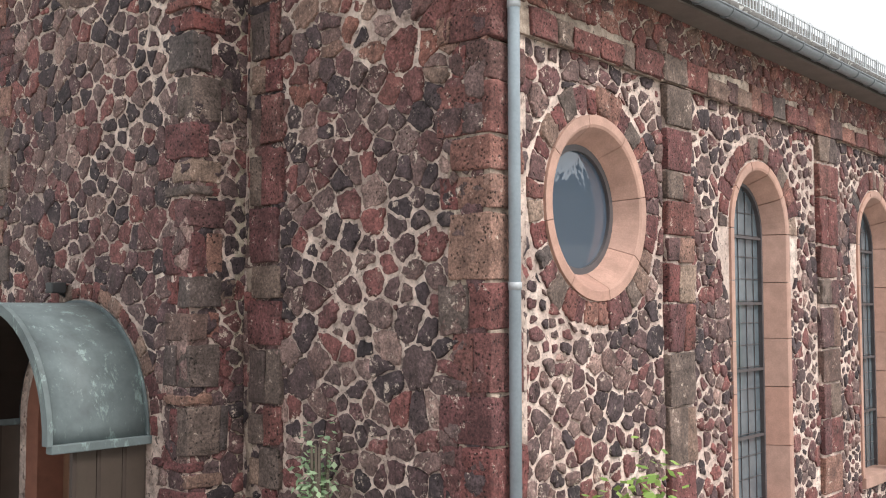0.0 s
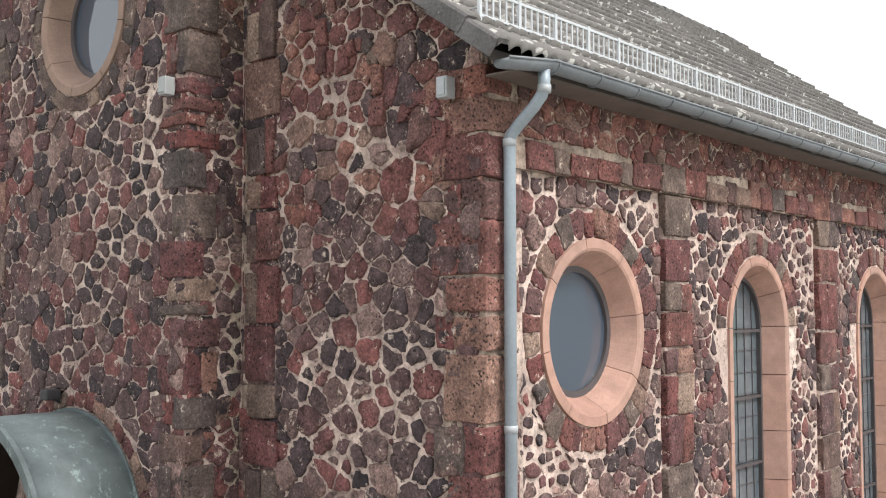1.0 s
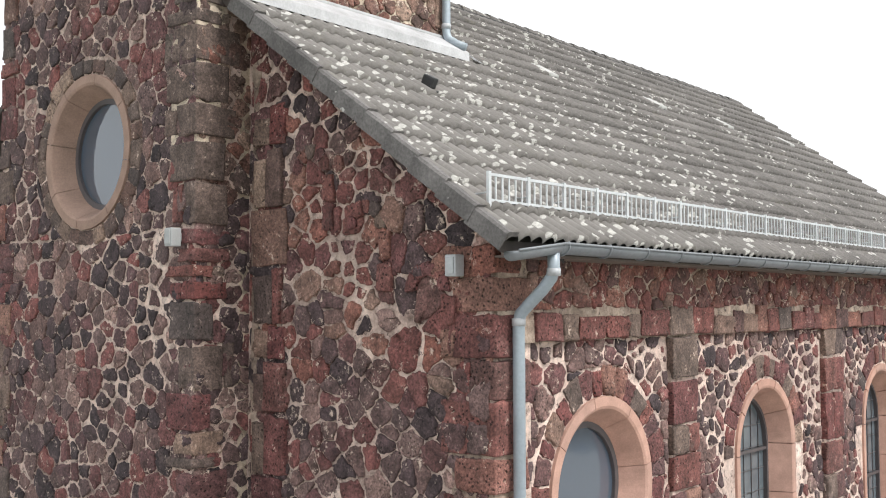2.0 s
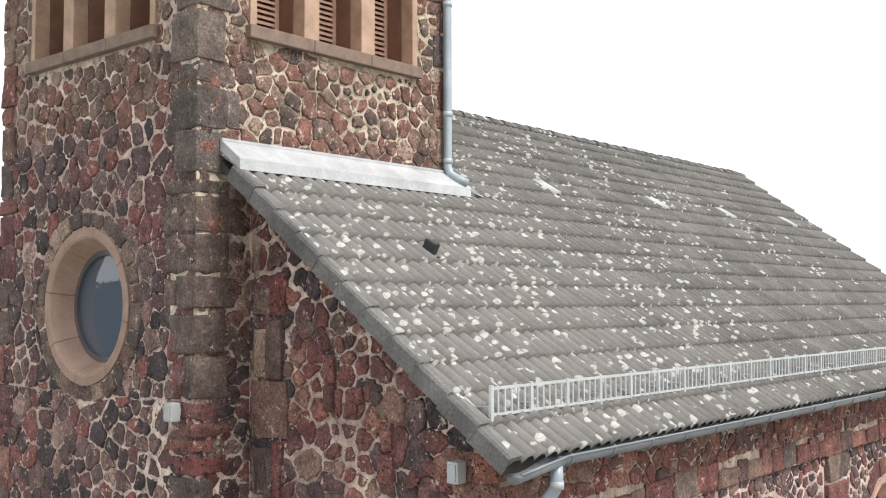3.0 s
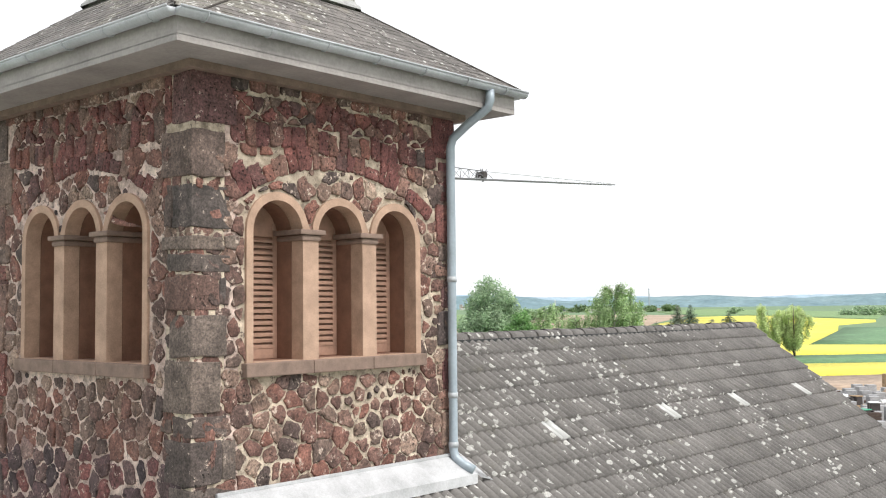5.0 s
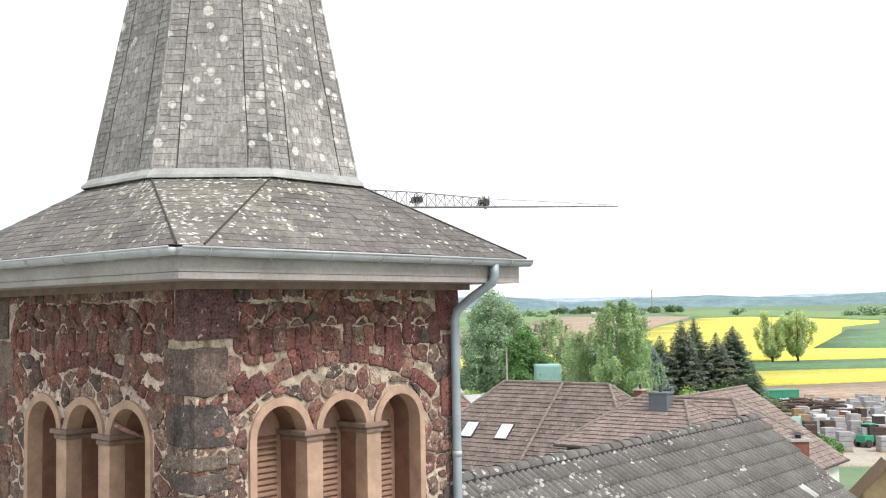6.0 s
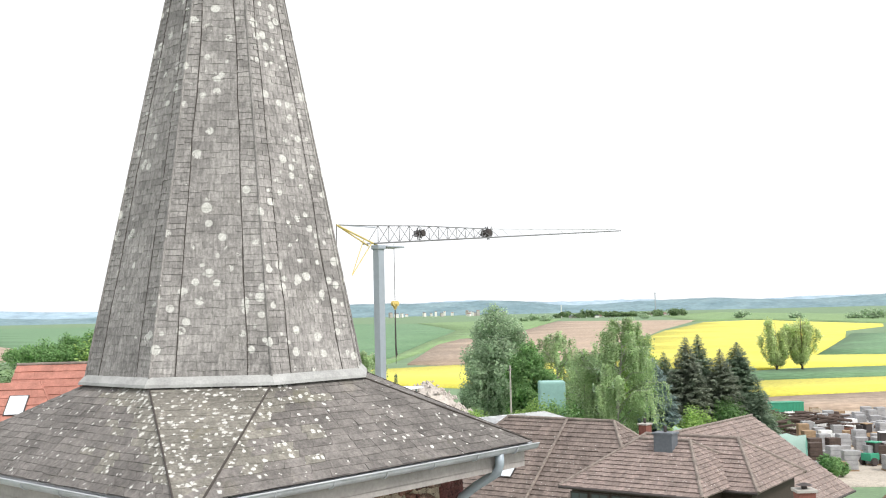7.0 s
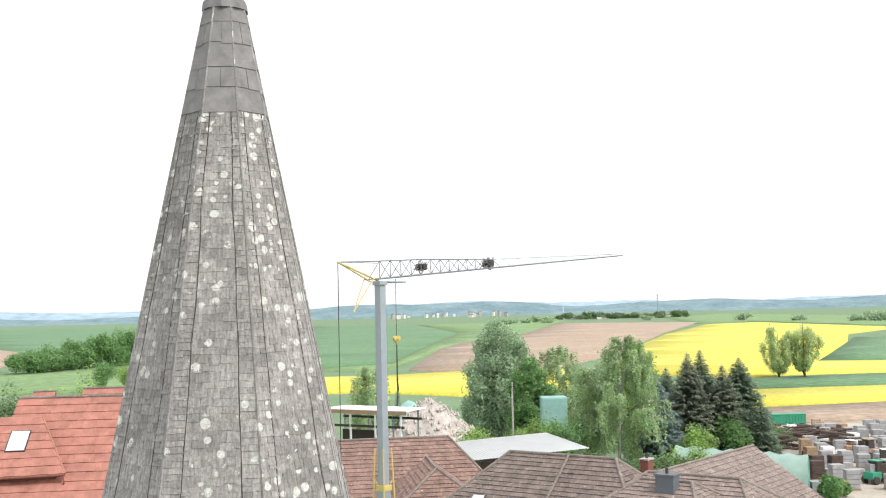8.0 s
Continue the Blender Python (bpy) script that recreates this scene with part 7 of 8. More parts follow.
def wall_window(h, x, y, z, w, hgt, frame):
    win = part("window", boxed(x - w / 2 - 0.07, x + w / 2 + 0.07, y - 0.04, y + 0.1, z - 0.07, z + hgt + 0.07), frame, h)
    part("pane", boxed(x - w / 2, x - 0.03, y - 0.055, y + 0.02, z, z + hgt), PANE_FAR, win)
    part("pane", boxed(x + 0.03, x + w / 2, y - 0.055, y + 0.02, z, z + hgt), PANE_FAR, win)
    part("window_sill", boxed(x - w / 2 - 0.12, x + w / 2 + 0.12, y - 0.14, y + 0.02, z - 0.13, z - 0.07), FRAME_WHITE, win)


def chimney(h, x, y, z0, z1, w, l, material, cap):
    c = part("chimney", boxed(x - w / 2, x + w / 2, y - l / 2, y + l / 2, z0, z1, 0.02), material, h)
    part("cap", boxed(x - w / 2 - 0.06, x + w / 2 + 0.06, y - l / 2 - 0.06, y + l / 2 + 0.06, z1 - 0.01, z1 + 0.09, 0.01), cap, c)
    part("flue", tubed([(x, y, z1 + 0.05), (x, y, z1 + 0.4)], 0.09, 8), FRAME_DARK, c)
    return c


# brown-roofed house with its hipped wing, and the faded roof behind it
A = hip_house("house", "house with a dark brown hipped tile roof and skylights", 64.25, 7.1, -35.6, 11.0, 15.6, -0.8, 3.2, 7.5, 4.6, 4.6, BROWN_TILE, RENDER_WHITE)
skylight(A, -4.1, 0.34, 11, 4.0, 0.5, 5.5, 4.3)
skylight(A, -1.6, 0.34, 11, 4.0, 0.5, 5.5, 4.3)
part("roof_strip", tubed([(0.6, -0.05, 8.42), (0.6, -5.9, 3.85)], 0.09, 6), RIDGE_PALE, A, "pale metal strip down the tiles")
B = hip_house("house", "low hipped wing with faded brown tiles and a slate-clad chimney", 57.0, 11.9, -36.0, 8.0, 7.0, -0.6, 5.1, 7.0, 2.6, 2.4, PINK_TILE, LOUVRE_BACK)
chimney(B, 0.5, -0.7, 5.0, 8.05, 1.05, 0.8, SLATEBOX, SLATEBOX)
for k in range(6):
    wall_window(B, -3.05 + k * 1.2, -4.0, 3.85, 0.92, 1.25, FRAME_GREEN if k > 3 else FRAME_DARK)
B2 = hip_house("house", "hipped main roof with faded brown tiles behind the wing", 59.2, 13.9, -36.0, 7.0, 9.5, -0.6, 5.0, 6.9, 2.6, 2.4, PINK_TILE, LOUVRE_BACK)
Cc = hip_house("house", "house with a broad faded pinkish tile roof", 70.7, 17.5, 50.0, 13.5, 15.5, -1.2, 1.6, 6.1, 0.0, 0.0, PINK_TILE, RENDER_WHITE)
chimney(Cc, -6.2, 0.9, 4.5, 8.0, 0.7, 0.55, BRICK_DARK, RENDER_GREY)
stack = thing("brick_chimney", "free-standing red brick chimney stack with a pale cap", "chimney", at=(36.96, 12.84, -0.3))
stack.rotation_euler = (0, 0, radians(-48.5))
part("shaft", boxed(-0.36, 0.36, -0.33, 0.33, -0.3, 6.75, 0.02), BRICK_DARK, stack)
part("cap", boxed(-0.44, 0.44, -0.40, 0.40, 6.74, 6.86, 0.015), RENDER_GREY, stack)
part("cowl", tubed([(0, 0, 6.85), (0, 0, 7.0), (0, 0, 7.02), (0, 0, 7.12)], [0.12, 0.12, 0.34, 0.05], 10), FRAME_DARK, stack)
# house in front of the open shed
Dd = hip_house("house", "house with a rust-brown tile roof behind the crane", 79.0, -2.6, 8.0, 9.5, 13.0, -2.5, 2.8, 7.0, 0.0, 4.2, RUST_TILE, RENDER_WHITE)
De = hip_house("house", "small cross wing with a rust-brown hipped gable", 71.0, -0.9, 98.0, 5.6, 7.0, -2.0, 4.0, 6.1, 2.4, 0.0, RUST_TILE, RENDER_WHITE)
wall_window(De, 0.0, -2.8, 2.5, 1.0, 1.2, FRAME_WHITE)
bush(68.0, -0.6, 1.6, 5.6, 900, NEEDLE, 130, "clipped dark conifer before the white wall", 0.2)
# red-roofed house
E = hip_house("house", "house with a bright red tile roof", 69.85, -20.7, 6.0, 16.0, 14.5, -0.8, 5.2, 11.4, 0.0, 0.0, RED_TILE, RENDER_WHITE, expo=0.74)
wall_window(E, -2.0, -8.0, 3.2, 1.2, 1.3, FRAME_DARK)
x, y = off(69.5, -24.0)
F = thing("house_wing", "raised red-tiled wing with one skylight on the red house", "house", "houses", (x, y, -0.8))
F.rotation_euler = (0, 0, radians(-42.5))


def wing_z(yy):
    return 6.7 + (yy + 8.0) * 0.775


roof_plane(F, (Vector((-10, -6.55, wing_z(-6.55))), Vector((0.11, -6.3, wing_z(-6.3))), Vector((-2.32, -2.25, wing_z(-2.25))), Vector((-10, -2.25, wing_z(-2.25)))), RED_TILE, "roof", 0.33, 0.74, True)
part("rear_slope", boxed(-10, -2.4, -2.25, -1.6, wing_z(-2.25) - 0.5, wing_z(-2.25) - 0.02), RED_TILE, F)
g = bmesh.new()
r0 = [g.verts.new(v) for v in ((-10, -6.0, 0), (-0.5, -5.9, 0), (-2.6, -2.3, 0), (-10, -2.3, 0))]
r1 = [g.verts.new(v) for v in ((-10, -6.0, wing_z(-6.0) - 0.12), (-0.5, -5.9, wing_z(-5.9) - 0.12), (-2.6, -2.3, wing_z(-2.3) - 0.12), (-10, -2.3, wing_z(-2.3) - 0.12))]
for k in range(4):
    g.faces.new((r0[k], r0[(k + 1) % 4], r1[(k + 1) % 4], r1[k]))
bmesh.ops.recalc_face_normals(g, faces=g.faces)
part("wall", g, BRICK_DARK, F)
part("verge_board", tubed([(0.13, -6.3, wing_z(-6.3)), (-2.3, -2.25, wing_z(-2.25))], 0.07, 6), RED_TILE, F)
part("eaves_gutter", tubed([(-10, -6.62, wing_z(-6.6)), (0.1, -6.37, wing_z(-6.37))], 0.075, 8), BRICK_DARK, F)
part("downpipe", tubed([(0.0, -6.37, wing_z(-6.4) - 0.05), (0.05, -6.3, wing_z(-6.4) - 0.5), (-0.3, -5.95, wing_z(-6.4) - 0.9)], 0.05, 6), BRICK_DARK, F)
skylight(F, -3.3, 0.449, 9, 6.7, 0.5, 8.0, 6.2, (1.1, 1.7))
G = hip_house("house", "red-tiled house half hidden behind a tree", 92.0, -35.6, 10.0, 6.0, 0.9, -2.0, 7.0, 10.3, 0.0, 0.0, RED_TILE, RENDER_WHITE, expo=0.74)
G2 = hip_house("house", "red-tiled house with a low ridge", 92.0, -27.0, 4.0, 7.0, 9.0, -2.0, 7.4, 10.5, 0.0, 0.0, RED_TILE, RENDER_WHITE, expo=0.74)

# houses across the lane, seen in the window panes alone
NIGHT_TILE = house_tile("dark_slate_tiles", (0.06, 0.07, 0.085))
hip_house("house", "neighbouring house with dark slates across the lane", 19.0, 38.0, 16.0, 5.5, 11.0, -0.1, 5.6, 8.8, 0.0, 0.0, NIGHT_TILE, RENDER_GREY)
hip_house("house", "neighbouring house with a dark gable before the tower", 20.0, -48.9, 70.0, 8.0, 10.0, -0.1, 4.6, 8.2, 0.0, 0.0, NIGHT_TILE, RENDER_GREY)

# ---- halls and yard ----
WHITE_SHEET = plain("white_corrugated_sheet", (0.84, 0.85, 0.86), 0.5, 0.0, 0.06, 0.6)
STEEL = plain("grey_painted_steel", (0.36, 0.40, 0.45), 0.5, 0.3, 0.12, 1.5)
YELLOW = plain("yellow_painted_steel", (0.60, 0.47, 0.16), 0.5, 0.0, 0.15, 3)
RUBBLE = grown("pale_rubble", (0.36, 0.32, 0.29), (0.56, 0.51, 0.47), 0.6, 4.0)
TEAL = plain("teal_tarpaulin", (0.27, 0.46, 0.43), 0.6, vary=0.2, scale=0.8)
TARP = plain("pale_green_tarpaulin", (0.27, 0.39, 0.34), 0.6, vary=0.18, scale=0.7, bump=0.6, dist=0.1)
TARP_SHADED = plain("shaded_tarpaulin_end", (0.10, 0.30, 0.24), 0.6, vary=0.2, scale=0.7)
CONT_GREEN = plain("green_container_paint", (0.04, 0.30, 0.18), 0.5, vary=0.15, scale=1.0)
PALLET_GREY = plain("concrete_paving_stacks", (0.34, 0.34, 0.35), 0.9, vary=0.25, scale=2)
PALLET_WOOD = plain("pallet_timber", (0.33, 0.23, 0.14), 0.9, vary=0.3, scale=3)
LOGS = plain("dark_stacked_timber", (0.085, 0.060, 0.050), 0.9, vary=0.4, scale=2)


def placed(ob, d, s, z, turn=0.0):
    x, y = off(d, s)
    ob.location = (x, y, z)
    ob.rotation_euler = (0, 0, radians(-48.5 + turn))
    return ob


hall = placed(thing("storage_hall", "long hall with a white corrugated sheet roof", "hall"), 102.4, 5.7, -4.0, 12)
part("wall", boxed(-4.2, 4.2, -7.4, 4.6, -2.0, 6.9), LOUVRE_BACK, hall)
cor = bmesh.new()
n = 70
lo, hi2 = [], []
for i in range(n + 1):
    x = -4.9 + 11.0 * i / n
    z = 7.15 + 0.55 * i / n + 0.06 * (i % 2)
    lo.append(cor.verts.new((x, -8.1, z)))
    hi2.append(cor.verts.new((x, 5.2, z)))
for i in range(n):
    cor.faces.new((lo[i], lo[i + 1], hi2[i + 1], hi2[i]))
bmesh.ops.solidify(cor, geom=list(cor.faces), thickness=0.06)
part("roof", cor, WHITE_SHEET, hall)

shed = placed(thing("open_shed", "open steel shed with a thin flat roof on posts", "shed"), 112, -8.0, -4.8, -30)
part("roof", boxed(-5.2, 5.6, -1.8, 2.2, 11.05, 11.2, 0.03), WHITE_SHEET, shed)
part("fascia", boxed(-5.2, 5.6, -1.86, -1.8, 10.72, 11.12), PALLET_WOOD, shed)
for k in range(4):
    part("post", boxed(-4.9 + k * 3.2, -4.72 + k * 3.2, -1.7, -1.52, -0.2, 11.05), WHITE_SHEET, shed)
    part("rear_post", boxed(-4.9 + k * 3.2, -4.75 + k * 3.2, 1.8, 1.95, -0.2, 11.05), STEEL, shed)
part("loft_beam", boxed(-5.0, 5.2, -1.7, -1.55, 9.3, 9.55), LOUVRE_BACK, shed)
part("rear_beam", boxed(-5.0, 5.2, 1.8, 1.95, 9.9, 10.15), LOUVRE_BACK, shed)
part("low_wall", boxed(-5.0, 1.0, 1.6, 1.75, -0.2, 8.6), LOUVRE_BACK, shed)

# heap of broken stone
rr = random.Random(31)
x, y = off(142, -1.2)
heap = bmesh.new()
NG = 26
grid = [[heap.verts.new((x + (i / NG - 0.5) * 26, y + (j / NG - 0.5) * 26, -6.6 + 12.0 * max(0.0, 1 - math.hypot(i / NG - 0.45, (j / NG - 0.5)) * 2.1) ** 0.9 + rr.uniform(-0.3, 0.3))) for j in range(NG + 1)] for i in range(NG + 1)]
for i in range(NG):
    for j in range(NG):
        heap.faces.new((grid[i][j], grid[i + 1][j], grid[i + 1][j + 1], grid[i][j + 1]))
pts = [v.co.copy() for v in heap.verts if v.co.z > -5]
for _ in range(2600):
    p = rr.choice(pts) + Vector((rr.uniform(-0.6, 0.6), rr.uniform(-0.6, 0.6), rr.uniform(-0.1, 0.15)))
    q = rr.uniform(0.1, 0.28) + 0.35 * rr.random() ** 5
    c8 = [heap.verts.new(p + Vector((sx * q * rr.uniform(0.5, 1), sy * q * rr.uniform(0.5, 1), sz * q * rr.uniform(0.4, 0.8)))) for sx, sy, sz in ((-1, -1, -1), (1, -1, -1), (0, 1, -1), (0, 0, 1))]
    for f in ((0, 1, 3), (1, 2, 3), (2, 0, 3), (0, 2, 1)):
        heap.faces.new([c8[k] for k in f])
tagged(part("rubble_heap", heap, RUBBLE), "pale grey heap of broken stone", "rubble heap", kind="stuff")
dome = placed(thing("tarpaulin_mound", "rounded mound under a teal tarpaulin", "mound"), 160, -5.6, -6.5)
bm = bmesh.new()
bmesh.ops.create_icosphere(bm, subdivisions=3, radius=1.0)
for v in bm.verts:
    v.co = Vector((v.co.x * 3.6, v.co.y * 3.6, max(-0.1, v.co.z) * 9.6 + rr.uniform(-0.1, 0.1)))
part("cover", bm, TEAL, dome, smooth=True)
wall_t = placed(thing("tarpaulin_screen", "upright teal sheeted stack beside the trees", "tarpaulin"), 152, 15.9, -6.2, 0)
bm = boxed(-1.9, 1.9, -1.5, 1.5, 0, 10.1, 0.3)
part("cover", bm, TEAL, wall_t)

tarp = placed(thing("tarpaulin_tent", "long storage tent under a pale green tarpaulin", "tent"), 122, 34.6, -5.8, -22)
bm = bmesh.new()
n = 12
rows = []
for i in range(15):
    xx = -7.5 + 15.0 * i / 14
    sag = 0.22 * math.cos(i * math.pi) + rr.uniform(-0.1, 0.1)
    rows.append([bm.verts.new((xx + rr.uniform(-0.1, 0.1), -3.3 * math.cos(math.pi * k / n), (5.6 + sag * 0.6 - i * 0.04) * math.sin(math.pi * k / n) ** 0.75 + rr.uniform(-0.06, 0.06))) for k in range(n + 1)])
for r0, r1 in zip(rows, rows[1:]):
    for k in range(n):
        bm.faces.new((r0[k], r0[k + 1], r1[k + 1], r1[k]))
part("cover", bm, TARP, tarp, smooth=True)
# darker sheet put in for the shaded opening at the tent's end
bm = bmesh.new()
bm.faces.new([bm.verts.new((7.45, -3.2 * math.cos(math.pi * k / n), 5.0 * math.sin(math.pi * k / n) ** 0.75)) for k in range(n + 1)])
part("end_sheet", bm, TARP_SHADED, tarp)

cont = placed(thing("waste_container", "green ribbed steel container in the yard", "container"), 200, 66.0, -6.4, 4)
part("body", boxed(-3.2, 3.2, -1.2, 1.2, 0.15, 1.9, 0.04), CONT_GREEN, cont)
for k in range(11):
    part("rib", boxed(-3.1 + k * 0.6, -3.0 + k * 0.6, -1.27, -1.2, 0.2, 1.85), CONT_GREEN, cont)
part("rim", boxed(-3.3, 3.3, -1.3, 1.3, 1.88, 2.0), CONT_GREEN, cont)


def pallet(d, s, layers, material, turn):
    x, y = off(d, s)
    p = thing("paving_pallet", "pallet stacked with grey concrete paving" if material is PALLET_GREY else "wooden pallet crate with building stone", "pallet", "yard pallets", (x, y, land(x, y) + 0.15))
    p.rotation_euler = (0, 0, radians(-48.5 + turn))
    part("pallet_base", boxed(-0.85, 0.85, -0.7, 0.7, 0.0, 0.16), PALLET_WOOD, p)
    for k in range(layers):
        part("layer", boxed(-0.8, 0.8, -0.65, 0.65, 0.17 + k * 0.56, 0.70 + k * 0.56, 0.04), material, p)
    return p


rr = random.Random(77)
for i in range(14):
    for j in range(10):
        if rr.random() < 0.22:
            continue
        d, s = 122 + i * 4.6 + rr.uniform(-1.0, 1.0), 43.5 + i * 1.5 + j * 2.3 + rr.uniform(-0.6, 0.6)
        pallet(d, s, rr.choice((2, 3, 3, 4)), PALLET_GREY if rr.random() < 0.66 else rr.choice((PALLET_WOOD, WHITE_SHEET, LOGS)), rr.uniform(-8, 8))
logs = bmesh.new()
for k in range(90):
    d0, s0 = 168 + rr.uniform(-7, 9), 50 + rr.uniform(0, 16)
    x, y = off(d0, s0)
    z = land(x, y) + rr.uniform(0.2, 2.8)
    a = rr.uniform(-0.5, 0.5) - 0.85
    q = Vector((math.cos(a), math.sin(a), rr.uniform(-0.2, 0.2))) * rr.uniform(1.5, 3.0)
    tube(logs, [Vector((x, y, z)) - q, Vector((x, y, z)) + q], rr.uniform(0.1, 0.25), 6)
tagged(part("timber_pile", logs, LOGS), "dark tangled pile of old timber", "timber pile", kind="stuff")
for d, s in ((185, 80.5), (186, 83.2)):
    x, y = off(d, s)
    t = thing("timber_post", "upright brown timber post at the yard edge", "post", "yard posts", (x, y, land(x, y)))
    part("shaft", boxed(-0.35, 0.35, -0.35, 0.35, -0.2, 4.2, 0.05), PALLET_WOOD, t)
pile = placed(thing("sand_bay", "bay of pale sand with timber sides", "sand bay"), 172, 76, -6.4, 0)
bm = bmesh.new()
bmesh.ops.create_cone(bm, cap_ends=True, segments=20, radius1=3.4, radius2=0.4, depth=3.0)
for v in bm.verts:
    v.co.z += 1.5
part("sand", bm, SOIL, pile, smooth=True)
part("side_board", boxed(-3.6, 3.6, -3.0, -2.8, 0, 1.5), PALLET_WOOD, pile)

def loader(d, s, turn, paint, label):
    """A small yard loader: body, cab, arm with forks, four wheels."""
    x, y = off(d, s)
    m = thing("wheel_loader", label, "loader", "yard loaders", (x, y, land(x, y) + 0.15))
    m.rotation_euler = (0, 0, radians(-48.5 + turn))
    part("body", boxed(-1.6, 0.5, -0.7, 0.7, 0.6, 1.5, 0.1), paint, m)
    part("cab", boxed(-0.6, 0.5, -0.65, 0.65, 1.5, 2.7, 0.08), FRAME_DARK, m)
    part("cab_roof", boxed(-0.7, 0.6, -0.72, 0.72, 2.7, 2.82, 0.03), paint, m)
    part("mast_frame", boxed(1.0, 1.25, -0.6, 0.6, 0.3, 2.6, 0.05), FRAME_DARK, m)
    part("arm", tubed([(0.3, 0.4, 1.2), (1.1, 0.4, 0.9), (2.2, 0.4, 0.35)], 0.09, 6), paint, m)
    for wx in (-1.1, 0.5):
        for wy in (-0.8, 0.8):
            part("wheel", tubed([(wx, wy - 0.18, 0.5), (wx, wy + 0.18, 0.5)], 0.5, 14), FRAME_DARK, m)
    return m


loader(127, 52.5, 30, CONT_GREEN, "small green wheel loader among the pallets")
loader(150, 61.0, 200, PALLET_WOOD, "rusty fork lift parked in the yard")
loader(138, 58.5, 80, WHITE_SHEET, "pale flatbed loader between paving stacks")

CRATE_PALE = plain("pale_raw_timber", (0.52, 0.43, 0.33), 0.85, vary=0.25, scale=3)
RUST = plain("rusty_steel", (0.22, 0.10, 0.07), 0.8, 0.2, 0.35, 3)


def crate(d, s, turn, m):
    """An open slatted crate of leftovers."""
    x, y = off(d, s)
    c = thing("slatted_crate", "weathered slatted crate in the builder's yard", "crate", "yard crates", (x, y, land(x, y) + 0.15))
    c.rotation_euler = (0, 0, radians(turn))
    part("base", boxed(-0.8, 0.8, -0.6, 0.6, 0.0, 0.15), PALLET_WOOD, c)
    for sx in (-0.75, 0.75):
        for sy in (-0.55, 0.55):
            part("post", boxed(sx - 0.06, sx + 0.06, sy - 0.06, sy + 0.06, 0.15, 1.5), m, c)
    for z in (0.35, 0.75, 1.15):
        part("slat", boxed(-0.82, 0.82, -0.63, -0.57, z, z + 0.2), m, c)
        part("slat", boxed(-0.82, 0.82, 0.57, 0.63, z, z + 0.2), m, c)
    part("load", boxed(-0.68, 0.68, -0.5, 0.5, 0.16, 0.95, 0.08), PALLET_GREY, c)


def beam_stack(d, s, turn, m, count, rr):
    """Long beams laid crosswise on bearers."""
    x, y = off(d, s)
    b = thing("beam_stack", "loose stack of long beams on bearers", "beams", "yard beams", (x, y, land(x, y) + 0.15))
    b.rotation_euler = (0, 0, radians(turn))
    for k in (-1.4, 1.4):
        part("bearer", boxed(k - 0.1, k + 0.1, -0.8, 0.8, 0, 0.2), PALLET_WOOD, b)
    for k in range(count):
        y0, z0 = -0.7 + (k % 5) * 0.3, 0.2 + (k // 5) * 0.24
        q = rr.uniform(-0.4, 0.4)
        part("beam", boxed(-2.4 + q, 2.4 + q, y0, y0 + 0.2, z0, z0 + 0.2, 0.02), m, b)


rr = random.Random(91)
for i in range(16):
    crate(rr.uniform(150, 196), rr.uniform(56, 86), rr.uniform(0, 180), rr.choice((CRATE_PALE, RUST, PALLET_WOOD, WHITE_SHEET)))
for i in range(10):
    beam_stack(rr.uniform(150, 190), rr.uniform(54, 84), rr.uniform(0, 180), rr.choice((CRATE_PALE, RUST, WHITE_SHEET)), rr.choice((5, 8, 10)), rr)

# garden hut
hut = placed(thing("garden_hut", "small wooden garden hut with a light gable", "hut"), 61.5, 26.3, -1.9, -14)
HUT = plain("honey_wood", (0.36, 0.25, 0.16), 0.7, vary=0.2, scale=3)
g = bmesh.new()
outline = [(-1.5, 0.0), (1.5, 0.0), (1.5, 3.0), (0, 4.6), (-1.5, 3.0)]
f0 = [g.verts.new((a, -1.2, b)) for a, b in outline]
f1 = [g.verts.new((a, 1.2, b)) for a, b in outline]
g.faces.new(f0)
g.faces.new(f1)
for i in range(5):
    g.faces.new((f0[i], f0[(i + 1) % 5], f1[(i + 1) % 5], f1[i]))
bmesh.ops.recalc_face_normals(g, faces=g.faces)
part("body", g, HUT, hut)
for k in (-1, 1):
    g = bmesh.new()
    g.faces.new([g.verts.new(v) for v in ((0, -1.5, 4.72), (0, 1.5, 4.72), (k * 1.95, 1.5, 2.62), (k * 1.95, -1.5, 2.62))])
    bmesh.ops.solidify(g, geom=list(g.faces), thickness=0.08)
    part("roof_side", g, HUT, hut)
    part("window", boxed(k * 0.65 - 0.3, k * 0.65 + 0.3, -1.24, -1.19, 1.9, 2.7), FRAME_DARK, hut)

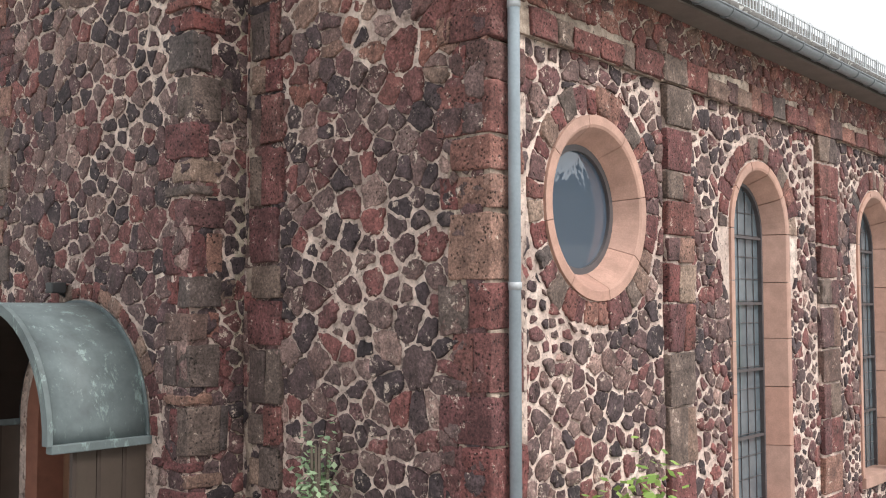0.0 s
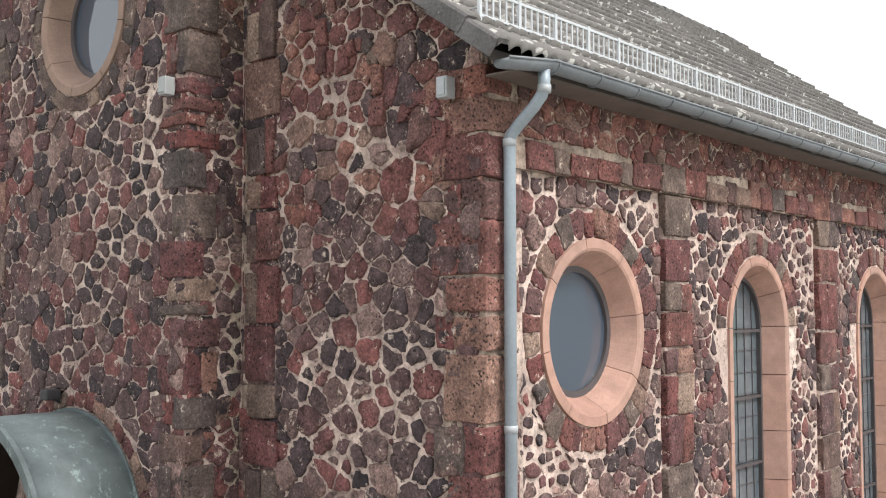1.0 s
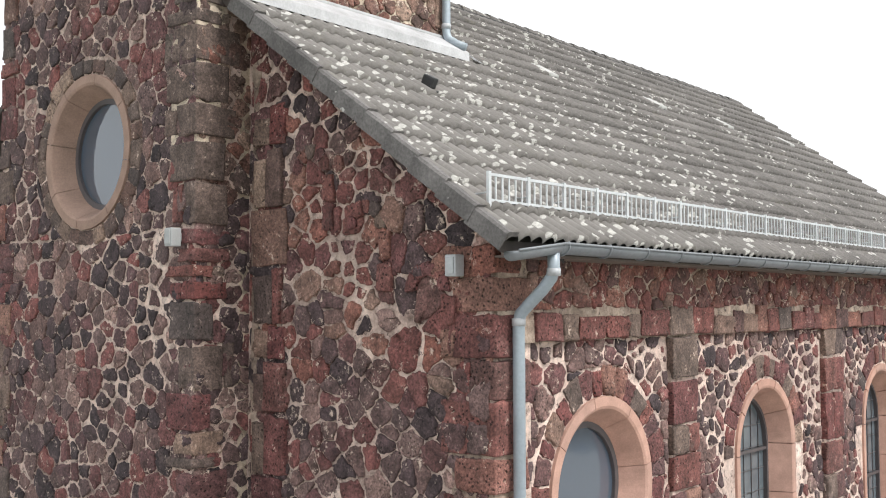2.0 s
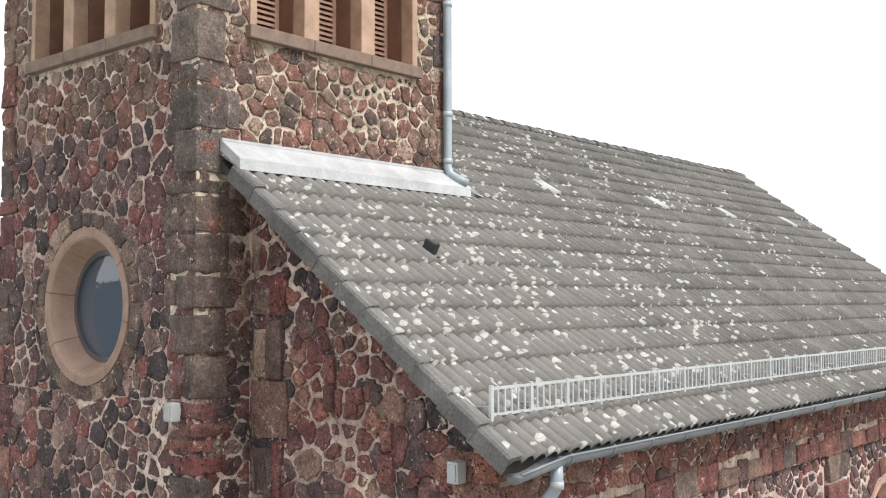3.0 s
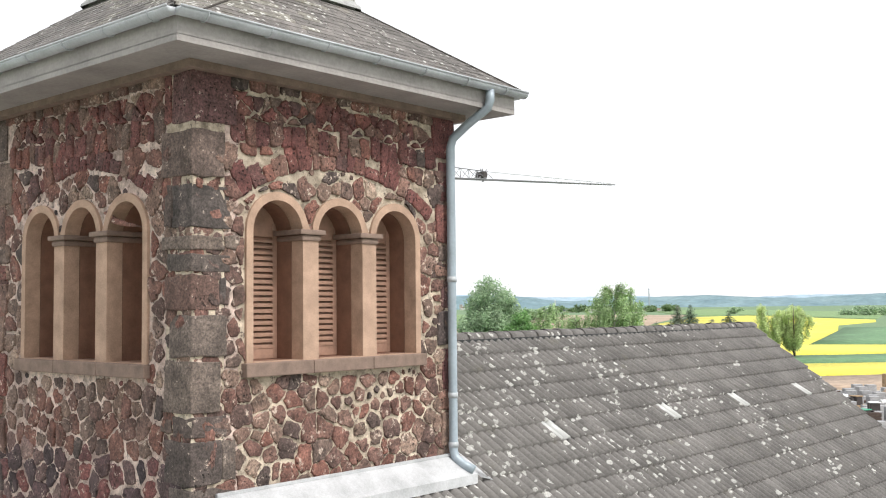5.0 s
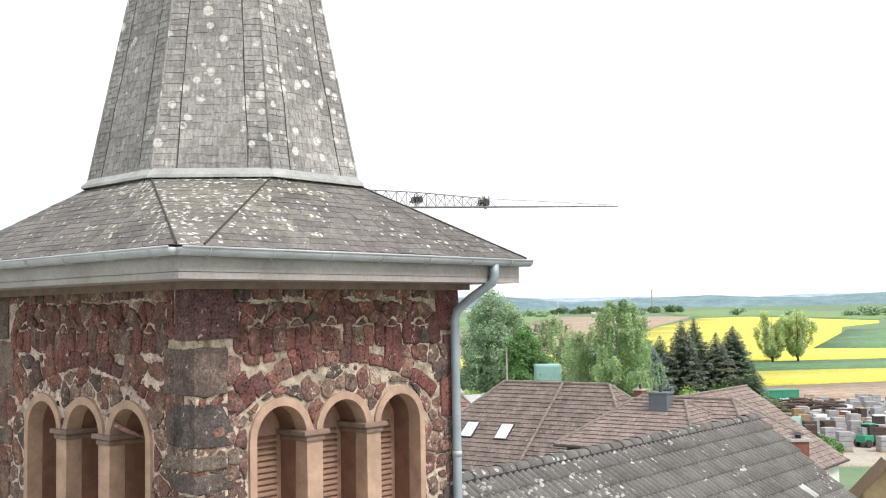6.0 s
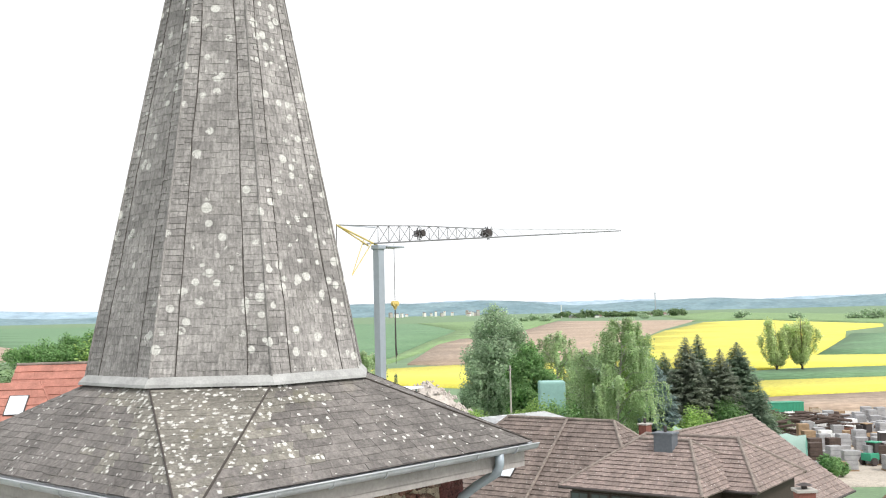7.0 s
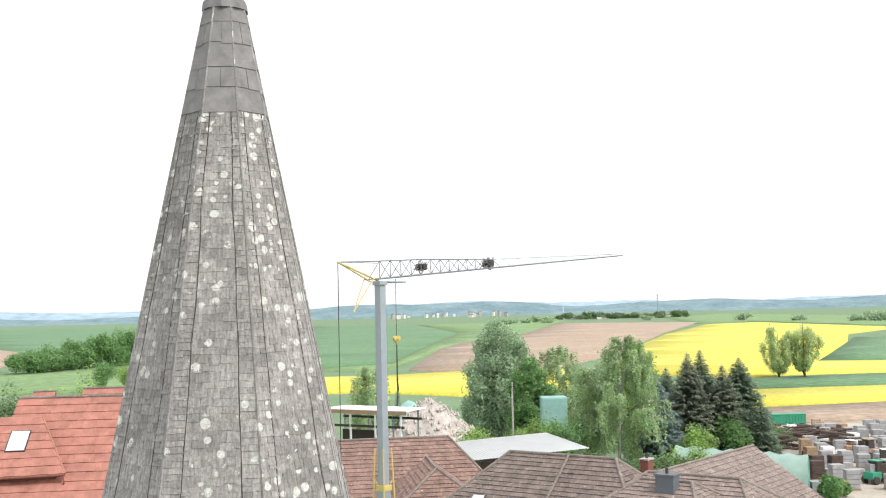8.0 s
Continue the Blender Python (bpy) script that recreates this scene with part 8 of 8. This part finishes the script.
# ---- crane ----
crane = thing("tower_crane", "slim grey tower crane with a yellow counter frame and lattice jib", "crane", at=(0, 0, 0))
mx, my = off(64.2, -3.9)
crane.location = (mx, my, -0.8)
J = Vector((0.994, 0.11, 0.0)).normalized()
TOPZ = 19.2
part("mast", boxed(-0.25, 0.25, -0.25, 0.25, 0.0, TOPZ - 0.1, 0.03), STEEL, crane, "smooth grey telescopic mast")
part("mast_sleeve", boxed(-0.31, 0.31, -0.31, 0.31, 0.0, 6.6, 0.03), STEEL, crane)
for sx, sy in ((-1, -1), (1, -1), (1, 1), (-1, 1)):
    part("brace", tubed([(sx * 0.36, sy * 0.36, 9.0), (sx * 0.62, sy * 0.62, 1.0)], 0.055, 6), YELLOW, crane)
    part("brace_tie", tubed([(sx * 0.42, sy * 0.42, 7.2), (sx * 0.20, sy * 0.20, 6.5)], 0.04, 6), YELLOW, crane)
part("collar_frame", boxed(-0.36, 0.36, -0.36, 0.36, 6.4, 6.75, 0.03), YELLOW, crane)
part("turntable", boxed(-0.34, 0.34, -0.34, 0.34, TOPZ - 0.12, TOPZ + 0.15, 0.05), STEEL, crane)


def along(t, up=0.0, side=0.0):
    return Vector((J.x * t - J.y * side, J.y * t + J.x * side, TOPZ + 0.25 + up))


JIB = plain("dark_grey_lattice", (0.20, 0.20, 0.21), 0.6, 0.2, 0.15, 2)
JIB_PALE = plain("pale_grey_lattice", (0.50, 0.51, 0.53), 0.6, 0.2, 0.1, 2)


def jib_low(t):
    return 2.65 * (t + 0.4) / 35.6


def jib_high(t):
    return 1.12 + 0.053 * (t + 0.6) if t < 5 else 1.417 + 0.031 * (t - 5) if t < 13.6 else 1.683 + 0.052 * (t - 13.6)


jib = part("jib", tubed([along(-0.4), along(35.2, 2.65)], 0.05, 6), JIB, crane, "grey lattice jib")
part("chord", tubed([along(-0.4, 0, 0.9), along(35.2, 2.65, 0.35)], 0.04, 6), JIB, jib)
part("chord", tubed([along(-3.5, 1.0, 0.4)] + [along(t, jib_high(t), 0.45) for t in (-0.6, 5, 13.6)], 0.035, 6), JIB, jib)
part("chord", tubed([along(t, jib_high(t), 0.45) for t in (13.6, 35.2)], 0.03, 6), JIB_PALE, jib)
t = 0.0
while t < 34.0:
    far = t > 13.4
    step = 2.2 if far else 1.1
    for side in ((0.45,) if far else (0.0, 0.9 - 0.5 * t / 35)):
        part("lattice_bar", tubed([along(t, jib_low(t), side), along(t + step / 2, jib_high(t + step / 2), 0.45)], 0.015 if far else 0.02, 4), JIB_PALE if far else JIB, jib)
        part("lattice_bar", tubed([along(t + step / 2, jib_high(t + step / 2), 0.45), along(t + step, jib_low(t + step), side)], 0.015 if far else 0.02, 4), JIB_PALE if far else JIB, jib)
    t += step
rr = random.Random(12)
for t, size in ((5.0, 0.5), (13.3, 0.62)):
    # winch and folding joint: a drum in a tangle of short struts
    mid = (jib_low(t) + jib_high(t)) / 2
    joint = part("jib_joint", tubed([along(t, mid, 0.1), along(t, mid, 0.8)], size * 0.45, 10), FRAME_DARK, jib, "dark winch drum with struts")
    for k in range(9):
        a = rr.uniform(0, 6.28)
        part("strut", tubed([along(t - math.cos(a) * size, mid - math.sin(a) * size * 0.8, rr.uniform(0.1, 0.8)), along(t + math.cos(a) * size, mid + math.sin(a) * size * 0.8, rr.uniform(0.1, 0.8))], 0.04, 5), JIB, joint)
rear = along(-3.5, 1.0, 0.4)
part("counter_arm", tubed([along(0.0, -0.1, 0.1), rear], 0.055, 6), YELLOW, crane)
part("counter_arm", tubed([along(0.0, -0.1, 0.8), rear], 0.05, 6), YELLOW, crane)
part("stay", tubed([rear, along(0.3, 1.05, 0.45)], 0.03, 5), STEEL, crane)
part("stay", tubed([along(-0.2, 0, 0.4), along(-2.1, -2.0, 0.4)], 0.035, 5), YELLOW, crane)
part("stay", tubed([along(-0.9, 0.3, 0.4), along(-2.1, -2.0, 0.4)], 0.03, 5), YELLOW, crane)
part("guy_rope", tubed([rear, rear + Vector((0, 0, -13.0))], 0.025, 4), FRAME_DARK, crane)
part("rope", tubed([along(2.1, 0.1, 0.4), along(2.1, -7.6, 0.4)], 0.018, 4), FRAME_DARK, crane)
hb = bmesh.new()
hc = along(2.1, -3.9, 0.4)
for k in (-1, 1):
    o = hc + J * (0.16 * k) + Vector((0, 0, 0.16))
    side = Vector((-J.y, J.x, 0)) * 0.09
    tube(hb, [o - side, o + side], 0.17, 12)
tube(hb, [hc + Vector((0, 0, 0.14)), hc + Vector((0, 0, -0.24))], [0.22, 0.06], 8)
block_c = part("hook_block", hb, YELLOW, crane, "small yellow hook block")
part("hook", tubed([hc + Vector((0, 0, -0.2)), hc + Vector((0, 0, -2.6)), hc + Vector((0.05, 0, -3.1)), hc + Vector((0.0, 0, -3.3))], [0.04, 0.06, 0.08, 0.02], 6), FRAME_DARK, block_c)
part("trolley", boxed(along(0.7).x, along(2.3).x, along(2.0).y - 0.3, along(2.0).y + 0.9, TOPZ + 0.05, TOPZ + 0.15, 0.02), STEEL, crane)

# power pole, wind mast and far hamlet
x, y = off(140, 9.1)
pole = thing("power_pole", "pale wooden power pole with a cross arm", "pole", at=(x, y, land(x, y)))
part("shaft", tubed([(0, 0, -0.3), (0, 0, 12.6)], [0.17, 0.1], 8), BIRCH_BARK, pole)
part("cross_arm", boxed(-0.6, 0.6, -0.06, 0.06, 11.9, 12.05), FRAME_DARK, pole)
x, y = off(2000, 417)
mast = thing("far_mast", "thin lattice mast on the far ridge", "mast", at=(x, y, land(x, y)))
part("shaft", tubed([(0, 0, 0), (0, 0, 44)], [1.4, 0.9], 6), STEEL, mast)
part("head", boxed(-2.6, 2.6, -0.5, 0.5, 41.5, 42.4), STEEL, mast)
x, y = off(1900, 222)
mast2 = thing("far_mast", "short pale mast on the far ridge", "mast", at=(x, y, land(x, y)))
part("shaft", tubed([(0, 0, 0), (0, 0, 24)], [1.0, 0.7], 6), RENDER_WHITE, mast2)
rr = random.Random(55)
for i in range(42):
    if i < 12:
        d, s = 1900 + rr.uniform(-60, 60), 235 + i * 11
    elif i < 18:
        d, s = 2000 + rr.uniform(-40, 40), 400 + (i - 12) * 12
    else:
        d, s = 3300 + rr.uniform(-400, 250), rr.uniform(-150, 190)
    x, y = off(d, s)
    k = 1.0 if d < 3000 else 0.8
    f = thing("far_building", "tiny pale building on the far ridge", "building", "far buildings", (x, y, land(x, y) + (0 if d < 2700 else rr.uniform(4, 13))))
    f.rotation_euler = (0, 0, rr.uniform(0, 3))
    w, h2 = rr.uniform(7, 13) * k, rr.uniform(2.5, 4) * k
    part("wall", boxed(-w / 2, w / 2, -4 * k, 4 * k, -12, h2), RENDER_WHITE if rr.random() < 0.6 else RENDER_GREY, f)
    g = bmesh.new()
    r0 = [g.verts.new(v) for v in ((-w / 2, -4.4 * k, h2), (-w / 2, 4.4 * k, h2), (-w / 2, 0, h2 + 2.6 * k))]
    r1 = [g.verts.new(v) for v in ((w / 2, -4.4 * k, h2), (w / 2, 4.4 * k, h2), (w / 2, 0, h2 + 2.6 * k))]
    g.faces.new(r0)
    g.faces.new(r1)
    for i2 in range(3):
        g.faces.new((r0[i2], r0[(i2 + 1) % 3], r1[(i2 + 1) % 3], r1[i2]))
    bmesh.ops.recalc_face_normals(g, faces=g.faces)
    part("roof", g, RUST_TILE if rr.random() < 0.6 else SLATEBOX, f)
